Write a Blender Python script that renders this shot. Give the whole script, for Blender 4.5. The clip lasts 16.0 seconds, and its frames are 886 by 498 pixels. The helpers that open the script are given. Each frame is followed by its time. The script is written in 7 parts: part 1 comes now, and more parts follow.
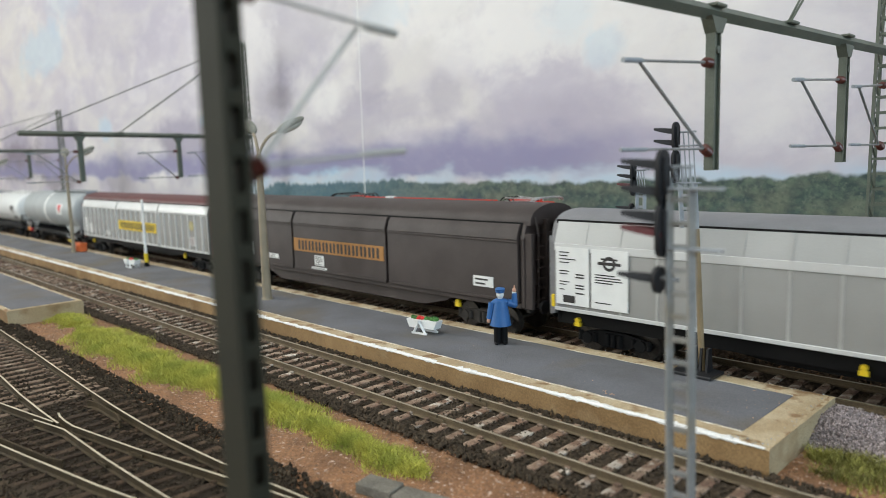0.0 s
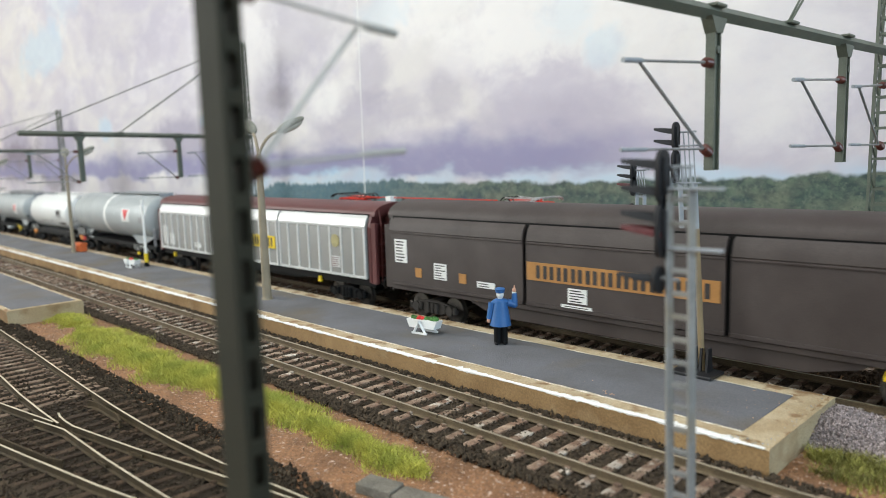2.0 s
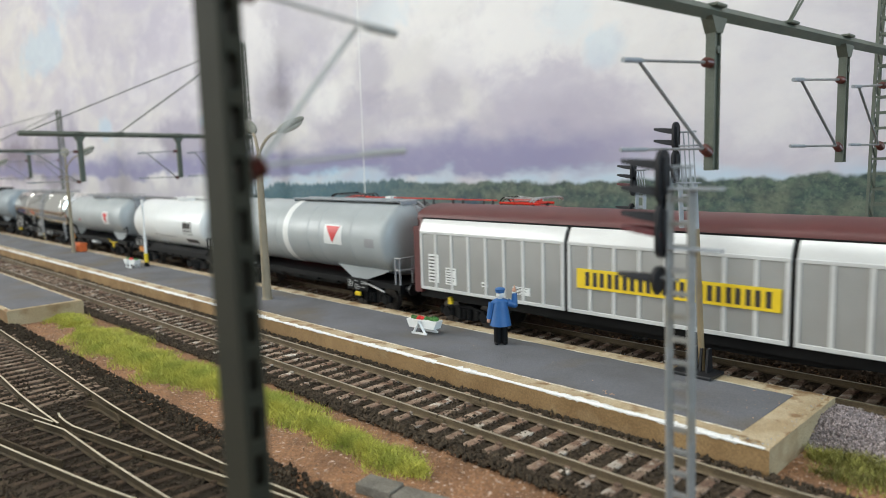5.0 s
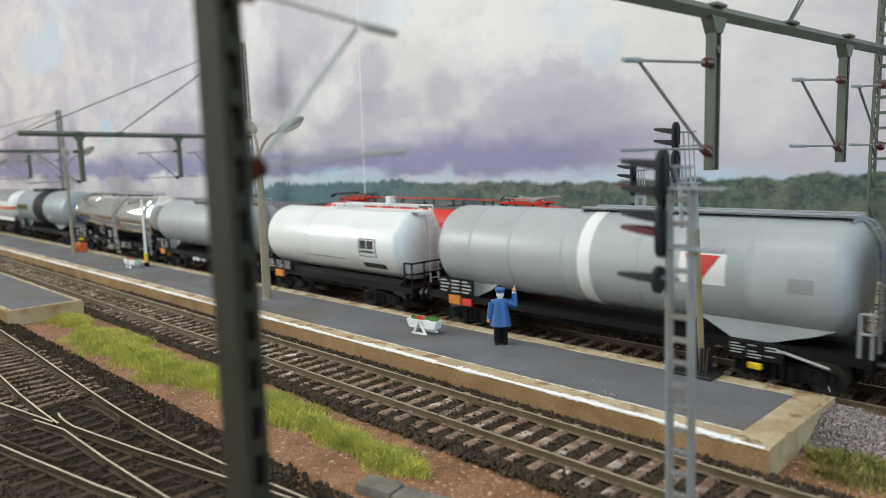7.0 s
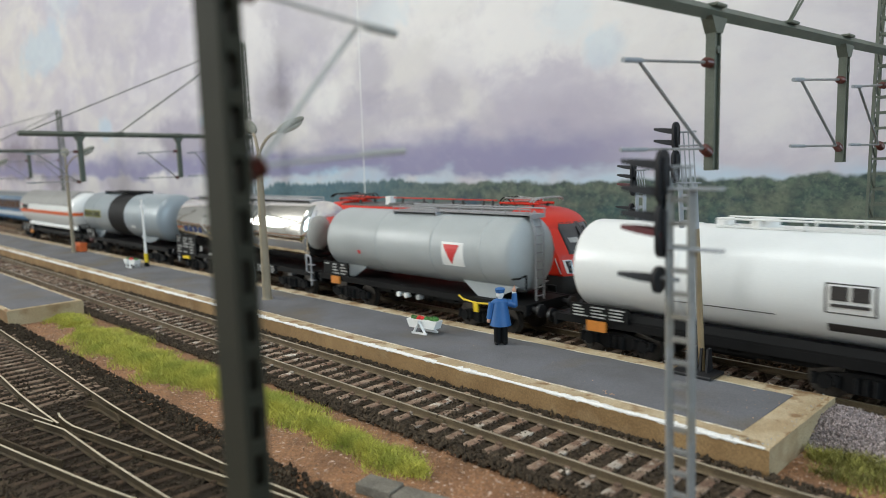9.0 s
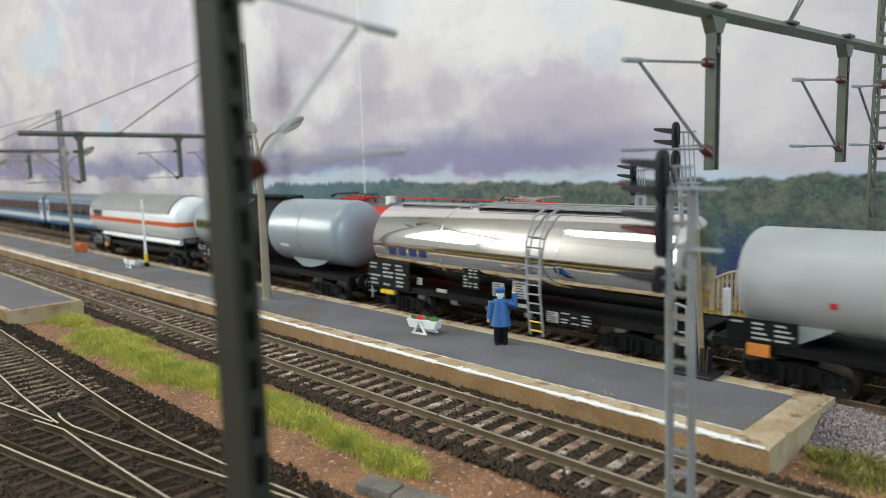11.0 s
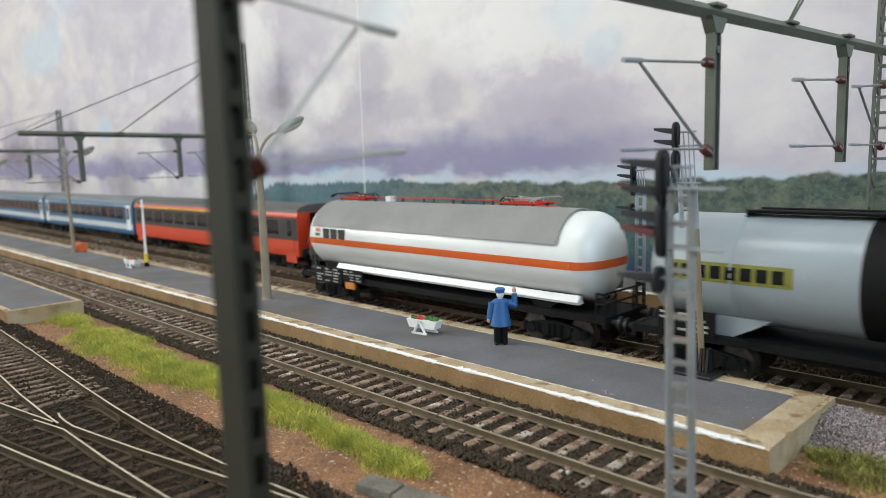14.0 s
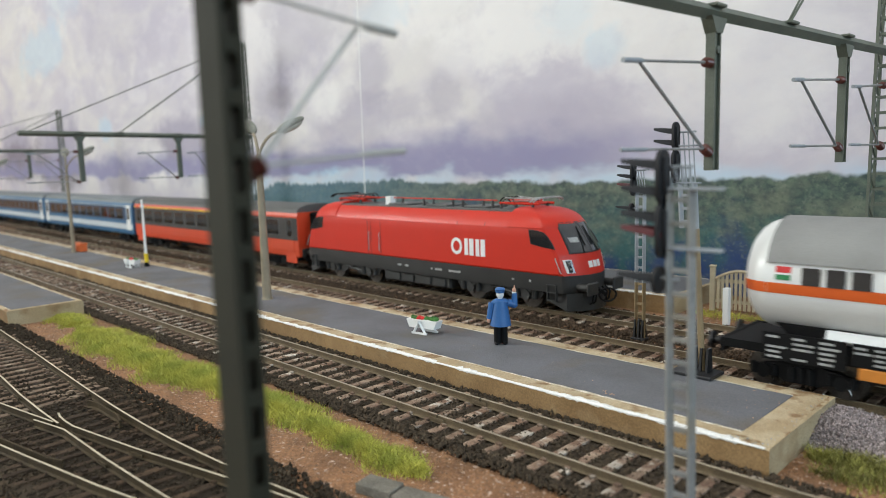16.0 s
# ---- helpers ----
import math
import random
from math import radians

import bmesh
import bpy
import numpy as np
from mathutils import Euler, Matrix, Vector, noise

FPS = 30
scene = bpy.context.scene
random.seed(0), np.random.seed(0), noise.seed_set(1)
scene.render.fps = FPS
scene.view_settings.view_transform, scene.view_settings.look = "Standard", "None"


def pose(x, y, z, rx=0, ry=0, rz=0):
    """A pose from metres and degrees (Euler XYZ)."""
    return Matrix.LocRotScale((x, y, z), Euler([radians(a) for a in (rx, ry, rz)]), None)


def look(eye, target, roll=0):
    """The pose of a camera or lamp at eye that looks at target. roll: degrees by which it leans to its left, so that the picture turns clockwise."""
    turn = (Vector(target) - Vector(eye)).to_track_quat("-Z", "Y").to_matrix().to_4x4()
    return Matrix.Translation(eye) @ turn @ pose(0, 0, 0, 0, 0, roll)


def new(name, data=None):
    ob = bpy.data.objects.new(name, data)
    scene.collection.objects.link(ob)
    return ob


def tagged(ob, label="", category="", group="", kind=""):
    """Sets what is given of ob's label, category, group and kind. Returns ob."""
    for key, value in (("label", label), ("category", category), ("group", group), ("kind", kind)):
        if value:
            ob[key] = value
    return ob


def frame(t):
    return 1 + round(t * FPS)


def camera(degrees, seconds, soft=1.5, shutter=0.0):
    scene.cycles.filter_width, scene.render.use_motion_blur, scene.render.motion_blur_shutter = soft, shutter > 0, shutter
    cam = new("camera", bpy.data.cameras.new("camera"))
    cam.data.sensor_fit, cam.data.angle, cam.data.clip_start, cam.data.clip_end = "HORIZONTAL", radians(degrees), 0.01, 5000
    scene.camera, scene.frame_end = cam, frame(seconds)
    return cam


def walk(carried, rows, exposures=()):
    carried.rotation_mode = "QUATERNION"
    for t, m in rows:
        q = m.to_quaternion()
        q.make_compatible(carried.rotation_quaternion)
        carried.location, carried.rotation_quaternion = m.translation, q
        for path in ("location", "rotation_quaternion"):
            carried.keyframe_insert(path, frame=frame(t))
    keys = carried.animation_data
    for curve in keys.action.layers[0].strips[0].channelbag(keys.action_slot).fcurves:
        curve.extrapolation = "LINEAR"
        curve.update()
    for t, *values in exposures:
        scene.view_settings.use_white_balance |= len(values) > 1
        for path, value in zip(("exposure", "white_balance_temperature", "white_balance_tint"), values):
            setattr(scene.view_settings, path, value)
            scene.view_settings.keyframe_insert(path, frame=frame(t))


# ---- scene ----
# all lengths below are in millimetres of the model railway; U turns them into metres
U = 0.001
cam = camera(64.3, 16.0, soft=0.8, shutter=0.35)
cam.data.dof.use_dof, cam.data.dof.focus_distance, cam.data.dof.aperture_fstop = True, 0.235, 19.0
EYE = (0.0, 0.0, 0.0692)
AIM = Vector((-0.70602, 0.69684, -0.12579))
VIEW = look(EYE, Vector(EYE) + AIM, -1.67)
walk(cam, [(0.0, VIEW), (16.0, VIEW)], exposures=[(0.0, -0.38), (1.0, -0.27), (2.5, -0.15), (4.2, -0.28), (6.5, -0.39), (8.0, -0.46), (9.0, -0.5), (11.5, -0.37), (16.0, -0.38)])

# ---- world, room light ----
world = bpy.data.worlds.new("room_daylight")
world.use_nodes = True
sky = world.node_tree.nodes.new("ShaderNodeTexSky")
sky.sky_type, sky.sun_disc, sky.sun_elevation, sky.sun_rotation = "NISHITA", False, radians(40), radians(200)
world.node_tree.links.new(sky.outputs[0], world.node_tree.nodes["Background"].inputs[0])
world.node_tree.nodes["Background"].inputs[1].default_value = 0.1
scene.world = world


def area_light(name, eye, target, w, h, power, color):
    data = bpy.data.lights.new(name, "AREA")
    data.shape, data.size, data.size_y, data.energy, data.color = "RECTANGLE", w, h, power, color
    ob = new(name, data)
    ob.matrix_world = look(eye, target)
    return ob


# daylight through the west and east windows, and the ceiling panel lamp
area_light("window_light_west", (-2.49, -1.5, 0.95), (0.0, -1.5, 0.95), 0.96, 0.96, 64, (0.955, 0.98, 0.945))
area_light("ceiling_light", (-0.3, -0.55, 1.42), (-0.3, -0.5, 0.0), 1.3, 0.5, 17.5, (0.955, 0.98, 0.945))
area_light("window_light_east", (1.89, -0.35, 0.6), (0.0, -0.35, 0.6), 0.96, 0.96, 31, (0.62, 0.83, 1.0))

# ---- materials ----
def mat(name, color, rough=0.6, metal=0.0, vary=0.25, size=3.0, bump=0.1, grain=0.35, second=None, spec=0.5, per_object=0.0, coat=0.0, fleck=None):
    """size: width of the stains in millimetres; grain: width of the fine grain."""
    m = bpy.data.materials.new(name)
    m.use_nodes = True
    nt = m.node_tree
    b = nt.nodes["Principled BSDF"]
    b.inputs["Roughness"].default_value, b.inputs["Metallic"].default_value = rough, metal
    b.inputs["Specular IOR Level"].default_value = spec
    b.inputs["Coat Weight"].default_value = coat
    tc = nt.nodes.new("ShaderNodeTexCoord")
    big = nt.nodes.new("ShaderNodeTexNoise")
    big.inputs["Scale"].default_value, big.inputs["Detail"].default_value = 1000.0 / size, 4.0
    fine = nt.nodes.new("ShaderNodeTexNoise")
    fine.inputs["Scale"].default_value, fine.inputs["Detail"].default_value = 1000.0 / grain, 2.0
    for n in (big, fine):
        nt.links.new(tc.outputs["Object"], n.inputs["Vector"])
    mix = nt.nodes.new("ShaderNodeMix")
    mix.data_type = "RGBA"
    ramp = nt.nodes.new("ShaderNodeMapRange")
    ramp.inputs[1].default_value, ramp.inputs[2].default_value = 0.35, 0.65
    nt.links.new(big.outputs[0], ramp.inputs[0])
    nt.links.new(ramp.outputs[0], mix.inputs[0])
    lo = second or tuple(c * (1 - vary) for c in color)
    mix.inputs[6].default_value, mix.inputs[7].default_value = (*lo, 1), (*color, 1)
    last = mix.outputs[2]
    if fleck:
        # patches of another colour: (colour, width in millimetres, noise level, strength)
        pat = nt.nodes.new("ShaderNodeTexNoise")
        pat.noise_dimensions = "4D"
        pat.inputs["Scale"].default_value, pat.inputs["Detail"].default_value = 1000.0 / fleck[1], 3.0
        nt.links.new(tc.outputs["Object"], pat.inputs["Vector"])
        own = nt.nodes.new("ShaderNodeObjectInfo")
        far_ = nt.nodes.new("ShaderNodeMath")
        far_.operation = "MULTIPLY"
        far_.inputs[1].default_value = 40.0
        nt.links.new(own.outputs["Random"], far_.inputs[0])
        nt.links.new(far_.outputs[0], pat.inputs["W"])
        cut = nt.nodes.new("ShaderNodeMapRange")
        cut.inputs[1].default_value, cut.inputs[2].default_value, cut.inputs[4].default_value = fleck[2], fleck[2] + (0.07 if len(fleck) < 5 else fleck[4]), fleck[3]
        nt.links.new(pat.outputs[0], cut.inputs[0])
        over = nt.nodes.new("ShaderNodeMix")
        over.data_type = "RGBA"
        nt.links.new(cut.outputs[0], over.inputs[0])
        nt.links.new(last, over.inputs[6])
        over.inputs[7].default_value = (*fleck[0], 1)
        last = over.outputs[2]
    hue = nt.nodes.new("ShaderNodeHueSaturation")
    val = nt.nodes.new("ShaderNodeMapRange")
    val.inputs[1].default_value, val.inputs[2].default_value = 0.3, 0.7
    val.inputs[3].default_value, val.inputs[4].default_value = 1 - vary * 0.6, 1 + vary * 0.6
    nt.links.new(fine.outputs[0], val.inputs[0])
    nt.links.new(val.outputs[0], hue.inputs["Value"])
    nt.links.new(last, hue.inputs["Color"])
    last = hue.outputs[0]
    if per_object:
        info = nt.nodes.new("ShaderNodeObjectInfo")
        geo = nt.nodes.new("ShaderNodeNewGeometry")
        add = nt.nodes.new("ShaderNodeMath")
        add.operation = "ADD"
        nt.links.new(info.outputs["Random"], add.inputs[0])
        nt.links.new(geo.outputs["Random Per Island"], add.inputs[1])
        r2 = nt.nodes.new("ShaderNodeMapRange")
        r2.inputs[1].default_value, r2.inputs[2].default_value = 0.2, 1.8
        r2.inputs[3].default_value, r2.inputs[4].default_value = 1 - per_object, 1 + per_object
        nt.links.new(add.outputs[0], r2.inputs[0])
        h2 = nt.nodes.new("ShaderNodeHueSaturation")
        nt.links.new(r2.outputs[0], h2.inputs["Value"])
        nt.links.new(last, h2.inputs["Color"])
        last = h2.outputs[0]
    nt.links.new(last, b.inputs["Base Color"])
    if bump:
        bp = nt.nodes.new("ShaderNodeBump")
        bp.inputs["Strength"].default_value, bp.inputs["Distance"].default_value = bump, grain * U
        nt.links.new(fine.outputs[0], bp.inputs["Height"])
        nt.links.new(bp.outputs[0], b.inputs["Normal"])
    return m


M_DIRT = mat("reddish_dirt", (0.33, 0.165, 0.078), 0.95, vary=0.5, size=9, bump=0.9, grain=0.7, second=(0.21, 0.105, 0.05), fleck=((0.62, 0.47, 0.38), 1.3, 0.60, 0.8))
M_BALLAST = mat("dark_ballast_stone", (0.070, 0.051, 0.034), 0.95, spec=0.2, vary=0.35, size=5, bump=0.5, grain=0.4, per_object=0.55)
M_BALLAST_BROWN = mat("brown_ballast_stone", (0.092, 0.062, 0.041), 0.95, spec=0.2, vary=0.35, size=5, bump=0.5, grain=0.4, per_object=0.5)
M_GRAIN = mat("pale_sand_grain", (0.45, 0.27, 0.165), 0.9, vary=0.3, size=2, bump=0.2, per_object=0.6)
M_GRAVEL_PINK = mat("pale_mauve_gravel", (0.58, 0.48, 0.465), 0.9, vary=0.3, size=2, bump=0.4, per_object=0.6)
M_SLEEPER = mat("weathered_sleeper_wood", (0.34, 0.25, 0.18), 0.9, vary=0.45, size=4, bump=0.5, grain=0.5, second=(0.17, 0.095, 0.06), per_object=0.35, fleck=((0.56, 0.50, 0.42), 4.5, 0.56, 0.75))
M_SLEEPER_DARK = mat("dark_tarred_sleeper_wood", (0.082, 0.051, 0.031), 0.9, vary=0.45, size=4, bump=0.6, grain=0.5, spec=0.2, second=(0.045, 0.03, 0.02), per_object=0.45, fleck=((0.15, 0.10, 0.065), 5, 0.6, 0.6, 0.15))
M_SLEEPER_MID = mat("dusty_brown_sleeper_wood", (0.20, 0.135, 0.09), 0.9, vary=0.45, size=4, bump=0.6, grain=0.5, second=(0.13, 0.08, 0.05), per_object=0.4, fleck=((0.36, 0.29, 0.21), 5, 0.57, 0.6, 0.15))
M_RAIL = mat("rusty_rail_side", (0.16, 0.115, 0.065), 0.7, 0.2, vary=0.3, size=6, bump=0.3)
M_RAIL_DARK = mat("dark_rail_side", (0.072, 0.050, 0.026), 0.8, 0.0, vary=0.4, size=6, bump=0.3, spec=0.2)
M_BALLAST_DARK = mat("sooty_ballast_stone", (0.068, 0.050, 0.033), 0.95, vary=0.45, size=14, bump=0.5, grain=0.4, spec=0.2, second=(0.042, 0.029, 0.018), per_object=0.65)
M_RAIL_TOP = mat("worn_rail_head", (0.42, 0.36, 0.26), 0.42, 0.6, vary=0.25, size=10, bump=0.05)
M_STEEL_TOP = mat("bright_rail_head", (0.56, 0.48, 0.34), 0.6, 0.1, vary=0.2, size=10, bump=0.05)
M_ASPHALT = mat("grey_platform_asphalt", (0.15, 0.151, 0.164), 0.85, vary=0.22, size=26, bump=0.35, grain=0.5, second=(0.112, 0.109, 0.112), fleck=((0.135, 0.105, 0.066), 30, 0.54, 0.65, 0.14))
M_KERB = mat("stained_concrete_kerb", (0.56, 0.455, 0.30), 0.9, vary=0.3, size=9, bump=0.7, grain=0.4, second=(0.42, 0.31, 0.18), fleck=((0.22, 0.112, 0.042), 6, 0.53, 0.8, 0.09))
M_WALLFACE = mat("ochre_platform_wall", (0.36, 0.225, 0.10), 0.9, vary=0.3, size=18, bump=0.3, grain=0.5, second=(0.24, 0.14, 0.058), fleck=((0.40, 0.28, 0.145), 9, 0.56, 0.6, 0.15))
M_END_WALL = mat("pale_plaster_end_wall", (0.46, 0.37, 0.23), 0.92, vary=0.3, size=9, bump=0.6, grain=0.5, second=(0.40, 0.30, 0.17), fleck=((0.24, 0.14, 0.06), 10, 0.57, 0.7, 0.15))
M_WHITE_LINE = mat("chalky_white_line", (0.88, 0.86, 0.82), 0.9, vary=0.10, size=3, bump=0.45, grain=0.6)
M_CHALK = mat("dusty_chalk", (0.74, 0.69, 0.59), 0.95, vary=0.3, size=4, bump=0.6, grain=0.5, second=(0.42, 0.34, 0.23))
M_GRASS = mat("fresh_static_grass", (0.50, 0.47, 0.085), 0.8, vary=0.35, size=9, bump=0, per_object=0.5, second=(0.30, 0.32, 0.05))
M_GRASS_OLIVE = mat("olive_static_grass", (0.34, 0.32, 0.07), 0.8, vary=0.35, size=9, bump=0, per_object=0.55, second=(0.18, 0.165, 0.042))
M_MAST = mat("olive_mast_paint", (0.115, 0.13, 0.10), 0.5, vary=0.2, size=8, bump=0.08)
M_MAST_DARK = mat("dark_olive_paint", (0.027, 0.027, 0.017), 0.75, vary=0.2, size=8, bump=0.08, spec=0.25)
M_WIRE = mat("galvanised_wire", (0.36, 0.37, 0.37), 0.4, 0.6, vary=0.2, bump=0)
M_INSUL = mat("brown_insulator", (0.10, 0.028, 0.02), 0.3, vary=0.2, bump=0)
M_SIG_GREY = mat("pale_grey_signal_paint", (0.31, 0.335, 0.36), 0.5, vary=0.2, size=5, bump=0.05)
# near signal: grey darkened for the weaker light there; tan flecks are wear
M_SIG_DIM_WORN = mat("dimmed_worn_signal_paint", (0.25, 0.255, 0.25), 0.55, vary=0.25, size=5, bump=0.05, fleck=((0.22, 0.18, 0.11), 9, 0.5, 0.5, 0.2))
M_BLACK = mat("matt_black_paint", (0.0035, 0.0035, 0.004), 0.65, vary=0.3, bump=0.05, spec=0.22)
M_SIG_BLACK = mat("faded_black_signal_paint", (0.017, 0.017, 0.019), 0.6, vary=0.3, size=4, bump=0.05, spec=0.35)
M_BLACK_GLOSS = mat("satin_black_plastic", (0.016, 0.016, 0.018), 0.4, vary=0.3, bump=0.03)
M_LAMP_RED = mat("signal_hood_red", (0.10, 0.012, 0.014), 0.45, bump=0)
M_BROWN_POLE = mat("brown_pole_paint", (0.26, 0.19, 0.10), 0.6, vary=0.2, size=6, bump=0.05)
M_LAMP_POLE = mat("grey_brown_lamp_pole", (0.31, 0.255, 0.175), 0.55, vary=0.2, size=10, bump=0.05)
M_LAMP_HEAD = mat("lamp_head_grey", (0.25, 0.245, 0.20), 0.4, vary=0.2, bump=0)
M_LENS = mat("frosted_lamp_lens", (0.50, 0.49, 0.42), 0.3, vary=0.1, bump=0)
M_WHITE = mat("white_paint", (0.80, 0.80, 0.78), 0.5, vary=0.06, size=6, bump=0.04)
M_SILVER = mat("pale_silver_paint", (0.34, 0.335, 0.32), 0.24, 0.15, vary=0.07, size=12, bump=0.03)
M_SILVER_LIGHT = mat("bright_silver_paint", (0.66, 0.66, 0.65), 0.36, 0.2, vary=0.06, size=12, bump=0.03)
M_GREY_ROOF = mat("grey_roof_paint", (0.20, 0.20, 0.21), 0.5, vary=0.15, size=14, bump=0.05)
M_BROWN = mat("dark_brown_weathered_paint", (0.050, 0.037, 0.033), 0.6, vary=0.3, size=13, bump=0.12, second=(0.035, 0.024, 0.021))
M_MAROON = mat("maroon_paint", (0.115, 0.030, 0.028), 0.5, vary=0.15, size=12, bump=0.05)
M_ORANGE_SIGN = mat("faded_orange_sign", (0.42, 0.20, 0.055), 0.7, vary=0.2, size=5, bump=0.05)
M_HAZARD = mat("hazard_orange", (0.62, 0.22, 0.03), 0.55, vary=0.12, size=3, bump=0)
M_YELLOW = mat("signal_yellow", (0.80, 0.56, 0.015), 0.5, vary=0.08, bump=0)
M_FADED = mat("faded_yellow_print", (0.44, 0.38, 0.18), 0.6, vary=0.3, size=4, bump=0)
M_DUSTY_WHITE = mat("dusty_white_print", (0.42, 0.42, 0.41), 0.6, vary=0.3, size=2, bump=0)
M_TUBE = mat("pale_grey_tube_paint", (0.46, 0.46, 0.43), 0.5, vary=0.15, bump=0)
M_SIGN_DARK = mat("sign_lettering_dark", (0.035, 0.03, 0.028), 0.6, bump=0)
M_TANK_GREY = mat("tank_grey_paint", (0.40, 0.425, 0.43), 0.42, vary=0.08, size=16, bump=0.02, coat=0.08)
M_TANK_BLUEGREY = mat("tank_blue_grey_paint", (0.30, 0.345, 0.375), 0.33, vary=0.06, size=16, bump=0.02, coat=0.2)
M_TANK_WHITE = mat("tank_white_paint", (0.80, 0.81, 0.80), 0.33, vary=0.05, size=18, bump=0.02, coat=0.2)
M_CHROME = mat("polished_chrome", (0.86, 0.84, 0.80), 0.07, 1.0, vary=0.03, size=20, bump=0.01, grain=2)
M_ORANGE = mat("orange_stripe", (0.70, 0.12, 0.02), 0.4, vary=0.05, bump=0)
M_RED_MARK = mat("red_mark", (0.62, 0.035, 0.035), 0.45, vary=0.05, bump=0)
M_BLUE_MARK = mat("blue_mark", (0.022, 0.04, 0.13), 0.45, vary=0.05, bump=0)
M_GREEN_MARK = mat("green_mark", (0.03, 0.22, 0.08), 0.45, vary=0.05, bump=0)
M_TANK_ROOF = mat("weathered_sunshield_grey", (0.27, 0.265, 0.255), 0.55, vary=0.14, size=14, bump=0.06)
M_LOCO_RED = mat("locomotive_red", (0.60, 0.026, 0.010), 0.42, vary=0.06, size=25, bump=0.01, coat=0.08, spec=0.35)
M_LOCO_GREY = mat("locomotive_dark_grey", (0.033, 0.033, 0.032), 0.5, vary=0.15, size=10, bump=0.05)
M_COACH_RED = mat("coach_orange_red", (0.62, 0.065, 0.02), 0.4, vary=0.05, size=25, bump=0.01)
M_COACH_DARK = mat("coach_dark_grey", (0.045, 0.042, 0.04), 0.4, vary=0.1, size=20, bump=0.02)
M_COACH_BLUE = mat("coach_blue", (0.035, 0.135, 0.265), 0.4, vary=0.06, size=25, bump=0.01)
M_COACH_NAVY = mat("coach_dark_blue", (0.03, 0.06, 0.12), 0.35, vary=0.06, size=25, bump=0.01)
M_STRIPE = mat("pale_stripe_paint", (0.56, 0.60, 0.63), 0.45, vary=0.08, size=12, bump=0)
M_COACH_ROOF_PALE = mat("coach_roof_pale_grey", (0.17, 0.19, 0.20), 0.5, vary=0.15, size=18, bump=0.05)
M_COACH_ROOF = mat("coach_roof_grey", (0.10, 0.10, 0.095), 0.6, vary=0.15, size=18, bump=0.05)
M_GLASS = mat("dark_window_glass", (0.015, 0.017, 0.02), 0.08, vary=0.1, bump=0, coat=0.5)
M_SCREEN = mat("tinted_windscreen_glass", (0.05, 0.052, 0.055), 0.1, vary=0.2, size=6, bump=0, coat=0.6)
M_GREY_PART = mat("grey_fittings", (0.30, 0.30, 0.31), 0.45, vary=0.1, bump=0.03)
M_WHEEL = mat("dark_wheel_steel", (0.15, 0.135, 0.12), 0.4, 0.8, vary=0.3, bump=0.05)
M_FENCE = mat("cream_fence_paint", (0.52, 0.44, 0.30), 0.7, vary=0.15, size=5, bump=0.1)
M_STONE = mat("weathered_grey_block", (0.20, 0.18, 0.145), 0.9, vary=0.35, size=6, bump=0.5, grain=0.6)
M_ROOM = mat("pale_room_plaster", (0.62, 0.61, 0.59), 0.9, vary=0.04, size=300, bump=0.02, grain=20)
M_CARPET = mat("grey_room_carpet", (0.30, 0.285, 0.265), 0.95, vary=0.2, size=60, bump=0.2, grain=8)
M_CLOTH_BLUE = mat("figure_blue_paint", (0.024, 0.115, 0.32), 0.5, vary=0.12, size=3, bump=0.05)
M_SKIN = mat("figure_flesh_paint", (0.62, 0.33, 0.22), 0.5, vary=0.08, bump=0)
M_HIVIS = mat("bright_orange_paint", (0.75, 0.16, 0.04), 0.6, vary=0.1, bump=0)
M_PLANT = mat("green_foliage_flock", (0.075, 0.22, 0.05), 0.9, vary=0.4, size=1.5, bump=0.8, grain=0.4)
M_FLOWER = mat("red_flower_flock", (0.68, 0.04, 0.035), 0.9, vary=0.3, size=1.5, bump=0.8, grain=0.4)


# ---- mesh tools ----
def box(bm, x0, x1, y0, y1, z0, z1, bev=0.0):
    v = [bm.verts.new(p) for p in ((x0, y0, z0), (x1, y0, z0), (x1, y1, z0), (x0, y1, z0), (x0, y0, z1), (x1, y0, z1), (x1, y1, z1), (x0, y1, z1))]
    f = [bm.faces.new([v[i] for i in q]) for q in ((0, 3, 2, 1), (4, 5, 6, 7), (0, 1, 5, 4), (1, 2, 6, 5), (2, 3, 7, 6), (3, 0, 4, 7))]
    if bev:
        edges = list({e for q in f for e in q.edges})
        bmesh.ops.bevel(bm, geom=edges, offset=bev, segments=1, affect="EDGES")
    return f


def rod(bm, a, b, r, r2=None, n=8):
    """A closed round bar from a to b."""
    a, b = Vector(a), Vector(b)
    r2 = r if r2 is None else r2
    m = (b - a).to_track_quat("Z", "Y").to_matrix()
    rings = []
    for p, q in ((a, r), (b, r2)):
        rings.append([bm.verts.new(p + m @ Vector((q * math.cos(k * math.tau / n), q * math.sin(k * math.tau / n), 0))) for k in range(n)])
    for k in range(n):
        bm.faces.new((rings[0][k], rings[0][(k + 1) % n], rings[1][(k + 1) % n], rings[1][k]))
    bm.faces.new(rings[0][::-1])
    bm.faces.new(rings[1])


def pipe(bm, pts, r, n=6):
    for a, b in zip(pts, pts[1:]):
        rod(bm, a, b, r, n=n)


def bar(bm, a, b, w, h=None):
    """A square bar from a to b."""
    rod(bm, a, b, w * 0.7071, n=4)


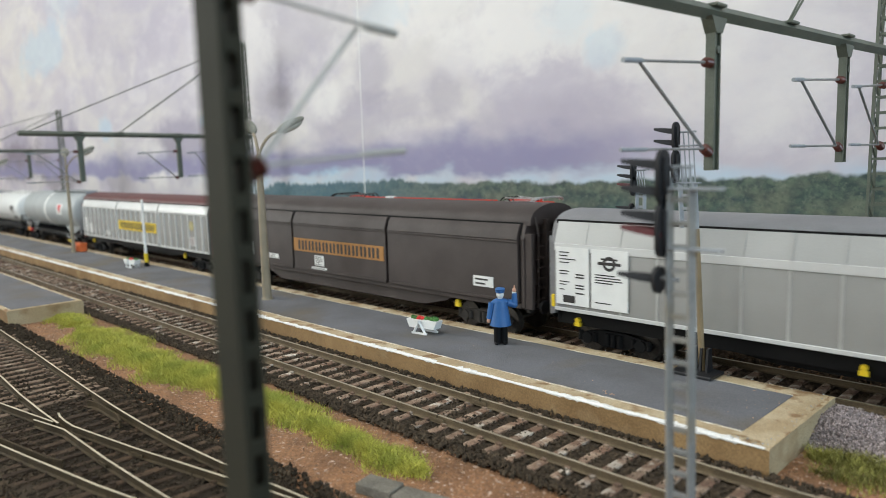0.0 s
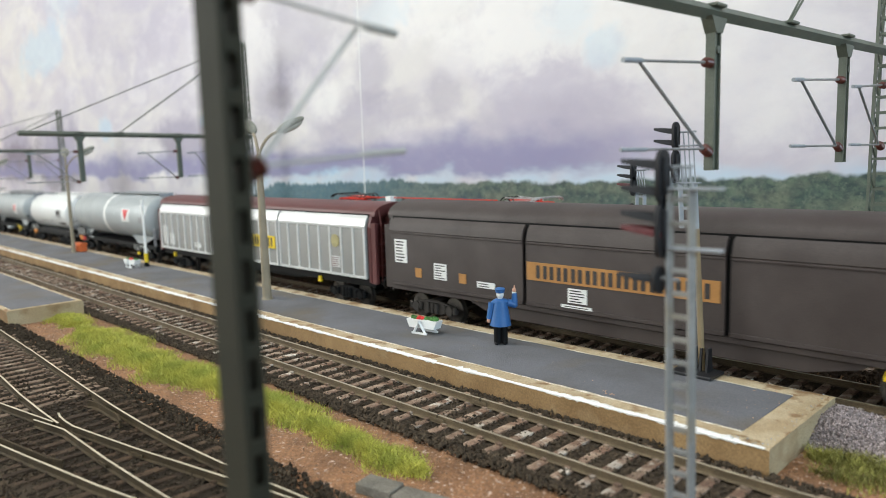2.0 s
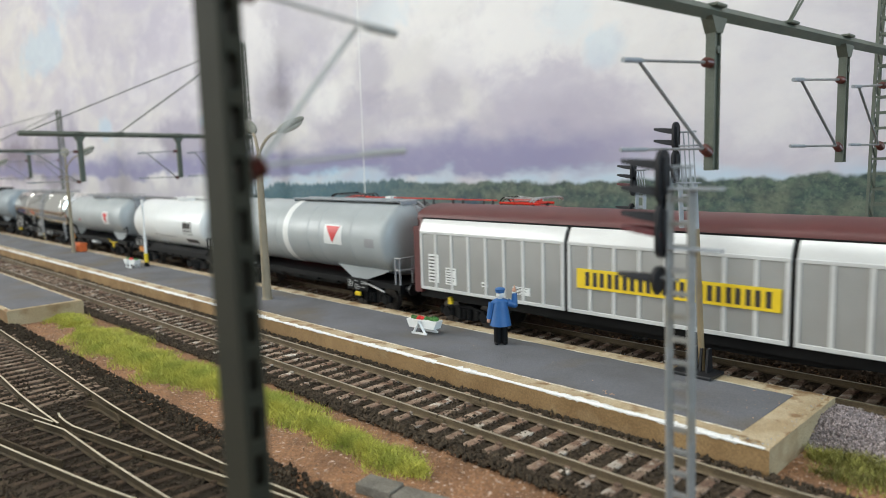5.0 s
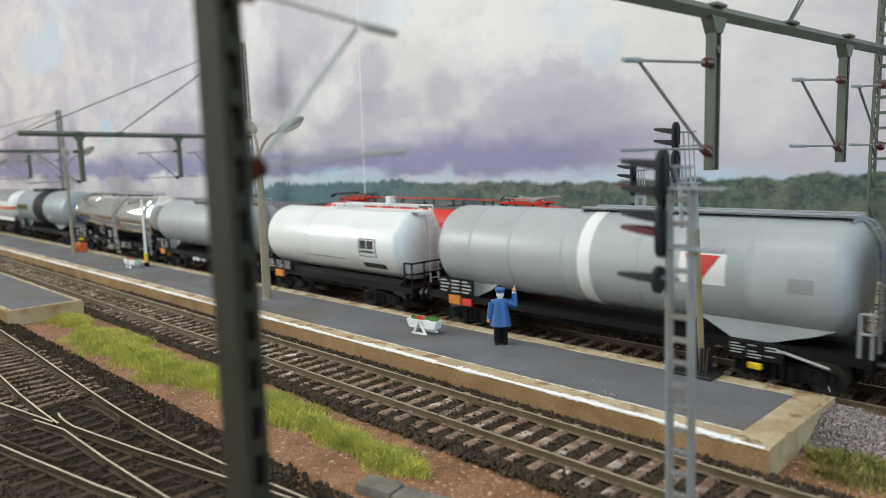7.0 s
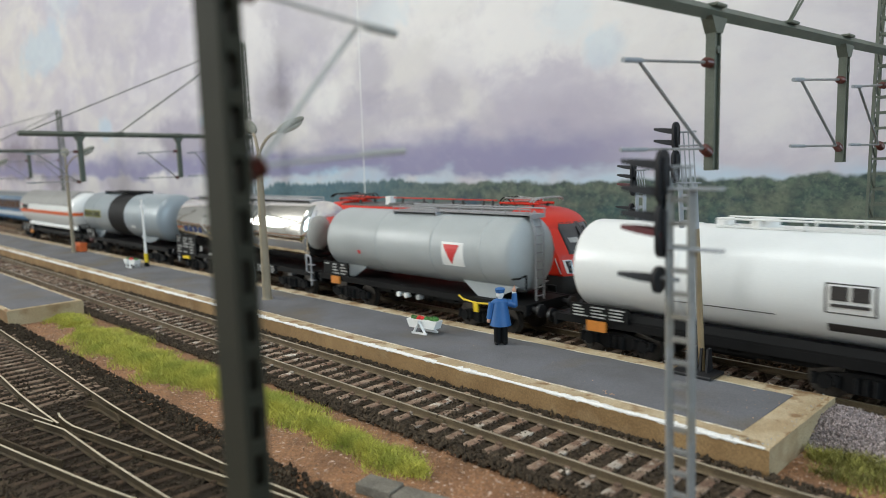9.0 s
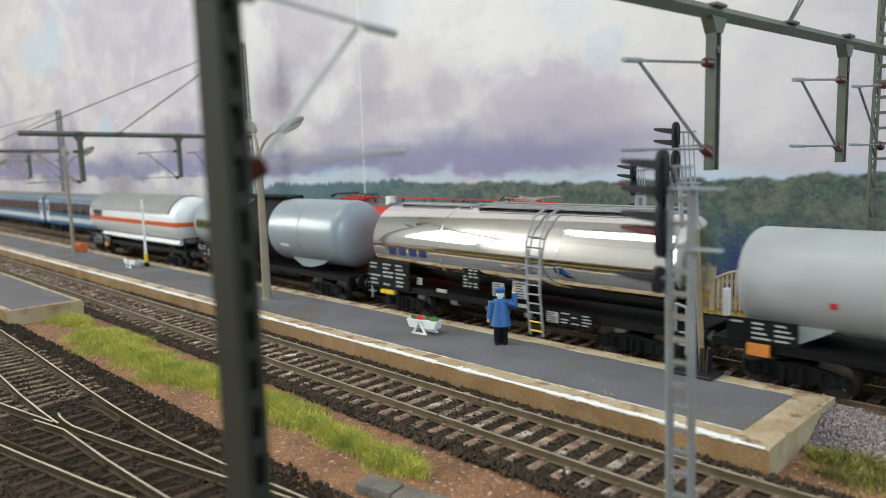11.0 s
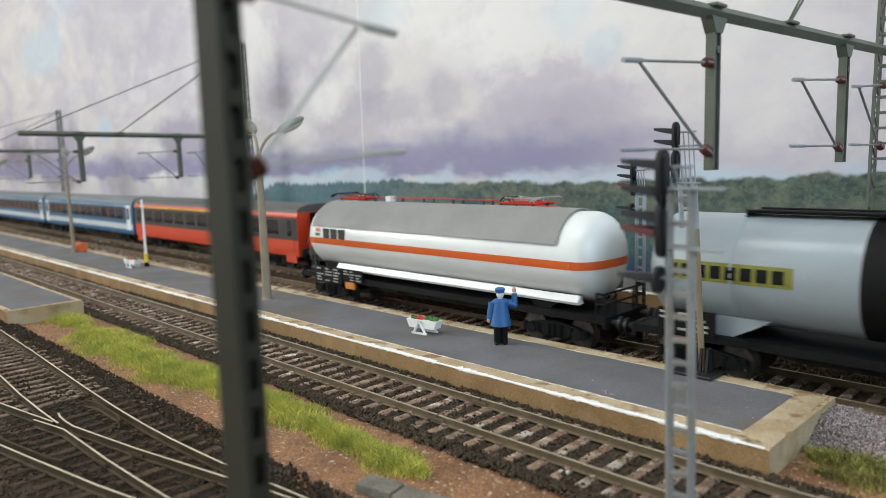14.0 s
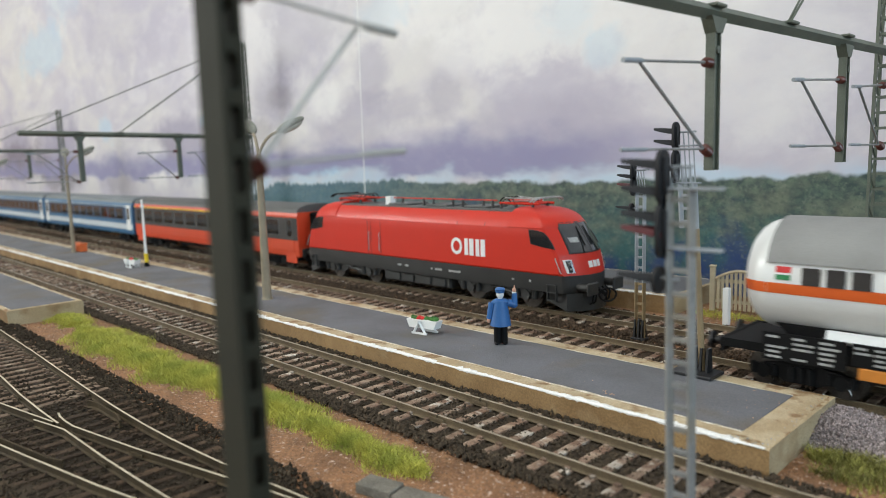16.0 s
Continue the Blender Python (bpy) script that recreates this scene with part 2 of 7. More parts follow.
def prism(bm, pts, x0, x1, axis="x"):
    """Extrude a closed profile of (y, z) along x (or of (x, z) along y)."""
    put = (lambda t, p: (t, p[0], p[1])) if axis == "x" else (lambda t, p: (p[0], t, p[1]))
    a = [bm.verts.new(put(x0, p)) for p in pts]
    b = [bm.verts.new(put(x1, p)) for p in pts]
    n = len(pts)
    for k in range(n):
        bm.faces.new((a[k], a[(k + 1) % n], b[(k + 1) % n], b[k]))
    bm.faces.new(a[::-1])
    bm.faces.new(b)


def lathe_x(bm, prof, n=40, cy=0.0, cz=0.0, a0=0.0, a1=360.0):
    """Turn a profile of (x, r) round the x axis."""
    full = abs(a1 - a0) >= 360
    cols = n if full else n + 1
    rings = []
    for x, r in prof:
        if r < 1e-4:
            rings.append([bm.verts.new((x, cy, cz))] * cols)
        else:
            ring = []
            for k in range(cols):
                t = radians(a0 + (a1 - a0) * k / n)
                ring.append(bm.verts.new((x, cy + r * math.cos(t), cz + r * math.sin(t))))
            rings.append(ring)
    for p, q in zip(rings, rings[1:]):
        for k in range(n):
            j = (k + 1) % cols
            vs = []
            for v in (p[k], p[j], q[j], q[k]):
                if v not in vs:
                    vs.append(v)
            if len(vs) > 2:
                bm.faces.new(vs)


def part(name, bm, material, parent=None, label="", smooth=False, kind="", crease=38):
    """One mesh object from a bmesh in millimetres, under a thing or a part."""
    bmesh.ops.recalc_face_normals(bm, faces=bm.faces)
    bmesh.ops.scale(bm, vec=(U, U, U), verts=bm.verts)
    me = bpy.data.meshes.new(name)
    bm.to_mesh(me)
    bm.free()
    for m in (material if isinstance(material, (list, tuple)) else [material]):
        me.materials.append(m)
    if smooth:
        me.polygons.foreach_set("use_smooth", [True] * len(me.polygons))
        me.set_sharp_from_angle(angle=radians(crease))
    ob = new(name, me)
    ob.parent = parent
    if label:
        ob["label"] = label
    if kind:
        ob["kind"] = kind
    return ob


def thing(name, x, y, z, label, category, group="", rz=0.0, kind=""):
    ob = new(name)
    ob.matrix_basis = pose(x * U, y * U, z * U, 0, 0, rz)
    ob.empty_display_size = 0.005
    return tagged(ob, label, category, group, kind)


def structure(name, bm, material, label, smooth=False):
    return tagged(part(name, bm, material, smooth=smooth), label, name.split("_")[0], kind="structure")


def B():
    return bmesh.new()


# ---- room and board ----
GROUND = -3.8
bm = B(); box(bm, -2300, 900, -60, 356, GROUND - 20, GROUND)
ground = structure("ground", bm, M_DIRT, "reddish brown sandy ground of the model layout board")
table = thing("layout_table", -700, 148, -900, "plain wooden trestle table that carries the model layout", "table")
for x in (-1500, -500, 500, 1500):
    for y in (-170, 170):
        bm = B(); box(bm, x - 30, x + 30, y - 30, y + 30, 0, 876.2 - 80, 2)
        part("leg", bm, M_KERB, table)
for y in (-170, 170):
    bm = B(); box(bm, -1580, 1580, y - 20, y + 20, 796.2, 876.2, 2)
    part("rail", bm, M_KERB, table)
X0, X1, Y0, Y1 = -2500, 1900, -2150, 420
bm = B(); box(bm, X0, X1, Y0, Y1, -920, -900)
structure("floor", bm, M_CARPET, "grey carpet floor of the room")
bm = B(); box(bm, X0, X1, Y1, Y1 + 40, -900, 1600)
structure("wall_north", bm, M_ROOM, "plain plastered wall of the room")
bm = B(); box(bm, X0, X1, Y0 - 40, Y0, -900, 1600)
structure("wall_south", bm, M_ROOM, "plain plastered wall of the room")
for nm, wn, xa, xb, yc, zc in (("wall_west", "window_1", X0 - 40, X0, -1500, 950), ("wall_east", "window_2", X1, X1 + 40, -350, 600)):
    bm = B()
    box(bm, xa, xb, Y0 - 40, yc - 500, -900, 1600); box(bm, xa, xb, yc + 500, Y1 + 40, -900, 1600)
    box(bm, xa, xb, yc - 500, yc + 500, -900, zc - 500); box(bm, xa, xb, yc - 500, yc + 500, zc + 500, 1600)
    structure(nm, bm, M_ROOM, "plain plastered wall of the room with a window")
    w = tagged(new(wn), "square white framed window", "window", kind="structure")
    for ya, yb, za, zb in ((-500, -470, -500, 500), (470, 500, -500, 500), (-470, 470, -500, -470), (-470, 470, 470, 500)):
        bm = B(); box(bm, xa + 4, xb - 4, yc + ya, yc + yb, zc + za, zc + zb)
        part("window_frame", bm, M_WHITE, w)
bm = B(); box(bm, X0, X1, Y0, Y1, 1600, 1640)
structure("ceiling", bm, M_ROOM, "plain room ceiling")
lampbox = thing("ceiling_panel_light", -300, -550, 1430, "white rectangular ceiling panel light", "ceiling light")
bm = B(); box(bm, -670, 670, -270, 270, 0, 170, 4)
part("housing", bm, M_WHITE, lampbox)

# ---- painted backdrop ----
def backdrop_material():
    m = bpy.data.materials.new("printed_sky_and_forest")
    m.use_nodes = True
    nt = m.node_tree
    b = nt.nodes["Principled BSDF"]
    b.inputs["Roughness"].default_value = 0.55
    tc = nt.nodes.new("ShaderNodeTexCoord")
    sep = nt.nodes.new("ShaderNodeSeparateXYZ")
    nt.links.new(tc.outputs["Object"], sep.inputs[0])

    def math_(op, a, c=0.0, clamp=False):
        n = nt.nodes.new("ShaderNodeMath")
        n.operation, n.use_clamp = op, clamp
        for k, v in enumerate((a, c)):
            if isinstance(v, (int, float)):
                n.inputs[k].default_value = v
            else:
                nt.links.new(v, n.inputs[k])
        return n.outputs[0]

    def noise_(scale, detail=5.0, squash=(1, 1, 1), rough=0.55, warp=0.0, shift=0.0):
        mp = nt.nodes.new("ShaderNodeMapping")
        mp.inputs["Scale"].default_value, mp.inputs["Location"].default_value = squash, (shift, shift, shift)
        nt.links.new(tc.outputs["Object"], mp.inputs[0])
        n = nt.nodes.new("ShaderNodeTexNoise")
        n.inputs["Scale"].default_value, n.inputs["Detail"].default_value, n.inputs["Roughness"].default_value, n.inputs["Distortion"].default_value = scale, detail, rough, warp
        nt.links.new(mp.outputs[0], n.inputs["Vector"])
        return n.outputs[0]

    def ramp(v, lo, hi):
        n = nt.nodes.new("ShaderNodeMapRange")
        n.interpolation_type = "SMOOTHSTEP"
        n.inputs[1].default_value, n.inputs[2].default_value = lo, hi
        nt.links.new(v, n.inputs[0])
        return n.outputs[0]

    def mix(fac, a, c):
        n = nt.nodes.new("ShaderNodeMix")
        n.data_type = "RGBA"
        nt.links.new(fac, n.inputs[0])
        for k, v in ((6, a), (7, c)):
            if isinstance(v, tuple):
                n.inputs[k].default_value = (*v, 1)
            else:
                nt.links.new(v, n.inputs[k])
        return n.outputs[2]

    x, z = sep.outputs[0], sep.outputs[2]
    edge = math_("SUBTRACT", noise_(16, 7, (1, 1, 1.3), 0.62, 0.4), 0.5)

    fringe = math_("SUBTRACT", noise_(60, 6, (1, 1, 1.2), 0.6, 0.5, 1.3), 0.5)

    def blob(cx, cz, rx, rz, soft=1.15, rag=1.6):
        dx = math_("DIVIDE", math_("SUBTRACT", x, cx * U), rx * U)
        dz = math_("DIVIDE", math_("SUBTRACT", z, cz * U), rz * U)
        d = math_("SQRT", math_("ADD", math_("MULTIPLY", dx, dx), math_("MULTIPLY", dz, dz)))
        d = math_("ADD", math_("ADD", d, math_("MULTIPLY", edge, rag)), math_("MULTIPLY", fringe, 0.7))
        return math_("SUBTRACT", 1.0, ramp(d, 0.45, soft))

    n1 = noise_(9, 6, (0.8, 1, 1.5), 0.6, 0.6)
    n2 = noise_(30, 5, (0.8, 1, 1.4), 0.6, 0.3, 3.7)
    col = mix(ramp(n1, 0.35, 0.65), SKY_LILAC, SKY_CREAM)
    col = mix(math_("MULTIPLY", ramp(n2, 0.45, 0.7), 0.35), col, SKY_WHITE)
    for cx, cz, rx, rz, k in PURPLE:
        col = mix(math_("MULTIPLY", blob(cx, cz, rx, rz), k), col, SKY_PURPLE)
    for cx, cz, rx, rz, k in DUSK:
        col = mix(math_("MULTIPLY", blob(cx, cz, rx, rz, 1.25, 2.0), k), col, SKY_DUSK)
    for cx, cz, rx, rz, k in BRIGHT:
        col = mix(math_("MULTIPLY", blob(cx, cz, rx, rz), k), col, SKY_WHITE)
    for cx, cz, rx, rz, k in BLUES:
        col = mix(math_("MULTIPLY", blob(cx, cz, rx, rz, 1.1, 2.2), k), col, SKY_BLUE)
    # violet band just over the woods, paler blue strip below it
    wob = math_("MULTIPLY", math_("SUBTRACT", noise_(14, 4, (1, 1, 2)), 0.5), 0.05)
    zz = math_("ADD", z, wob)
    band = math_("MULTIPLY", ramp(zz, 0.056, 0.064), math_("SUBTRACT", 1.0, ramp(zz, 0.070, 0.094)))
    band = math_("MULTIPLY", band, ramp(math_("MULTIPLY", x, -1.0), 0.13, 0.27))
    col = mix(math_("MULTIPLY", band, 0.95), col, SKY_VIOLET)
    n3 = noise_(40, 5, (1, 1, 1.3), 0.6, 0.2, 6.1)
    col = mix(math_("MULTIPLY", ramp(n3, 0.50, 0.72), 0.22), col, SKY_LILAC)
    strip = math_("MULTIPLY", math_("SUBTRACT", 1.0, ramp(zz, 0.054, 0.066)), ramp(noise_(20, 3), 0.3, 0.6))
    strip = math_("MULTIPLY", strip, math_("SUBTRACT", 1.0, ramp(math_("MULTIPLY", x, -1.0), 0.60, 0.78)))
    col = mix(math_("MULTIPLY", strip, 0.6), col, SKY_BLUE)
    # woods
    west = ramp(math_("MULTIPLY", x, -1.0), 0.33, 0.47)
    spike = math_("MULTIPLY", math_("SUBTRACT", noise_(170, 4, (1.3, 1, 0.45), 0.62), 0.5), 0.014)
    lump = math_("MULTIPLY", math_("SUBTRACT", noise_(95, 3, (1, 1, 0.8), 0.5), 0.5), 0.008)
    crown = math_("ADD", math_("MULTIPLY", spike, west), math_("MULTIPLY", lump, math_("SUBTRACT", 1.0, west)))
    hill = math_("MULTIPLY", math_("SUBTRACT", noise_(9, 2), 0.5), 0.018)
    top = math_("ADD", math_("ADD", crown, hill), math_("MULTIPLY", x, 0.011))
    top = math_("SUBTRACT", top, math_("MULTIPLY", ramp(math_("MULTIPLY", x, -1.0), 0.56, 0.70), 0.030))
    wood_z = math_("SUBTRACT", z, top)
    wood = math_("SUBTRACT", 1.0, ramp(wood_z, 0.0555, 0.0580))
    leaf = noise_(210, 5, (1, 1, 1.3), 0.7)
    clump = noise_(55, 4, (1, 1, 1.7), 0.6)
    green = mix(ramp(leaf, 0.36, 0.64), WOOD_DARK, WOOD_GREEN)
    green = mix(math_("MULTIPLY", ramp(clump, 0.42, 0.62), 0.6), green, WOOD_OLIVE)
    # rounded crowns: pale at the middle, dark between them
    cell = nt.nodes.new("ShaderNodeTexVoronoi")
    cell.inputs["Scale"].default_value = 120.0
    wv = nt.nodes.new("ShaderNodeVectorMath")
    wv.operation = "MULTIPLY_ADD"
    nz = nt.nodes.new("ShaderNodeTexNoise")
    nz.inputs["Scale"].default_value = 160.0
    nt.links.new(tc.outputs["Object"], nz.inputs["Vector"])
    nt.links.new(nz.outputs[1], wv.inputs[0])
    wv.inputs[1].default_value = (0.009, 0.0, 0.009)
    nt.links.new(tc.outputs["Object"], wv.inputs[2])
    nt.links.new(wv.outputs[0], cell.inputs["Vector"])
    green = mix(math_("MULTIPLY", math_("SUBTRACT", 1.0, ramp(cell.outputs[0], 0.1, 0.55)), 0.35), green, WOOD_PALE)
    green = mix(math_("MULTIPLY", ramp(cell.outputs[0], 0.42, 0.8), 0.45), green, WOOD_DARK)
    far = ramp(math_("MULTIPLY", x, -1.0), 0.28, 0.52)
    green = mix(math_("MULTIPLY", far, 0.75), green, WOOD_TEAL)
    low = math_("SUBTRACT", 1.0, ramp(math_("ADD", z, math_("MULTIPLY", math_("SUBTRACT", clump, 0.5), 0.06)), 0.006, 0.046))
    green = mix(math_("MULTIPLY", low, 0.82), green, mix(ramp(noise_(26, 3, (1, 1, 0.8), 0.55, 0.3, 2.2), 0.46, 0.6), WOOD_DEEP, WOOD_NAVY))
    glint = noise_(430, 3, (1, 1, 1.2), 0.6, 0.0, 5.0)
    green = mix(math_("MULTIPLY", ramp(glint, 0.54, 0.70), 0.45), green, WOOD_PALE)
    green = mix(math_("MULTIPLY", math_("SUBTRACT", 1.0, ramp(glint, 0.32, 0.46)), 0.45), green, WOOD_DARK)
    col = mix(wood, col, green)
    nt.links.new(col, b.inputs["Base Color"])
    return m


SKY_CREAM, SKY_WHITE, SKY_LILAC = (0.67, 0.635, 0.62), (0.80, 0.77, 0.755), (0.53, 0.49, 0.56)
SKY_PURPLE, SKY_VIOLET, SKY_BLUE = (0.305, 0.27, 0.375), (0.26, 0.245, 0.40), (0.42, 0.62, 0.76)
SKY_DUSK = (0.17, 0.135, 0.165)
WOOD_GREEN, WOOD_DARK, WOOD_OLIVE = (0.092, 0.138, 0.098), (0.030, 0.054, 0.053), (0.155, 0.172, 0.122)
WOOD_PALE = (0.185, 0.215, 0.160)
WOOD_TEAL, WOOD_NAVY, WOOD_DEEP = (0.075, 0.175, 0.235), (0.012, 0.042, 0.165), (0.026, 0.115, 0.120)
# centre x and height, half width and half height, strength
PURPLE = [(-285, 88, 62, 26, 0.2), (-238, 88, 34, 30, 0.22), (-395, 108, 26, 18, 0.3), (-350, 116, 24, 24, 0.4), (-430, 140, 26, 30, 0.5), (-440, 72, 170, 9, 0.5),
          (-760, 95, 80, 42, 0.75), (-1180, 105, 110, 50, 0.8), (-1420, 112, 110, 55, 0.75), (-570, 132, 45, 34, 0.5), (-540, 185, 150, 50, 0.42), (-900, 260, 200, 90, 0.3), (-455, 105, 50, 26, 0.35)]
DUSK = [(-1400, 84, 150, 34, 0.75), (-1190, 62, 120, 30, 0.6), (-960, 52, 60, 26, 0.4), (-800, 84, 40, 22, 0.3), (-560, 128, 22, 12, 0.35), (-600, 100, 30, 14, 0.3)]
BRIGHT = [(-270, 150, 70, 36, 0.9), (-490, 122, 30, 18, 0.8), (-370, 175, 60, 30, 0.7), (-830, 70, 30, 30, 0.8), (-640, 190, 90, 60, 0.6), (-150, 115, 70, 45, 0.5), (-215, 140, 60, 36, 0.5), (-330, 140, 40, 22, 0.5)]
BLUES = [(-520, 64, 50, 7, 0.9), (-1100, 330, 90, 60, 0.25), (-1230, 255, 130, 40, 0.4), (-980, 120, 34, 20, 0.5), (-700, 118, 20, 10, 0.6), (-250, 150, 26, 22, 0.22), (-420, 178, 40, 20, 0.25), (-225, 128, 16, 14, 0.3)]
M_BACKDROP = backdrop_material()
bm = B(); box(bm, -2300, -443.4, 352, 356, GROUND, 720)
structure("backdrop_west", bm, M_BACKDROP, "printed backdrop panel with violet clouds over distant woods")
bm = B(); box(bm, -442.6, 900, 352, 356, GROUND, 720)
structure("backdrop_east", bm, M_BACKDROP, "printed backdrop panel with violet clouds over distant woods")
bm = B(); box(bm, -443.4, -442.6, 351.8, 356, GROUND, 720)
structure("trim_seam", bm, M_WHITE, "thin white joint between the backdrop panels")

# ---- tracks ----
NEAR, MAIN, FAR, YARD = 137.35, 219.8, 264.5, 64.25
RAIL_PROFILE = [(-0.9, -2.1), (0.9, -2.1), (0.2, -1.75), (0.2, -0.7), (0.4, -0.55), (0.4, -0.06), (0.33, 0.0), (-0.33, 0.0), (-0.4, -0.06), (-0.4, -0.55), (-0.2, -0.7), (-0.2, -1.75)]


def rail(parent, pts, top, name="rail", side=None):
    """A rail along points of (x, y), at head height 0; those of the turnout are slimmer."""
    slim = 0.7 if top in (M_STEEL_TOP, M_RAIL_DARK) else 1.0
    bm = B()
    rows = []
    for k, p in enumerate(pts):
        a, c = Vector(pts[max(k - 1, 0)]), Vector(pts[min(k + 1, len(pts) - 1)])
        d = (c - a).normalized()
        nrm = Vector((-d.y, d.x))
        rows.append([bm.verts.new((p[0] + nrm.x * o * slim, p[1] + nrm.y * o * slim, h)) for o, h in RAIL_PROFILE])
    n = len(RAIL_PROFILE)
    for r, s in zip(rows, rows[1:]):
        for k in range(n):
            f = bm.faces.new((r[k], r[(k + 1) % n], s[(k + 1) % n], s[k]))
            f.material_index = 1 if k in (5, 6, 7) else 0
    bm.faces.new(rows[0][::-1]); bm.faces.new(rows[-1])
    return part(name, bm, [side or (M_RAIL_DARK if top is M_STEEL_TOP else M_RAIL), top], parent)


def sleeper_mesh(length, width, material):
    bm = B(); box(bm, -width / 2, width / 2, -length / 2, length / 2, -4.0, -2.1, 0.15)
    # rail chairs
    for s in (-8.25, 8.25):
        for o in (-1.45, 1.45):
            box(bm, -0.7, 0.7, s + o - 0.5, s + o + 0.5, -2.15, -1.55)
    ob = part("sleeper", bm, material)
    me = ob.data
    bpy.data.objects.remove(ob)
    return me


def stones(name, areas, size, material, parent, label, seed):
    """Loose stones as one heap: areas of (x0, x1, y0, y1, z, count, size factor)."""
    rng = np.random.default_rng(seed)
    base = np.array([(1, 0, 0), (-1, 0, 0), (0, 1, 0), (0, -1, 0), (0, 0, 1), (0, 0, -1)], float)
    tri = np.array([(0, 2, 4), (2, 1, 4), (1, 3, 4), (3, 0, 4), (2, 0, 5), (1, 2, 5), (3, 1, 5), (0, 3, 5)])
    V, F, off = [], [], 0
    for x0, x1, y0, y1, z, n, k in areas:
        c = np.stack([rng.uniform(x0, x1, n), rng.uniform(y0, y1, n), z + rng.normal(0, 0.18, n)], 1)
        ang = rng.uniform(0, math.tau, (n, 3))
        ca, sa = np.cos(ang), np.sin(ang)
        v = base[None] * (1 + rng.uniform(-0.35, 0.35, (n, 6, 3))) + rng.uniform(-0.25, 0.25, (n, 6, 3))
        v = v * (rng.uniform(0.55, 1.25, (n, 1, 1)) * size * k * 0.6)
        for ax in range(3):
            i, j = (ax + 1) % 3, (ax + 2) % 3
            a, b2 = v[..., i].copy(), v[..., j].copy()
            v[..., i] = a * ca[:, ax:ax + 1] - b2 * sa[:, ax:ax + 1]
            v[..., j] = a * sa[:, ax:ax + 1] + b2 * ca[:, ax:ax + 1]
        V.append((v + c[:, None]).reshape(-1, 3) * U)
        F.append((tri[None] + (np.arange(n) * 6)[:, None, None] + off).reshape(-1, 3))
        off += n * 6
    me = bpy.data.meshes.new(name)
    me.from_pydata(np.concatenate(V).tolist(), [], np.concatenate(F).tolist())
    me.materials.append(material)
    ob = new(name, me)
    ob.parent = parent
    return tagged(ob, label, "" if parent else "ballast", kind="stuff")


def bed(parent, x0, x1, yc, material, half=17.0, lo=12.5):
    """The sloped body of the ballast under a track."""
    bm = B(); prism(bm, [(yc - half - 3, GROUND - 1), (yc + half + 3, GROUND - 1), (yc + lo + 3, -2.75), (yc - lo - 3, -2.75)], x0, x1)
    return part("ballast_bed", bm, material, parent)


def straight_track(label, yc, x0, x1, pitch, phase, mesh, top, bedmat, lo=13.0):
    t = tagged(new("track"), label, "railway track", kind="structure")
    bed(t, x0, x1, yc, bedmat, 16.5, lo)
    for s in (-8.75, 8.75):
        rail(t, [(x0, yc + s), (x1, yc + s)], top)
    x = x1 - phase
    r = random.Random(int(yc))
    while x > x0:
        ob = new("sleeper", mesh)
        ob.parent = t
        ob.matrix_basis = pose((x + r.uniform(-0.25, 0.25)) * U, yc * U, r.uniform(-0.1, 0.08) * U, 0, 0, r.uniform(-0.8, 0.8))
        x -= pitch
    return t


SLEEPER = sleeper_mesh(29.5, 2.6, M_SLEEPER)
SLEEPER_DARK = sleeper_mesh(29.5, 2.4, M_SLEEPER_DARK)
SLEEPER_BROWN = sleeper_mesh(29.0, 2.7, M_SLEEPER)
near = straight_track("single track with weathered brown wooden sleepers and rusty rails", NEAR, -1300, 60, 6.72, 3.1, SLEEPER, M_RAIL_TOP, M_BALLAST)
main = straight_track("track beside the platform with brown sleepers and rusty rails", MAIN, -1500, 60, 6.9, 2.0, SLEEPER_BROWN, M_RAIL_TOP, M_BALLAST_BROWN)
far = straight_track("rear track with brown sleepers and rusty rails", FAR, -1500, 60, 6.9, 4.0, SLEEPER_BROWN, M_RAIL_TOP, M_BALLAST_BROWN)

for jx in (-134.1, -320.0):
    for jy in (NEAR - 8.75, NEAR + 8.75):
        bm = B(); box(bm, jx - 0.16, jx + 0.16, jy - 0.46, jy + 0.46, -1.2, 0.05)
        part("rail_joint", bm, M_BLACK, near, "narrow gap between two rails")
        for o in (-0.62, 0.62):
            bm = B(); box(bm, jx - 2.6, jx + 2.6, jy + o - 0.2, jy + o + 0.2, -1.7, -0.75, 0.06)
            part("fishplate", bm, M_RAIL, near)

# turnout in front: straight route and a route that branches off towards the viewer
yard = tagged(new("track"), "turnout with dark sleepers and bright worn rails", "railway turnout", kind="structure")
bed(yard, -900, 60, YARD, M_BALLAST_DARK, 16.5, 13.0)
def branch(x):
    """The centre of the branching route at x."""
    t = max(0.0, min(1.0, (-95.0 - x) / 60.0))
    y = -0.212 * 60 * t * t / 2
    return YARD + y - 0.212 * max(0.0, -155.0 - x)


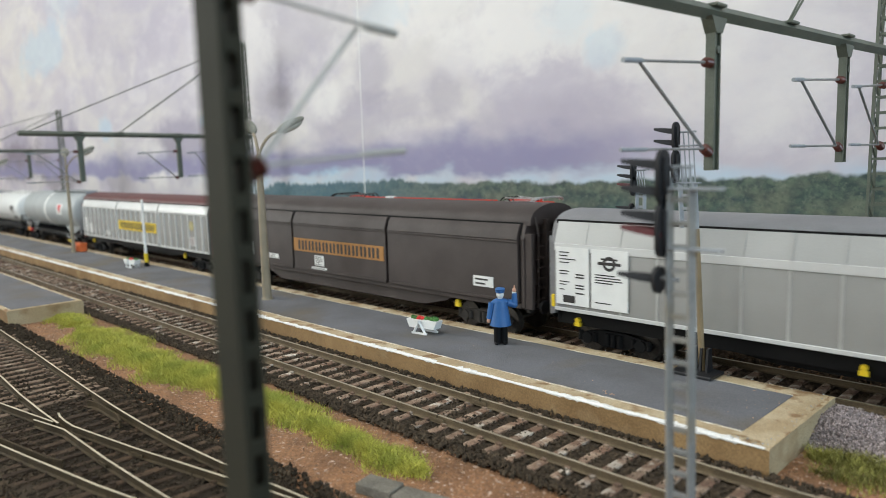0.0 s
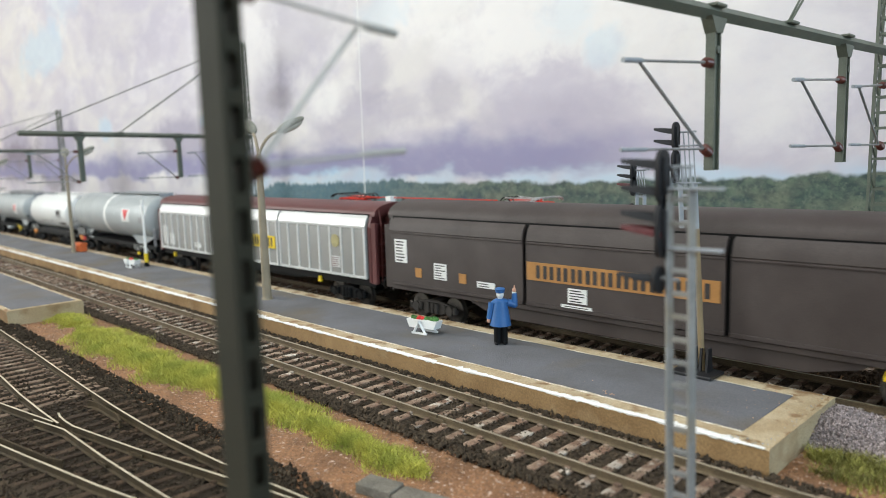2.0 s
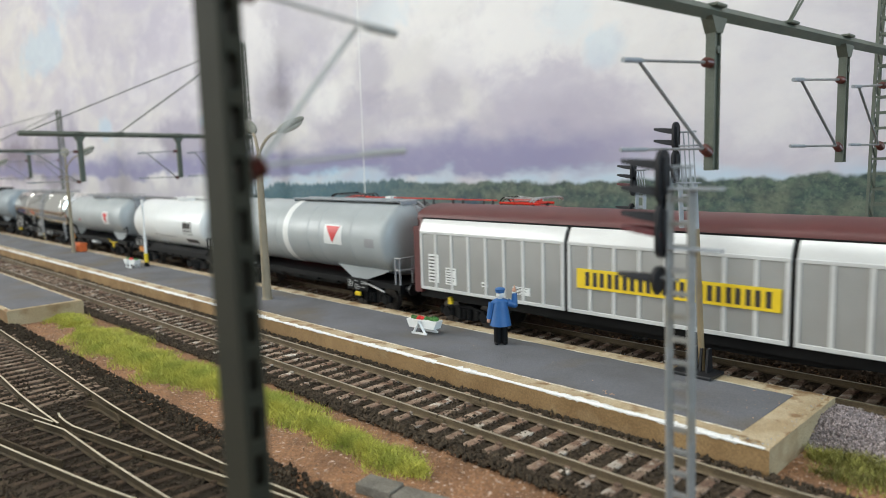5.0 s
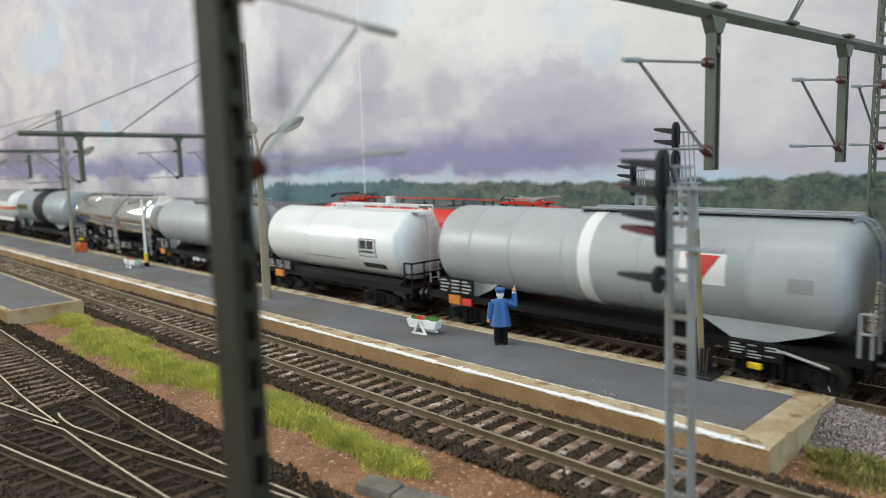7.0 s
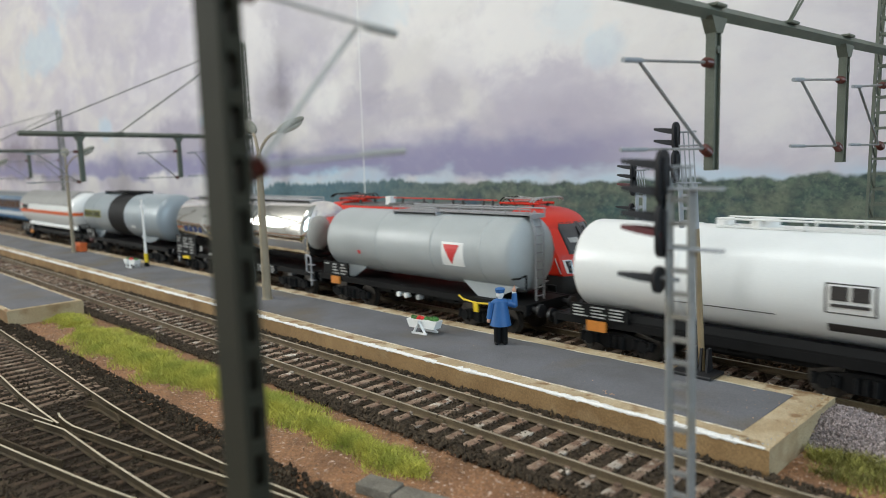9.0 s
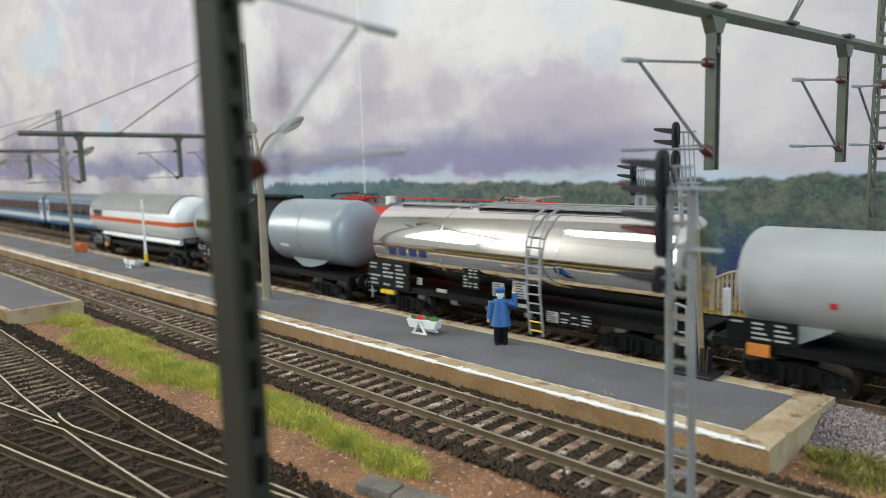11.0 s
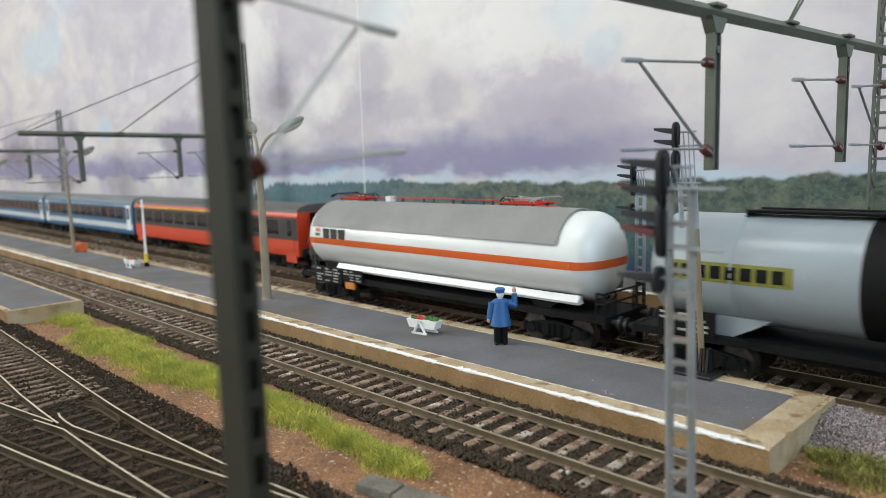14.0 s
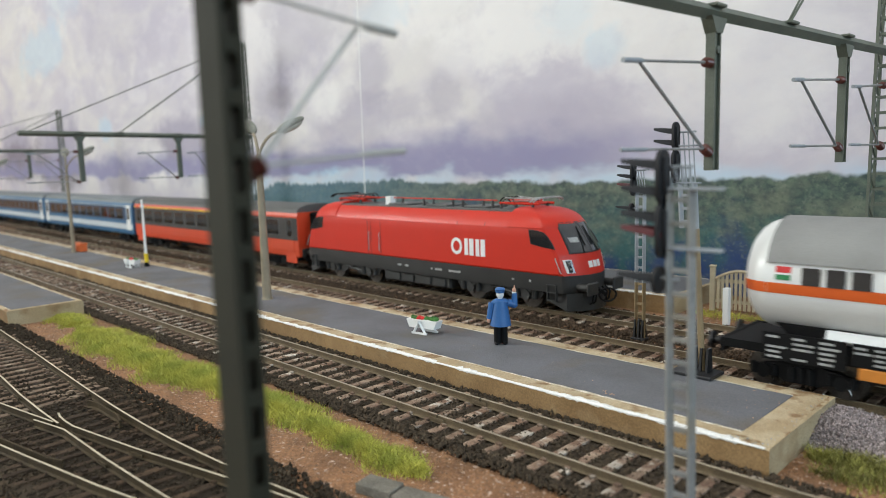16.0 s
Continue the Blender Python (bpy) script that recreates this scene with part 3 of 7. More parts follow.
bm = B()
xs = [-60 - 10 * k for k in range(44)]
lo_, hi_ = [], []
for q in xs:
    c = branch(q)
    lo_.append((q, c - 17.5)); hi_.append((q, c + 16))
for k in range(len(xs) - 1):
    vs = [bm.verts.new((p[0], p[1], -2.82)) for p in (lo_[k], lo_[k + 1], hi_[k + 1], hi_[k])]
    bm.faces.new(vs)
part("ballast_bed", bm, M_BALLAST_DARK, yard)
A_RAIL = [(-1000, 84), (-420, 76.2), (-347, 74.6), (-302, 73.6), (-270, 72.5), (-238, 71.5), (-213, 71.0), (-191, 71.0), (-175, 71.5), (-161, 72.4), (-150, 73.3), (-133, 75.2), (-120, 76.7), (-60, 85)]
rail(yard, A_RAIL, M_STEEL_TOP)
rail(yard, [(-1000, 66), (-420, 59.2), (-276, 56.3), (-247, 55.2), (-225, 55.0), (-209.4, 55.2)], M_STEEL_TOP)
rail(yard, [(-480, -2), (-330, 30), (-270, 42.8), (-242.3, 48.6), (-227, 51.6), (-211.8, 54.6)], M_STEEL_TOP)
rail(yard, [(-218.5, 57.9), (-215, 57.3), (-210.3, 57.1), (-204, 57.3), (-190.3, 59.9), (-174.6, 62.9), (-162, 65.8), (-143.3, 70.0), (-129.7, 73.2), (-116, 75.6)], M_STEEL_TOP, "wing_rail")
rail(yard, [(-218, 51.4), (-206, 54.2), (-203, 54.8), (-188, 55.1), (-173.5, 55.4), (-158, 56.1), (-142, 57.0), (-110, 59.5), (-60, 64)], M_STEEL_TOP, "wing_rail")
rail(yard, [(-480, -19), (-260, 28.0), (-204.3, 40.0), (-190.5, 42.7), (-176.8, 45.5), (-161, 48.7), (-147.6, 52.0), (-120, 58.5)], M_STEEL_TOP)
rail(yard, [(-224, 67.6), (-219, 68.9), (-203.5, 69.0), (-198, 67.6)], M_RAIL_DARK, "check_rail", M_RAIL_DARK)
rail(yard, [(-232, 36.4), (-226, 37.6), (-206, 42.0), (-186, 46.0), (-181, 47.8)], M_RAIL_DARK, "check_rail", M_RAIL_DARK)
# fishplates at the joints
for jx, jy, jr in ((-247.5, 55.2, -4), (-234, 71.4, -3), (-174.5, 55.4, 2), (-173.5, 63.1, 13), (-147, 70.0, 12)):
    for o in (-0.75, 0.75):
        bm = B(); box(bm, -2.2, 2.2, o - 0.22, o + 0.22, -1.6, -0.75, 0.08)
        part("fishplate", bm, M_RAIL_DARK, yard).matrix_basis = pose(jx * U, jy * U, 0, 0, 0, jr)
r = random.Random(7)
SLEEPER_MID = sleeper_mesh(29.5, 2.5, M_SLEEPER_MID)
SLEEPER_NARROW = sleeper_mesh(29.5, 1.9, M_SLEEPER_DARK)
for k in range(96):
    q = -5 - k * 6.1 + r.uniform(-0.5, 0.5)
    ext = max(0.0, YARD - branch(q))
    kind = SLEEPER_MID if q < -238 + r.uniform(-8, 8) else (SLEEPER_NARROW if r.random() < 0.35 else SLEEPER_DARK)
    ob = new("sleeper", kind)
    ob.parent = yard
    if ext < 26:
        ob.matrix_basis = pose(q * U, (YARD - ext / 2 + r.uniform(-1.2, 1.2)) * U, r.uniform(-0.45, 0.0) * U, 0, 0, r.uniform(-2.2, 2.2) + ext * 0.25) @ Matrix.Diagonal((1, (29.5 + ext) / 29.5, 1, 1))
    else:
        ob.matrix_basis = pose(q * U, (YARD + r.uniform(-1.2, 1.2)) * U, r.uniform(-0.4, 0.0) * U, 0, 0, r.uniform(-2.5, 2.5))
        o2 = new("sleeper", kind)
        o2.parent = yard
        o2.matrix_basis = pose((q + 2) * U, branch(q + 2) * U, r.uniform(-0.5, -0.15) * U, 0, 0, 12 + r.uniform(-2, 2))

stones("ballast", [(-420, 20, NEAR - 20, NEAR - 9.8, -2.75, 6500, 1.05), (-420, 20, NEAR - 7, NEAR + 7, -2.6, 5200, 0.9), (-420, 20, NEAR + 9.6, NEAR + 18.5, -2.5, 6200, 1.0), (-900, -420, NEAR - 20, NEAR + 18, -2.8, 7000, 1.2)], 1.15, M_BALLAST, near, "dark grey loose track ballast", 1)
stones("ballast", [(-420, 20, MAIN - 18, MAIN - 9.6, -2.9, 2600, 1.1), (-420, 20, MAIN - 7, MAIN + 7, -2.75, 3600, 1.0), (-420, 20, MAIN + 9.6, MAIN + 22, -2.7, 4800, 1.0), (-1000, -420, MAIN - 18, MAIN + 20, -2.8, 5000, 1.4)], 1.15, M_BALLAST_BROWN, main, "brown loose track ballast", 2)
stones("ballast", [(-420, 20, FAR - 22, FAR - 9.6, -2.8, 4200, 1.1), (-420, 20, FAR - 7, FAR + 7, -2.75, 3000, 1.0), (-300, 60, FAR + 9.6, FAR + 20, -2.8, 3000, 1.0), (-1000, -420, FAR - 22, FAR - 8, -2.8, 2500, 1.4)], 1.15, M_BALLAST_BROWN, far, "brown loose track ballast", 3)
stones("ballast", [(-480, 0, YARD + 10.5, YARD + 22, -2.75, 7500, 1.0), (-480, 0, YARD - 7, YARD + 5.5, -2.72, 6000, 0.85), (-300, 0, 26, YARD - 9.6, -2.8, 9000, 0.85), (-300, -150, 5, 30, -2.8, 4500, 1.0)], 1.05, M_BALLAST_DARK, yard, "dark grey loose track ballast", 4)

# ---- platforms ----
def platform(label, x0, x1, y0, y1, end_w, front_w, back_w, line, top=3.7):
    t = tagged(new("platform"), label, "platform", kind="structure")
    bm = B()
    n = max(2, int((x1 - x0) / 5))
    r = random.Random(int(x1 * 3 + y0))
    # body with slightly uneven edges
    prev = None
    for k in range(n + 1):
        x = x0 + (x1 - x0) * k / n
        j = lambda a: r.uniform(-a, a)
        ring = [bm.verts.new(p) for p in ((x, y0 + 0.4, GROUND - 1), (x, y0 + j(0.12), top - 0.5 + j(0.1)), (x, y0 + 0.5 + j(0.12), top), (x, y1 - 0.6 + j(0.3), top + j(0.1)), (x, y1 + j(0.3), top - 0.6 + j(0.2)), (x, y1, GROUND - 1))]
        if prev:
            for i in range(5):
                bm.faces.new((prev[i], prev[i + 1], ring[i + 1], ring[i])).material_index = 0 if i in (0, 4) else 1
        else:
            bm.faces.new(ring)
        prev = ring
    bm.faces.new(prev[::-1]).material_index = 2
    part("platform_body", bm, [M_WALLFACE, M_KERB, M_END_WALL], t)
    bm = B()
    pts = []
    r2 = random.Random(5)
    for k in range(n + 1):
        pts.append((x0 + (x1 - end_w - x0) * k / n, y0 + front_w + r2.uniform(-0.25, 0.25)))
    for k in range(n, -1, -1):
        pts.append((x0 + (x1 - end_w - x0) * k / n, y1 - back_w + r2.uniform(-0.25, 0.25)))
    a = [bm.verts.new((p[0], p[1], top + 0.12)) for p in pts]
    bm.faces.new(a)
    ext = bmesh.ops.extrude_face_region(bm, geom=list(bm.faces))
    bmesh.ops.translate(bm, vec=(0, 0, -0.3), verts=[v for v in ext["geom"] if isinstance(v, bmesh.types.BMVert)])
    part("asphalt_surface", bm, M_ASPHALT, t, "dark grey asphalt surface")
    for ys, seed_ in ((y0 + front_w - 0.3, 21), (y1 - back_w + 0.35, 22)):
        # chalky streak where the asphalt meets the kerb, worn away in places
        bm = B()
        r4 = random.Random(seed_)
        prev = None
        m = int((x1 - end_w - x0) / 1.6)
        for k in range(m + 1):
            x = x0 + (x1 - end_w - x0) * k / m
            wear = 0.5 + 0.5 * math.sin(x * 0.031 + seed_) * math.sin(x * 0.083 + 1.0)
            w = r4.uniform(0.1, 0.5) * max(0.12, wear * 1.7)
            off = r4.uniform(-0.15, 0.15)
            ring = [bm.verts.new(p) for p in ((x, ys + off - w, top + 0.01), (x, ys + off, top + 0.2), (x, ys + off + w * 0.6, top + 0.13))]
            if prev:
                for i in range(2):
                    bm.faces.new((prev[i], prev[i + 1], ring[i + 1], ring[i]))
            prev = ring
        part("chalk_streak", bm, M_CHALK, t, "worn chalky streak beside the asphalt")
    if line:
        bm = B()
        r3 = random.Random(9)
        prev = None
        m = int((x1 - x0 - 1) / 1.1)
        for k in range(m + 1):
            x = x0 + (x1 - x0 - 1) * k / m
            gap = 0.15 if math.sin(x * 0.071) + math.sin(x * 0.19) > 1.5 else min(1.0, max(0.3, 0.75 + 0.5 * math.sin(x * 0.043 + 1.0) * math.sin(x * 0.11)))
            w = r3.uniform(0.8, 2.3) * gap
            h = r3.uniform(0.02, 0.5) * gap
            ring = [bm.verts.new(p) for p in ((x, y0 - 0.12, top - 0.3 - r3.uniform(0, 0.55) * gap), (x, y0 - 0.2, top - 0.2), (x, y0 + 0.4, top + h), (x, y0 + 0.3 + w, top + 0.03))]
            if prev:
                for i in range(3):
                    bm.faces.new((prev[i], prev[i + 1], ring[i + 1], ring[i]))
            prev = ring
        part("white_edge_line", bm, M_WHITE_LINE, t, "crumbly white painted edge line")
    return t


M_STAIN = mat("brown_dirt_stain", (0.38, 0.26, 0.135), 0.95, vary=0.35, size=3, bump=0.5, grain=0.5, second=(0.22, 0.12, 0.05), fleck=((0.52, 0.42, 0.27), 2.2, 0.48, 0.85, 0.12))


def dirt_strip(parent, a, b, w, z, seed, side):
    """A ragged film of brown dirt along a kerb from a to b, reaching w to one side."""
    r = random.Random(seed)
    a, b = Vector(a), Vector(b)
    d = (b - a).normalized()
    nrm = Vector((-d.y, d.x)) * side
    n = max(3, int((b - a).length / 1.1))
    bm = B()
    prev = None
    reach = w
    for k in range(n + 1):
        reach = min(max(reach + r.uniform(-0.45, 0.45) * w * 0.6, 0.1 * w), w)
        p = a.lerp(b, k / n)
        fade = min(1.0, k / 4, (n - k) / 4)
        q = p + nrm * max(0.05, reach * fade)
        ring = [bm.verts.new((p.x, p.y, z)), bm.verts.new((q.x, q.y, z + 0.02))]
        if prev:
            bm.faces.new((prev[0], prev[1], ring[1], ring[0]))
        prev = ring
    return part("dirt_stain", bm, M_STAIN, parent, "brown dirt along the kerb")


island = platform("grey asphalt island platform with ochre walls and white edge", -1500, -56, 154.6, 200.3, 8.5, 6.6, 6.8, True)
for a_, b_, w_, q_ in (((-240, 199.6), (-58, 199.6), 1.6, -1), ((-57.3, 199), (-57.3, 176), 1.6, 1), ((-62.5, 156.6), (-57.5, 156.6), 2.6, 1), ((-66.5, 157.6), (-59, 157.2), 1.6, 1)):
    dirt_strip(island, a_, b_, w_, 3.84, int(-a_[0] + w_ * 10), q_)
platform("grey asphalt platform with ochre walls", -1300, -380, 83.0, 117.0, 3.0, 2.5, 2.5, False)
platform("rear grey platform with ochre wall and white edge", -1500, -150, 293.0, 345.0, 2.0, 3.0, 2.0, True, 5.0)

# ---- ground cover ----
def grass(label, patches, seed, material=M_GRASS):
    """Blades of static grass as one heap: patches of (x0, y0, x1, y1, half width, count, height)."""
    rng = np.random.default_rng(seed)
    V, F, off = [], [], 0
    for x0, y0, x1, y1, w, n, h in patches:
        t = rng.uniform(0, 1, n)
        side = np.clip(rng.normal(0, 0.55, n), -1.25, 1.25)
        wob = 0.65 + 0.35 * np.sin(t * 17 + seed) * np.cos(t * 7.3)
        taper = np.minimum(1, np.minimum(t, 1 - t) * 6) ** 0.5
        cx = x0 + (x1 - x0) * t + rng.normal(0, 1.2, n)
        cy = y0 + (y1 - y0) * t + side * w * wob * taper + rng.normal(0, 0.7, n)
        hh = h * rng.uniform(0.5, 1.15, n) * (1 - 0.45 * np.abs(side))
        az = rng.uniform(0, math.tau, n)
        lean = rng.uniform(0.3, 1.3, n) * hh
        wd = rng.uniform(0.06, 0.14, n)
        a2 = rng.uniform(0, math.tau, n)
        wx, wy = np.cos(a2) * wd, np.sin(a2) * wd
        z0 = np.full(n, GROUND)
        P = lambda k, s, up: np.stack([cx + np.cos(az) * lean * k + wx * s, cy + np.sin(az) * lean * k + wy * s, z0 + hh * up], 1)
        v = np.stack([P(0, -1, 0), P(0, 1, 0), P(0.4, 0.8, 0.6), P(0.4, -0.8, 0.6), P(1, 0, 1)], 1)
        V.append(v.reshape(-1, 3) * U)
        base = off + np.arange(n) * 5
        F += np.stack([base, base + 1, base + 2, base + 3], 1).tolist() + np.stack([base + 3, base + 2, base + 4], 1).tolist()
        off += n * 5
    me = bpy.data.meshes.new("grass")
    me.from_pydata(np.concatenate(V).tolist(), [], F)
    me.materials.append(material)
    return tagged(new("grass", me), label, "grass", kind="stuff")


grass("bright yellow-green static grass strip between the tracks", [(-343, 104, -228, 102, 16, 19000, 3.4), (-250, 106, -180, 107, 11, 11000, 3.4), (-205, 108, -116, 105, 8.5, 14000, 3.2), (-384, 107, -352, 106, 9.5, 4600, 3.6)], 11)
grass("yellow-green static grass on the ground past the platform end", [(-53, 174, 20, 180, 11, 6500, 3.4), (-50, 166, 20, 170, 7, 2200, 3.0)], 12, M_GRASS_OLIVE)
grass("low yellow-green grass in front of the cream fence", [(-145, 303, 40, 303, 9, 3600, 3.6)], 13)
stones("gravel", [(-57, 60, 186, 205, -2.9, 12000, 0.55), (-60, 40, 178, 190, -3.4, 6000, 0.42)] + [(-56, -24 - 2.1 * k, 178 + 0.75 * k, 204 - 0.3 * k, -3.0 + 0.36 * k, 2300 - 130 * k, 0.5) for k in range(14)], 0.9, M_GRAVEL_PINK, None, "pale mauve gravel heap beside the platform end", 5)
stones("sand_grains", [(-420, 20, 84, 121, GROUND + 0.05, 15000, 0.45), (-70, 60, 150, 200, GROUND + 0.05, 4000, 0.5)], 0.9, M_GRAIN, None, "coarse reddish sand grains on the ground", 6)
stones("debris", [(-420, -66, 163, 194, 3.86, 50, 0.22), (-105, -100, 163, 165, 3.9, 8, 0.5), (-75, -57, 170, 199, 3.75, 60, 0.3)], 0.9, M_GRAIN, None, "tan crumbs and dust specks on the platform", 8)
stones("plaster_crumbs", [(-125, -58, 199.2, 200.2, 3.75, 34, 0.36), (-420, -125, 199.3, 200.2, 3.72, 60, 0.36), (-300, -62, 160.0, 161.2, 3.74, 45, 0.28), (-58.5, -56.6, 156, 200, 3.72, 26, 0.34), (-66, -57, 154.8, 157.5, 3.72, 20, 0.45)], 0.9, M_DUSTY_WHITE, None, "dusty white plaster crumbs along the platform edges", 9)

# ---- overhead line masts ----
def lattice(bm, x, y, z0, z1, w0, w1, d0, d1, leg, pitch, braces=True):
    """Four legs of angle iron with batten plates on the two wide faces and zigzag bracing on the others."""
    def at(z):
        k = (z - z0) / (z1 - z0)
        return (w0 + (w1 - w0) * k) / 2, (d0 + (d1 - d0) * k) / 2
    (a0, b0), (a1, b1) = at(z0), at(z1)
    for sx in (-1, 1):
        for sy in (-1, 1):
            bar(bm, (x + sx * a0, y + sy * b0, z0), (x + sx * a1, y + sy * b1, z1), leg)
    z, k = z0 + pitch / 2, 0
    while z < z1 - pitch / 2:
        a, b = at(z)
        for sy in (-1, 1):
            box(bm, x - a, x + a, y + sy * b - leg * 0.2, y + sy * b + leg * 0.2, z - pitch * 0.08, z + pitch * 0.08)
        if braces:
            a2, b2 = at(z + pitch)
            for sx in (-1, 1):
                s = 1 if k % 2 else -1
                rod(bm, (x + sx * a, y - s * b, z), (x + sx * a2, y + s * b2, min(z + pitch, z1)), leg * 0.35, n=4)
        z += pitch
        k += 1


def insulator(bm, a, b, r):
    a, b = Vector(a), Vector(b)
    m = (b - a).to_track_quat("Z", "Y").to_matrix()
    rings, n = [], 12
    for k in range(13):
        p = a.lerp(b, k / 12)
        q = r * (0.55, 1.0, 0.85)[k % 3]
        rings.append([bm.verts.new(p + m @ Vector((q * math.cos(j * math.tau / n), q * math.sin(j * math.tau / n), 0))) for j in range(n)])
    for u, v in zip(rings, rings[1:]):
        for j in range(n):
            bm.faces.new((u[j], u[(j + 1) % n], v[(j + 1) % n], v[j]))
    bm.faces.new(rings[0][::-1]); bm.faces.new(rings[-1])


def bracket_arm(parent, root, tip_up, tip_lo, zu, zl, dx=0.0, rise=-1.6, rise_lo=1.2, tube=None, k=1.0):
    """The hinged arm that holds the contact wire: two brown insulators, an upper and a lower tube and a stay. Lengths go along y."""
    x, y = root
    s = 1 if tip_up > y else -1
    bm = B()
    insulator(bm, (x, y, zu), (x, y + s * 3.2, zu), 1.25)
    part("insulator", bm, M_INSUL, parent, "brown ribbed insulator", smooth=True)
    bm = B()
    insulator(bm, (x, y, zl), (x, y + s * 3.0, zl + 1.2), 1.35)
    part("insulator", bm, M_INSUL, parent, "brown ribbed insulator", smooth=True)
    bm = B()
    rod(bm, (x, y + s * 3, zu), (x + dx, tip_up, zu + rise), 0.35 * k)
    rod(bm, (x + dx, tip_up - s * 6, zu + rise * 0.9), (x + dx * 0.1, y + s * 2.6, zl + 1.0), 0.42 * k)
    rod(bm, (x, y + s * 2.5, zl + 1.0), (x + dx, tip_lo, zl + rise_lo), 0.32 * k)
    part("bracket_tube", bm, tube or M_WIRE, parent, "thin galvanised tube", smooth=True)
    bm = B()
    rod(bm, (x + dx, tip_up + s * 0.6, zu + rise), (x + dx * 0.8, tip_up - s * 6, zu + rise * 0.8), 0.6)
    rod(bm, (x + dx, tip_lo + s * 0.5, zl + rise_lo), (x + dx * 0.7, tip_lo - s * 9, zl + rise_lo * 0.75 + 0.2), 0.48)
    part("clamp_sleeve", bm, tube or M_SIG_GREY, parent, "pale grey clamp sleeve", smooth=True)


def gantry(x_of, z_beam, y_end, drops, y_mast, z_top, z_drop, base_z, arms, rod_at):
    x = x_of(y_mast)
    t = thing("overhead_gantry", x, y_mast, base_z, "olive green cantilever gantry on a lattice mast over the tracks", "overhead gantry", "overhead gantries")
    L = lambda y: x_of(y) - x
    bm = B(); lattice(bm, 0, 0, 0, z_top - base_z, 8.5, 4.5, 7.5, 4.0, 1.0, 5.5)
    part("mast", bm, M_MAST, t, "tapered olive lattice mast")
    bm = B(); box(bm, -7, 7, -6, 6, -1.5, 1.6, 0.4)
    part("footing", bm, M_KERB, t, "concrete footing")
    zb = z_beam - base_z
    bm = B()
    bar(bm, (L(y_end), y_end - y_mast, zb), (0, 3, zb), 2.6)
    for y in [*drops, rod_at]:
        box(bm, L(y) - 2.2, L(y) + 2.2, y - y_mast - 2.8, y - y_mast + 2.8, zb + 1.2, zb + 2.0, 0.2)
    part("beam", bm, M_MAST, t, "square cantilever beam")
    for y in drops:
        bm = B()
        xx, yy = L(y), y - y_mast
        prism(bm, [(yy - 4.2, zb - 1.2), (yy + 4.2, zb - 1.2), (yy + 1.7, zb - 5), (yy - 1.7, zb - 5)], xx - 1.5, xx + 1.5)
        box(bm, xx - 1.2, xx + 1.2, yy - 1.7, yy - 1.1, z_drop - base_z, zb - 3)
        box(bm, xx - 1.2, xx + 1.2, yy + 1.1, yy + 1.7, z_drop - base_z, zb - 3)
        box(bm, xx - 0.45, xx + 0.45, yy - 1.4, yy + 1.4, z_drop - base_z, zb - 3)
        rod(bm, (xx - 1.5, yy, zb - 9), (xx + 1.5, yy, zb - 9), 1.0)
        part("drop_post", bm, M_MAST, t, "olive hanging post of channel section")
    for y, tip in arms:
        bracket_arm(t, (L(y), y - y_mast - 1.6), tip - y_mast, tip - y_mast - 1.0, z_beam - 12.2 - base_z, z_beam - 34.0 - base_z, L(tip) - L(y))
    bm = B()
    for s in (-0.8, 0.8):
        rod(bm, (L(rod_at) + s * 0.4, rod_at - y_mast, zb + 1.5), (s * 2.6, -1, z_top - base_z - 3), 0.36, n=6)
        rod(bm, (L(y_end + 6), y_end + 6 - y_mast, zb + 1.2), (s * 0.5, -1, z_top - base_z - 2), 0.4, n=6)
    part("tie_rod", bm, M_MAST, t, "slender tie rods")
    return t


gantry(lambda y: -91.8 + 0.0725 * y, 103.0, 131, [173.9, 256], 296, 183, 64.6, GROUND, [(173.9, 137), (256, 219.8), (294, 264.5)], 215)
gantry(lambda y: -494 - 0.265 * y, 94.5, 133, [174, 256], 329, 178, 61, 5.0, [(174, 137), (256, 219.8), (294, 264.5)], 205)
gantry(lambda y: -925 - 0.22 * y, 94.5, 133, [174, 256], 297, 146, 61, 5.0, [(174, 137), (256, 219.8), (294, 264.5)], 205)

# the mast close to the viewer
mast = thing("catenary_mast", -67.0, 35.5, GROUND, "olive green slotted steel catenary mast with bracket arm", "catenary mast")
for q in (-1, 1):
    # channel section: web and two flanges in one piece, slightly tapered
    bm = B()
    shape = [(-1, 1.3), (1, 1.3), (1, 0.66), (0.82, 0.66), (0.82, 0.95), (-0.82, 0.95), (-0.82, 0.66), (-1, 0.66)]
    rings = [[bm.verts.new((x * w, q * y, z)) for x, y in shape] for z, w in ((0, 2.75), (150, 2.2))]
    for k in range(8):
        bm.faces.new((rings[0][k], rings[0][(k + 1) % 8], rings[1][(k + 1) % 8], rings[1][k]))
    bm.faces.new(rings[0][::-1]); bm.faces.new(rings[1])
    part("channel", bm, M_MAST_DARK, mast, "dark olive steel channel")
for k in range(29):
    z = 2.5 + k * 5.15
    w = 2.75 - 0.55 * z / 150
    for q in (-1, 1):
        bm = B(); box(bm, min(q * w, q * (w - 0.35)), max(q * w, q * (w - 0.35)), -0.95, 0.95, z - 0.85, z + 0.85)
        part("batten", bm, M_MAST_DARK, mast)
bm = B(); box(bm, -5, 5, -5, 5, -1.5, 1.5, 0.4)
part("footing", bm, M_KERB, mast, "concrete footing")
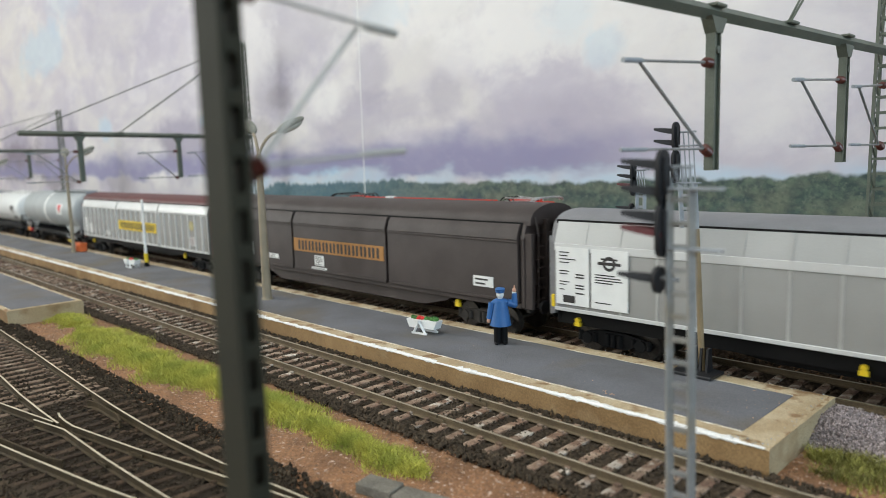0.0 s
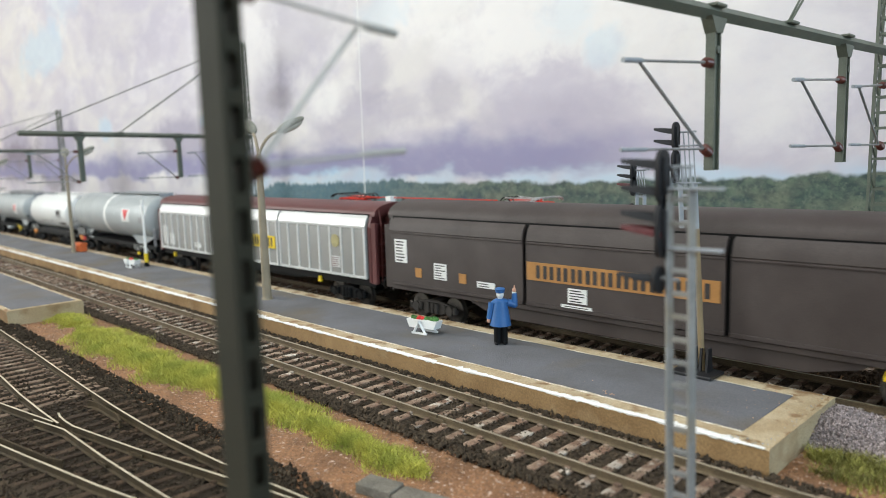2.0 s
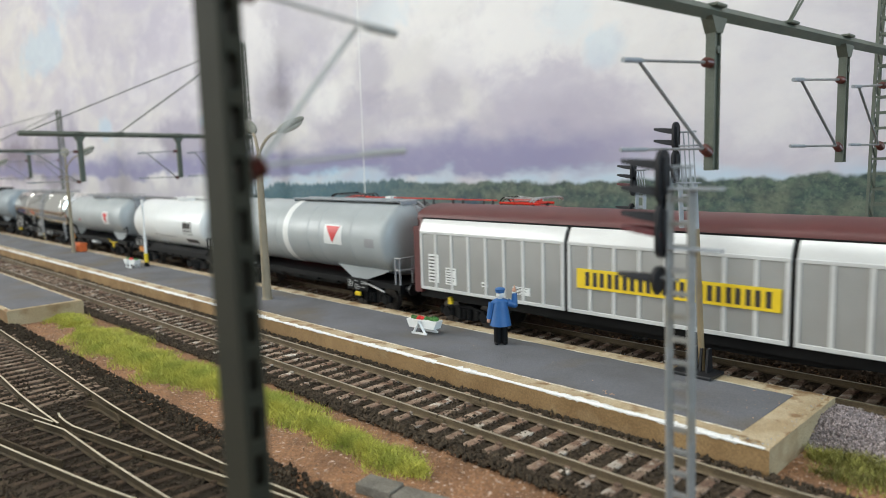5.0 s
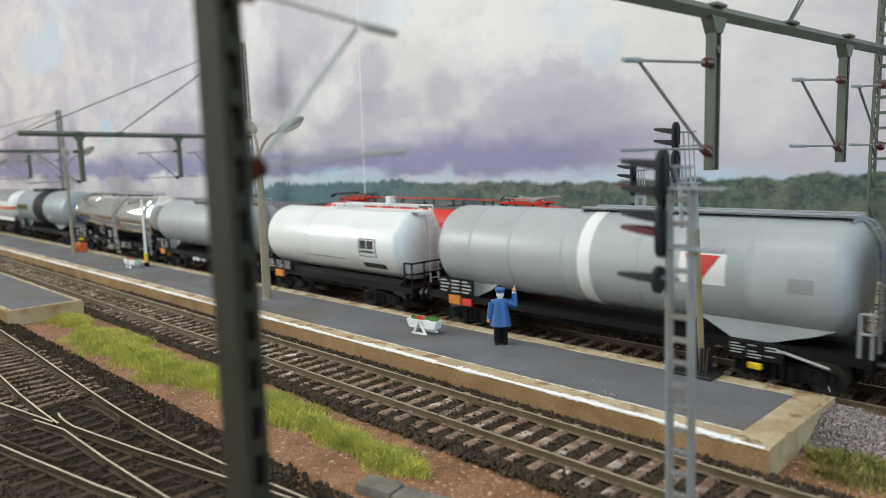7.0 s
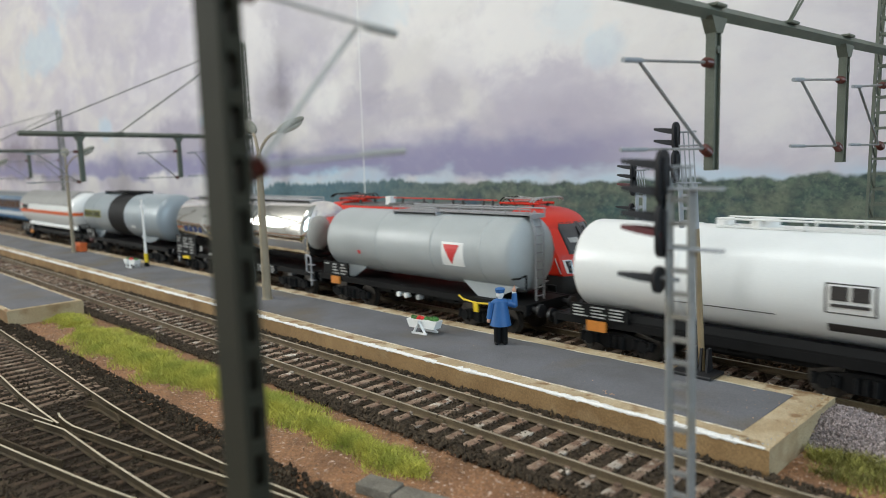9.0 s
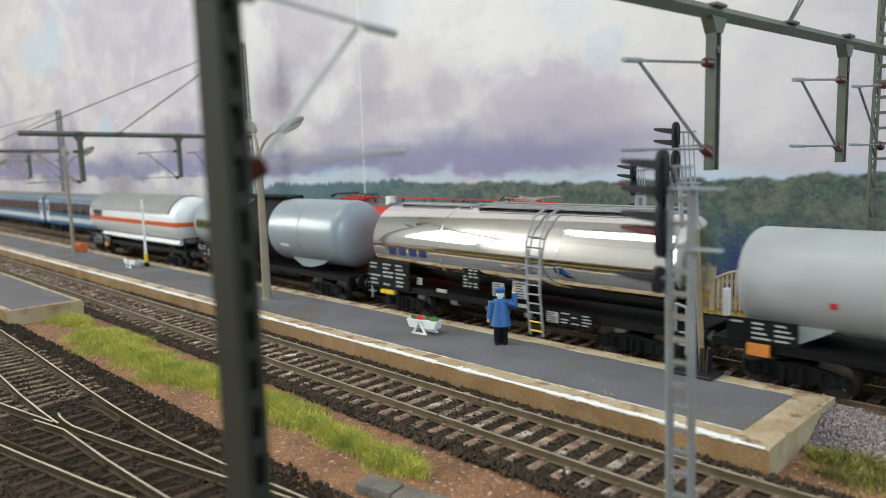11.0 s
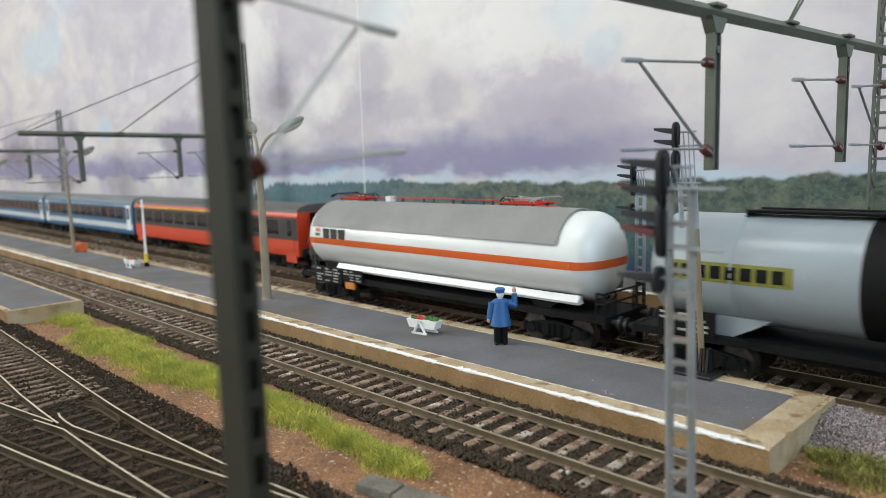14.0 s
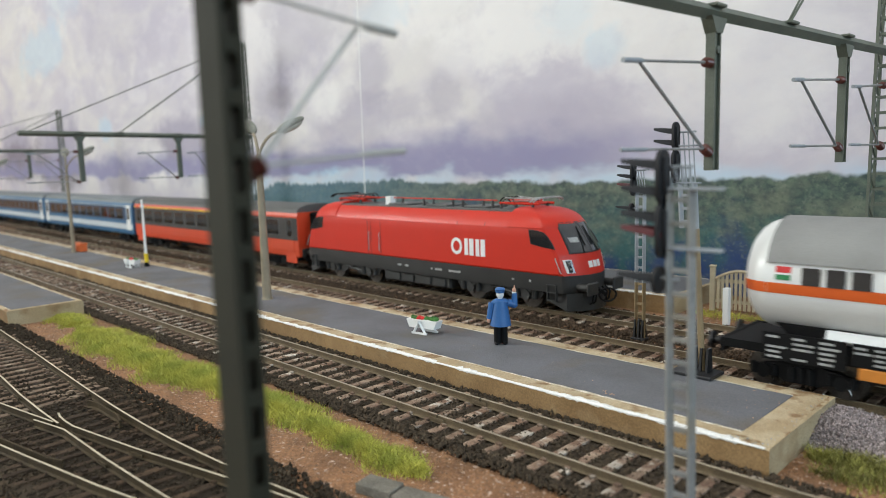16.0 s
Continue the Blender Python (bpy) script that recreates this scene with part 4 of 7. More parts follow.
bracket_arm(mast, (0, 1.2), 30.0, 31.0, 90.7, 71.9, -8.2, -0.3, 2.5, M_TUBE, 0.8)

# ---- signals ----
def hood(bm, p, length, r, d=(-0.86, -0.5)):
    """A long pointed lamp hood that sticks out along d from p."""
    x, y, z = p
    n = 10
    rows = []
    for k in range(6):
        t = k / 5
        rr = r * (1 - 0.6 * t ** 2.2)
        cx, cy, cz = x + d[0] * length * t, y + d[1] * length * t, z + r * 0.55 * t
        ring = []
        for j in range(n):
            a = math.pi * j / (n - 1)
            s, u = math.cos(a) * rr, math.sin(a) * rr
            ring.append(bm.verts.new((cx - d[1] * s, cy + d[0] * s, cz + u - (rr * 0.5))))
        rows.append(ring)
    for a, b in zip(rows, rows[1:]):
        for j in range(n - 1):
            bm.faces.new((a[j], a[j + 1], b[j + 1], b[j]))
        bm.faces.new((a[n - 1], a[0], b[0], b[n - 1]))
    bm.faces.new(rows[0]); bm.faces.new(rows[-1][::-1])


def lattice_post(bm, x0, x1, z0, z1, step, lean=0.0, leg=1.15, y=0.0):
    for x in (x0, x1):
        box_pts = ((x + lean, y, z0), (x, y, z1))
        bar(bm, box_pts[0], box_pts[1], leg)
    z = z0 + step / 2
    while z < z1:
        k = lean * (z1 - z) / (z1 - z0)
        box(bm, x0 + k, x1 + k, y - leg * 0.35, y + leg * 0.35, z - step * 0.1, z + step * 0.1)
        z += step


def board(bm, x, y, z0, z1, w):
    """A black target board with rounded ends that faces along the track."""
    pts = []
    h = (z1 - z0) / 2
    for k in range(20):
        a = k * math.tau / 20
        s = math.sin(a)
        pts.append((y + math.cos(a) * w / 2, (z0 + z1) / 2 + (h - w / 2) * (1 if s > 0 else -1) + s * w / 2))
    prism(bm, pts, x - 0.35, x + 0.35)


def light_signal(x, y, base, w, z_lat, xb, ovals, ow, hoods, hl, rails, side, label, split=None, lean=0.0, step=3.9, paint=None, pole=False):
    """Heights are above the rails. ovals: target boards; hoods: (height, red); rails: service rails (height, from, to)."""
    t = thing("railway_signal", x, y, base, label, "railway signal", "light signals")
    zl = z_lat - base
    cut = (split - base) if split else 1.0
    bm = B(); lattice_post(bm, -w / 2, w / 2, cut, zl, step, lean * (1 - cut / zl) if split else lean)
    part("lattice_post", bm, paint or M_SIG_GREY, t, "pale grey lattice post")
    if split:
        bm = B()
        if pole:
            rod(bm, (w / 2 + lean, 0, 0.6), (w / 2 + lean * (1 - cut / zl), 0, cut), 0.95, 0.8, n=12)
        else:
            lattice_post(bm, -w / 2 + lean * (1 - cut / zl), w / 2 + lean * (1 - cut / zl), 0.6, cut, step, lean * cut / zl)
        part("lower_post", bm, M_BROWN_POLE, t, "brown weathered lower post")
    for z0, z1 in ovals:
        bm = B(); board(bm, xb, -0.4, z0 - base, z1 - base, ow); box(bm, xb - 0.2, xb + 1.1, -1.3, 0.5, z0 - base + 1.2, z1 - base - 1.2, 0.3)
        part("target_board", bm, M_SIG_BLACK, t, "black oval target board", smooth=True)
    for z, red in hoods:
        bm = B(); hood(bm, (xb - 0.3, -0.4, z - base), hl, ow * 0.40)
        part("lamp_hood", bm, M_LAMP_RED if red else M_SIG_BLACK, t, "dark red lamp hood" if red else "black lamp hood", smooth=True)
    for z, x0, x1 in rails:
        bm = B(); box(bm, x0, x1, -0.9, 0.9, z - base - 0.22, z - base + 0.22, 0.08)
        part("service_rail", bm, M_SIG_GREY, t, "pale grey service rail")
    bm = B()
    top = max(o[1] for o in ovals) - base - 3
    for k in range(4):
        rod(bm, (xb + 0.4 + k * (w / 2 - xb) / 4, 0.4, top), (-w / 2 + 0.5 + k * w / 3.4, 0.4, zl - 0.3), 0.2, n=5)
    bar(bm, (xb, 0.4, top), (w / 2, 0.4, top), 0.4)
    part("strut", bm, M_SIG_GREY, t, "thin grey struts")
    if side:
        bm = B(); board(bm, xb - 0.6, -0.4, side - base - ow * 0.62, side - base + ow * 0.5, ow * 0.95); hood(bm, (xb - 0.9, -0.4, side - base), hl, ow * 0.34)
        part("side_lamp", bm, M_SIG_BLACK, t, "black side lamp", smooth=True)
        bm = B(); bar(bm, (xb - 0.3, 0, side - base), (0, 0, side - base), 0.5)
        part("lamp_bracket", bm, M_SIG_GREY, t)
    bm = B()
    box(bm, -w / 2 - 1.2 + lean, w / 2 + 1.2 + lean, -2.2, 2.2, 0, 1.0, 0.2)
    for k in range(3):
        xx = (w / 2 - 2.0 + k * 2.0 if pole else -w / 2 + k * w / 2) + lean
        prism(bm, [(-1.9, 0.8), (1.9, 0.8), (1.1, 8.0), (-1.1, 8.0)], xx - 0.35, xx + 0.35)
    part("foot", bm, M_BLACK_GLOSS, t, "black ribbed foot")
    return t


light_signal(-54.5, 108.5, GROUND, 3.9, 63.3, -2.9, ((60.8, 69.9), (51.8, 61.2)), 4.2, ((67.2, 0), (62.8, 0), (58.6, 0), (56.2, 1)), 6.5, ((63.4, -3, 7.2), (53.6, -3.4, 7.2)), 48.3, "pale grey lattice light signal with black hooded lamps beside the turnout", lean=0.9, paint=M_SIG_DIM_WORN)
light_signal(-137.5, 242.0, -2.6, 3.2, 55.5, -3.0, ((59.3, 66.0), (53.4, 60.4)), 3.8, ((64, 0), (60.6, 0), (57.2, 1)), 5.8, ((63.2, -2, 3.2), (54.6, -2, 3.2)), 48.6, "pale grey lattice light signal with black hooded lamps between two tracks", split=20)
sg = light_signal(-96.8, 197.0, 3.7, 4.6, 60.5, -3.6, ((69.6, 78.2), (60.2, 70.0)), 4.0, ((75.4, 0), (72.0, 0), (64.5, 0)), 6.0, ((71.2, -3, 3), (60.4, -4, 4)), None, "light signal with a brown lower post at the platform edge", split=47, lean=3.2, pole=True)
bm = B(); box(bm, -2.0, 10.8, -6.0, 3.3, 0.12, 1.1, 0.2)
part("base_plate", bm, M_BLACK_GLOSS, sg, "black base plate")

# ---- platform furniture ----
def platform_lamp(x, y, z, h, k=1.0):
    t = thing("platform_lamp", x, y, z, "grey-brown double-armed platform lamp", "platform lamp", "platform lamps")
    bm = B()
    rod(bm, (0, 0, 0), (0, 0, h), 2.3 * k, 1.45 * k, n=16)
    rod(bm, (0, 0, 0), (0, 0, 1.2), 3.0 * k, 2.6 * k, n=16)
    part("pole", bm, M_LAMP_POLE, t, smooth=True)
    for dx, dy in ((0.55, 0.835), (-0.95, 0.31)):
        bm = B()
        pts = [(0, 0, h - 1)] + [(dx * (0.6 + 9.5 * q ** 1.5), dy * (0.6 + 9.5 * q ** 1.5), h + 11 * math.sin(q * 1.45)) for q in (0.05, 0.15, 0.25, 0.4, 0.55, 0.7, 0.85, 1.0)]
        pipe(bm, pts, 0.75 * k, 8)
        part("arm", bm, M_LAMP_POLE, t, smooth=True)
        bm = B()
        bmesh.ops.create_uvsphere(bm, u_segments=16, v_segments=8, radius=1)
        bmesh.ops.transform(bm, matrix=pose(dx * 15.5, dy * 15.5, h + 14.2, 0, -27, math.degrees(math.atan2(dy, dx))) @ Matrix.Diagonal((7.6, 3.2, 2.3, 1)), verts=bm.verts)
        head = part("lamp_head", bm, M_LAMP_HEAD, t, "flat oval lamp head", smooth=True)
        bm = B()
        bmesh.ops.create_uvsphere(bm, u_segments=16, v_segments=8, radius=1)
        bmesh.ops.transform(bm, matrix=pose(dx * 16.4, dy * 16.4, h + 13.4, 0, -27, math.degrees(math.atan2(dy, dx))) @ Matrix.Diagonal((5.8, 2.7, 1.9, 1)), verts=bm.verts)
        part("lens", bm, M_LENS, head, "pale frosted lens", smooth=True)
    return t


platform_lamp(-303.2, 177.2, 3.7, 70)
platform_lamp(-609.4, 184.5, 3.7, 66, 0.68)
platform_lamp(-890.0, 190.0, 3.7, 62, 0.55)

post = thing("signal_post", -473.5, 187.7, 3.7, "slender white post with a yellow and black foot", "marker post")
bm = B(); rod(bm, (0, 0, 9), (0, 0, 45), 0.95, 0.7, n=10); rod(bm, (0, 0, 40), (0, 0, 41), 1.3, n=10)
part("shaft", bm, M_WHITE, post, "white painted shaft", smooth=True)
bm = B(); rod(bm, (0, 0, 3), (0, 0, 9), 1.3, n=10)
part("band", bm, M_YELLOW, post, "yellow band", smooth=True)
bm = B(); rod(bm, (0, 0, 0), (0, 0, 3), 1.8, 1.3, n=10)
part("foot", bm, M_BLACK, post, smooth=True)

def planter(x, y, z, rz, flowers):
    t = thing("flower_planter", x, y, z, "white wooden flower trough on crossed legs with red and green plants", "planter", "flower planters", rz)
    bm = B()
    prism(bm, [(-8.0, 3.0), (8.0, 3.0), (9.7, 7.2), (-9.7, 7.2)], -2.9, 2.9, "y")
    part("trough", bm, M_WHITE, t)
    for s in (-1, 1):
        bm = B()
        for q in (-1, 1):
            bar(bm, (s * 1.0 + q * 3.8, s * 3.3, 0.4), (s * 1.0 - q * 0.6, s * 3.5, 7.2), 1.1)
        box(bm, s - 4.8, s + 4.8, s * 3.3 - 0.5, s * 3.3 + 0.5, 0, 0.9)
        part("leg_frame", bm, M_WHITE, t)
    r = random.Random(3)
    for k in range(flowers):
        bm = B()
        bmesh.ops.create_icosphere(bm, subdivisions=2, radius=r.uniform(1.2, 1.9))
        for v in bm.verts:
            v.co *= 1 + r.uniform(-0.25, 0.25)
        bmesh.ops.translate(bm, vec=(-7 + k * 14 / max(1, flowers - 1), r.uniform(-1, 1), 7.2 + r.uniform(-0.2, 0.6)), verts=bm.verts)
        red = k in (2, 3)
        part("flower" if red else "plant", bm, M_FLOWER if red else M_PLANT, t, "red blossom clump" if red else "")
    return t


for x_, y_, n_ in ((-192.5, 179.0, 8), (-478, 180.0, 6)):
    p_ = planter(x_, y_, 3.82, 8, n_)
    p_.scale = (0.74, 0.74, 0.74)


def figure(name, x, y, z, rz, coat, legs, label, arm_up=True):
    """A small painted plastic figure as one mesh."""
    bm = B()
    mats = [coat, legs, M_SKIN, M_WHITE]
    def blob(c, r, m, seg=14, rot=0.0):
        n0 = len(bm.faces)
        ret = bmesh.ops.create_uvsphere(bm, u_segments=seg, v_segments=10, radius=1)
        bmesh.ops.transform(bm, matrix=pose(*c, 0, rot, 0) @ Matrix.Diagonal((*r, 1)), verts=ret["verts"])
        for f in {f for v in ret["verts"] for f in v.link_faces}:
            f.material_index = m
    def limb(a, b, r, r2, m):
        old = set(bm.faces)
        rod(bm, a, b, r, r2, n=12)
        for f in set(bm.faces) - old:
            f.material_index = m
    for s in (-1, 1):
        limb((s * 1.15, 0, 0.6), (s * 1.0, 0, 8.5), 1.3, 1.5, 1)
        blob((s * 1.4, -0.6, 0.6), (1.0, 1.7, 0.62), 1)
    limb((0, 0, 6.9), (0, 0, 12.6), 3.8, 2.85, 0)
    limb((0, 0, 12.5), (0, 0, 15.8), 2.85, 2.4, 0)
    blob((0, 0, 15.1), (3.2, 2.1, 1.5), 0)
    limb((-2.9, 0, 15.0), (-4.0, 0, 9.3), 1.2, 1.0, 0)
    blob((-4.1, 0, 8.6), (0.75, 0.7, 0.9), 2)
    if arm_up:
        limb((2.5, 0, 15.0), (5.0, 0.2, 14.0), 1.4, 1.2, 0)
        blob((5.0, 0.2, 14.0), (1.2, 1.1, 1.2), 0)
        limb((5.0, 0.2, 14.0), (5.1, 0.3, 18.2), 1.2, 0.9, 0)
        limb((4.9, 0.3, 18.0), (5.0, 0.3, 18.6), 0.78, 0.78, 3)
        blob((5.0, 0.3, 19.2), (0.75, 0.7, 0.9), 2)
        limb((5.0, 0.3, 19.4), (5.1, 0.3, 20.9), 0.25, 0.2, 2)
    else:
        limb((3.0, 0, 15.0), (3.6, 0, 9.3), 0.95, 0.75, 0)
    limb((0, 0, 15.8), (0, 0, 17.2), 0.9, 0.9, 3)
    blob((0, 0, 17.9), (1.35, 1.45, 1.6), 3)
    blob((0, 0.45, 17.8), (1.2, 1.2, 1.4), 2)
    limb((0, 0, 18.5), (0, 0, 19.6), 1.5, 1.75, 0)
    blob((0, 0, 19.7), (1.85, 1.9, 0.75), 0)
    blob((0, 1.5, 18.6), (1.1, 0.9, 0.18), 1)
    ob = part(name, bm, mats, smooth=True)
    ob.matrix_basis = pose(x * U, y * U, z * U, 0, 0, rz)
    return tagged(ob, label, "figurine")


figure("figurine", -159.6, 185.0, 3.8, 45, M_CLOTH_BLUE, M_BLACK, "miniature railway guard figurine in blue coat with raised arm")
figure("figurine", -880, 189.5, 3.8, 0, M_HIVIS, M_BROWN_POLE, "miniature figurine in orange clothing on the platform", False)
figure("figurine", -553, 117, 3.8, 40, M_BLACK, M_BLACK, "dark miniature figurine on the far platform end", False)
gb = thing("grit_bin", -611, 189.5, 3.82, "small orange grit bin behind a platform lamp", "grit bin", rz=10)
bm = B(); box(bm, -6.5, 6.5, -3, 3, 0, 5.5, 0.6)
part("bin", bm, M_HIVIS, gb)
bm = B(); prism(bm, [(-3.3, 5.4), (3.3, 5.4), (2.4, 7.0), (-2.4, 7.0)], -6.8, 6.8)
part("lid", bm, M_HIVIS, gb)

# ---- fence and small things past the rear platform ----
fence = thing("fence", -141, 313.5, GROUND, "cream picket fence with arched tops", "fence", rz=6.0)
for seg in range(7):
    x0 = seg * 24.5
    bm = B(); box(bm, x0 - 1.1, x0 + 1.1, -1.1, 1.1, 0, 20.5, 0.2); box(bm, x0 - 1.4, x0 + 1.4, -1.4, 1.4, 20.5, 21.3, 0.2)
    part("fence_post", bm, M_FENCE, fence)
    for z in (4.0, 13.5):
        bm = B(); box(bm, x0 + 1, x0 + 23.5, 0.3, 0.9, z, z + 1.5)
        part("fence_rail", bm, M_FENCE, fence)
    for k in range(11):
        xx = x0 + 2.6 + k * 1.95
        h = 15.5 + 4.0 * math.sin(math.pi * (k + 0.5) / 11)
        bm = B(); box(bm, xx - 0.62, xx + 0.62, -0.4, 0.3, 1.2, h, 0.12)
        part("picket", bm, M_FENCE, fence)
    bm = B(); pipe(bm, [(x0 + 1.2 + k * 2.24, -0.05, 15.2 + 4.0 * math.sin(math.pi * k / 10)) for k in range(11)], 0.75, 6)
    part("top_rail", bm, M_FENCE, fence, "arched top rail")
mk = thing("marker_post", -124, 289.5, GROUND, "plain white square marker post beside the rails", "marker post")
bm = B(); box(bm, -1.3, 1.3, -1.3, 1.3, 0, 16, 0.25)
part("post", bm, M_WHITE, mk)
bk = thing("stone_block", -120.6, 89.6, GROUND, "weathered grey stone slabs lying end to end beside the turnout", "stone block", rz=13)
bm = B(); box(bm, 9.9, 25, -0.5, 5.0, 0, 2.1, 0.3)
part("slab", bm, M_STONE, bk)
bm = B(); box(bm, 0, 9.6, -0.2, 5.3, 0, 2.5, 0.25)
part("slab", bm, M_STONE, bk)

# ---- rolling stock ----
M_UNDER_BROWN = mat("dusty_brown_underframe", (0.045, 0.037, 0.031), 0.8, vary=0.35, size=5, bump=0.1)
M_VAN_RIB = mat("worn_silver_rib", (0.43, 0.425, 0.41), 0.4, 0.15, vary=0.1, size=9, bump=0.02)
M_VAN_SLOPE = mat("pale_grey_upper_panel", (0.40, 0.40, 0.39), 0.4, 0.15, vary=0.06, size=14, bump=0.03)
WHEELS = []   # wheelsets that turn
WAGONS = []   # (thing, place along the train)


def wheelset(parent, x, r=5.3, turns=True):
    bm = B()
    for s in (-1, 1):
        for y0, y1, rr in ((7.3, 8.0, r + 0.7), (8.0, 9.6, r)):
            rod(bm, (0, s * y0, 0), (0, s * y1, 0), rr, n=20)
        rod(bm, (0, s * 9.6, 0), (0, s * 9.9, 0), r * 0.45, n=12)
        for k in range(3):
            a = k * math.tau / 3
            rod(bm, (0, s * 9.6, 0), (r * 0.75 * math.cos(a), s * 9.65, r * 0.75 * math.sin(a)), 0.35, n=4)
    rod(bm, (0, -9.5, 0), (0, 9.5, 0), 1.0, n=8)
    ob = part("wheelset", bm, M_WHEEL, parent)
    ob.matrix_basis = pose(x * U, 0, (r - 0.0) * U)
    if turns:
        WHEELS.append((ob, x, r))
    return ob


def bogie(parent, x, material=None, base=20.7, turns=True, spring=None):
    t = B()
    for s in (-1, 1):
        y = s * 12.2
        prism(t, [(-base / 2 - 4, 6.3), (-base / 2 - 3, 4.0), (-base / 2 + 3, 4.0), (-4.5, 2.9), (4.5, 2.9), (base / 2 - 3, 4.0), (base / 2 + 3, 4.0), (base / 2 + 4, 6.3), (base / 2, 7.6), (4, 8.6), (-4, 8.6), (-base / 2, 7.6)], min(y, y - s * 1.4), max(y, y - s * 1.4), "y")
        for a in (-base / 2, base / 2):
            rod(t, (a, y - s * 0.5, 5.3), (a, y + s * 1.0, 5.3), 2.1, n=12)
            rod(t, (a - 2.9, y + s * 0.2, 4.2), (a - 2.9, y + s * 0.2, 7.4), 0.9, n=8)
            rod(t, (a + 2.9, y + s * 0.2, 4.2), (a + 2.9, y + s * 0.2, 7.4), 0.9, n=8)
        for a in (-2.4, 0, 2.4):
            rod(t, (a, y + s * 0.3, 3.4), (a, y + s * 0.3, 7.8), 1.0, n=8)
    box(t, -3, 3, -11.5, 11.5, 4, 8.8)
    ob = part("bogie", t, material or M_BLACK, parent, "black sprung bogie")
    ob.matrix_basis = pose(x * U, 0, 0)
    for a in (-base / 2, base / 2):
        wheelset(ob, a, 5.3, turns)
    return ob


def running_gear(t, half, frame_half, zt, material=None, bogie_x=None, depth=2.6, inner=9.0, turns=True):
    """Frame with sole bars and headstocks, two bogies, buffers, coupling hooks."""
    material = material or M_BLACK
    bm = B()
    for s in (-1, 1):
        box(bm, -frame_half, frame_half, min(s * 12.6, s * 14.0), max(s * 12.6, s * 14.0), zt - depth, zt)
        prism(bm, [(-frame_half * 0.55, zt - depth), (-frame_half * 0.38, zt - depth - 2.6), (frame_half * 0.38, zt - depth - 2.6), (frame_half * 0.55, zt - depth)], min(s * inner, s * inner + s), max(s * inner, s * inner + s), "y")
    box(bm, -frame_half + 0.8, frame_half - 0.8, -12.8, 12.8, zt - 1.6, zt - 0.2)
    for s in (-1, 1):
        box(bm, min(s * frame_half, s * (frame_half - 1.2)), max(s * frame_half, s * (frame_half - 1.2)), -14.2, 14.2, zt - 4.2, zt)
    # brake gear and tanks under the floor
    rod(bm, (-12, -5, zt - 5.2), (6, -5, zt - 5.2), 2.1, n=12)
    rod(bm, (14, 4, zt - 5), (26, 4, zt - 5), 1.8, n=12)
    for k in range(5):
        box(bm, -frame_half * 0.4 + k * frame_half * 0.2 - 0.4, -frame_half * 0.4 + k * frame_half * 0.2 + 0.4, -12.5, 12.5, zt - 4, zt - 1)
    part("underframe", bm, material, t, "black underframe")
    bx = bogie_x or frame_half - 26
    for s in (-1, 1):
        bogie(t, s * bx, material, turns=turns)
        for q in (-1, 1):
            bm = B()
            rod(bm, (s * frame_half, q * 10.05, zt - 2.2), (s * (frame_half + 3.6), q * 10.05, zt - 2.2), 1.25, n=10)
            rod(bm, (s * (frame_half + 3.4), q * 10.05, zt - 2.2), (s * (frame_half + 4.4), q * 10.05, zt - 2.2), 2.7, 2.6, n=16)
            part("buffer", bm, M_BLACK_GLOSS, t, smooth=True)
        bm = B(); box(bm, min(s * frame_half, s * (frame_half + 6.5)), max(s * frame_half, s * (frame_half + 6.5)), -1.4, 1.4, zt - 5.5, zt - 3.6, 0.2)
        part("coupling", bm, M_BLACK, t)


def plate(t, x0, x1, z0, z1, y, material, name="plate", label="", lines=0, ink=None, thick=0.25):
    """A flat plate on the near side; unreadable lines of writing as thin bars."""
    bm = B(); box(bm, x0, x1, y - thick, y, z0, z1)
    ob = part(name, bm, material, t, label)
    if lines:
        bm = B()
        r = random.Random(int(x0 * 7 + z0 * 13))
        lines = lines + 2 if lines > 2 else lines
        h = (z1 - z0) / (lines * 2 + 1)
        for k in range(lines):
            zz = z0 + h * (1 + 2 * k)
            box(bm, x0 + (x1 - x0) * 0.1, x0 + (x1 - x0) * r.uniform(0.55, 0.9), y - thick - 0.06, y - thick + 0.02, zz, zz + h * 0.8)
        part("marking", bm, ink or M_SIGN_DARK, ob)
    return ob


def blocks(parent, x0, x1, z0, z1, y, n, material, seed=1):
    """A row of plain upright bars that stands for a company's name."""
    bm = B()
    step = (x1 - x0) / n
    for k in range(n):
        a, b, w = x0 + step * (k + 0.1), x0 + step * (k + 0.9), step * 0.27
        box(bm, a, a + w, y - 0.1, y, z0, z1)
        box(bm, b - w, b, y - 0.1, y, z0, z1)

    return part("lettering_bar", bm, material, parent)


def add_wagon(t, s):
    WAGONS.append((t, s))
    return t


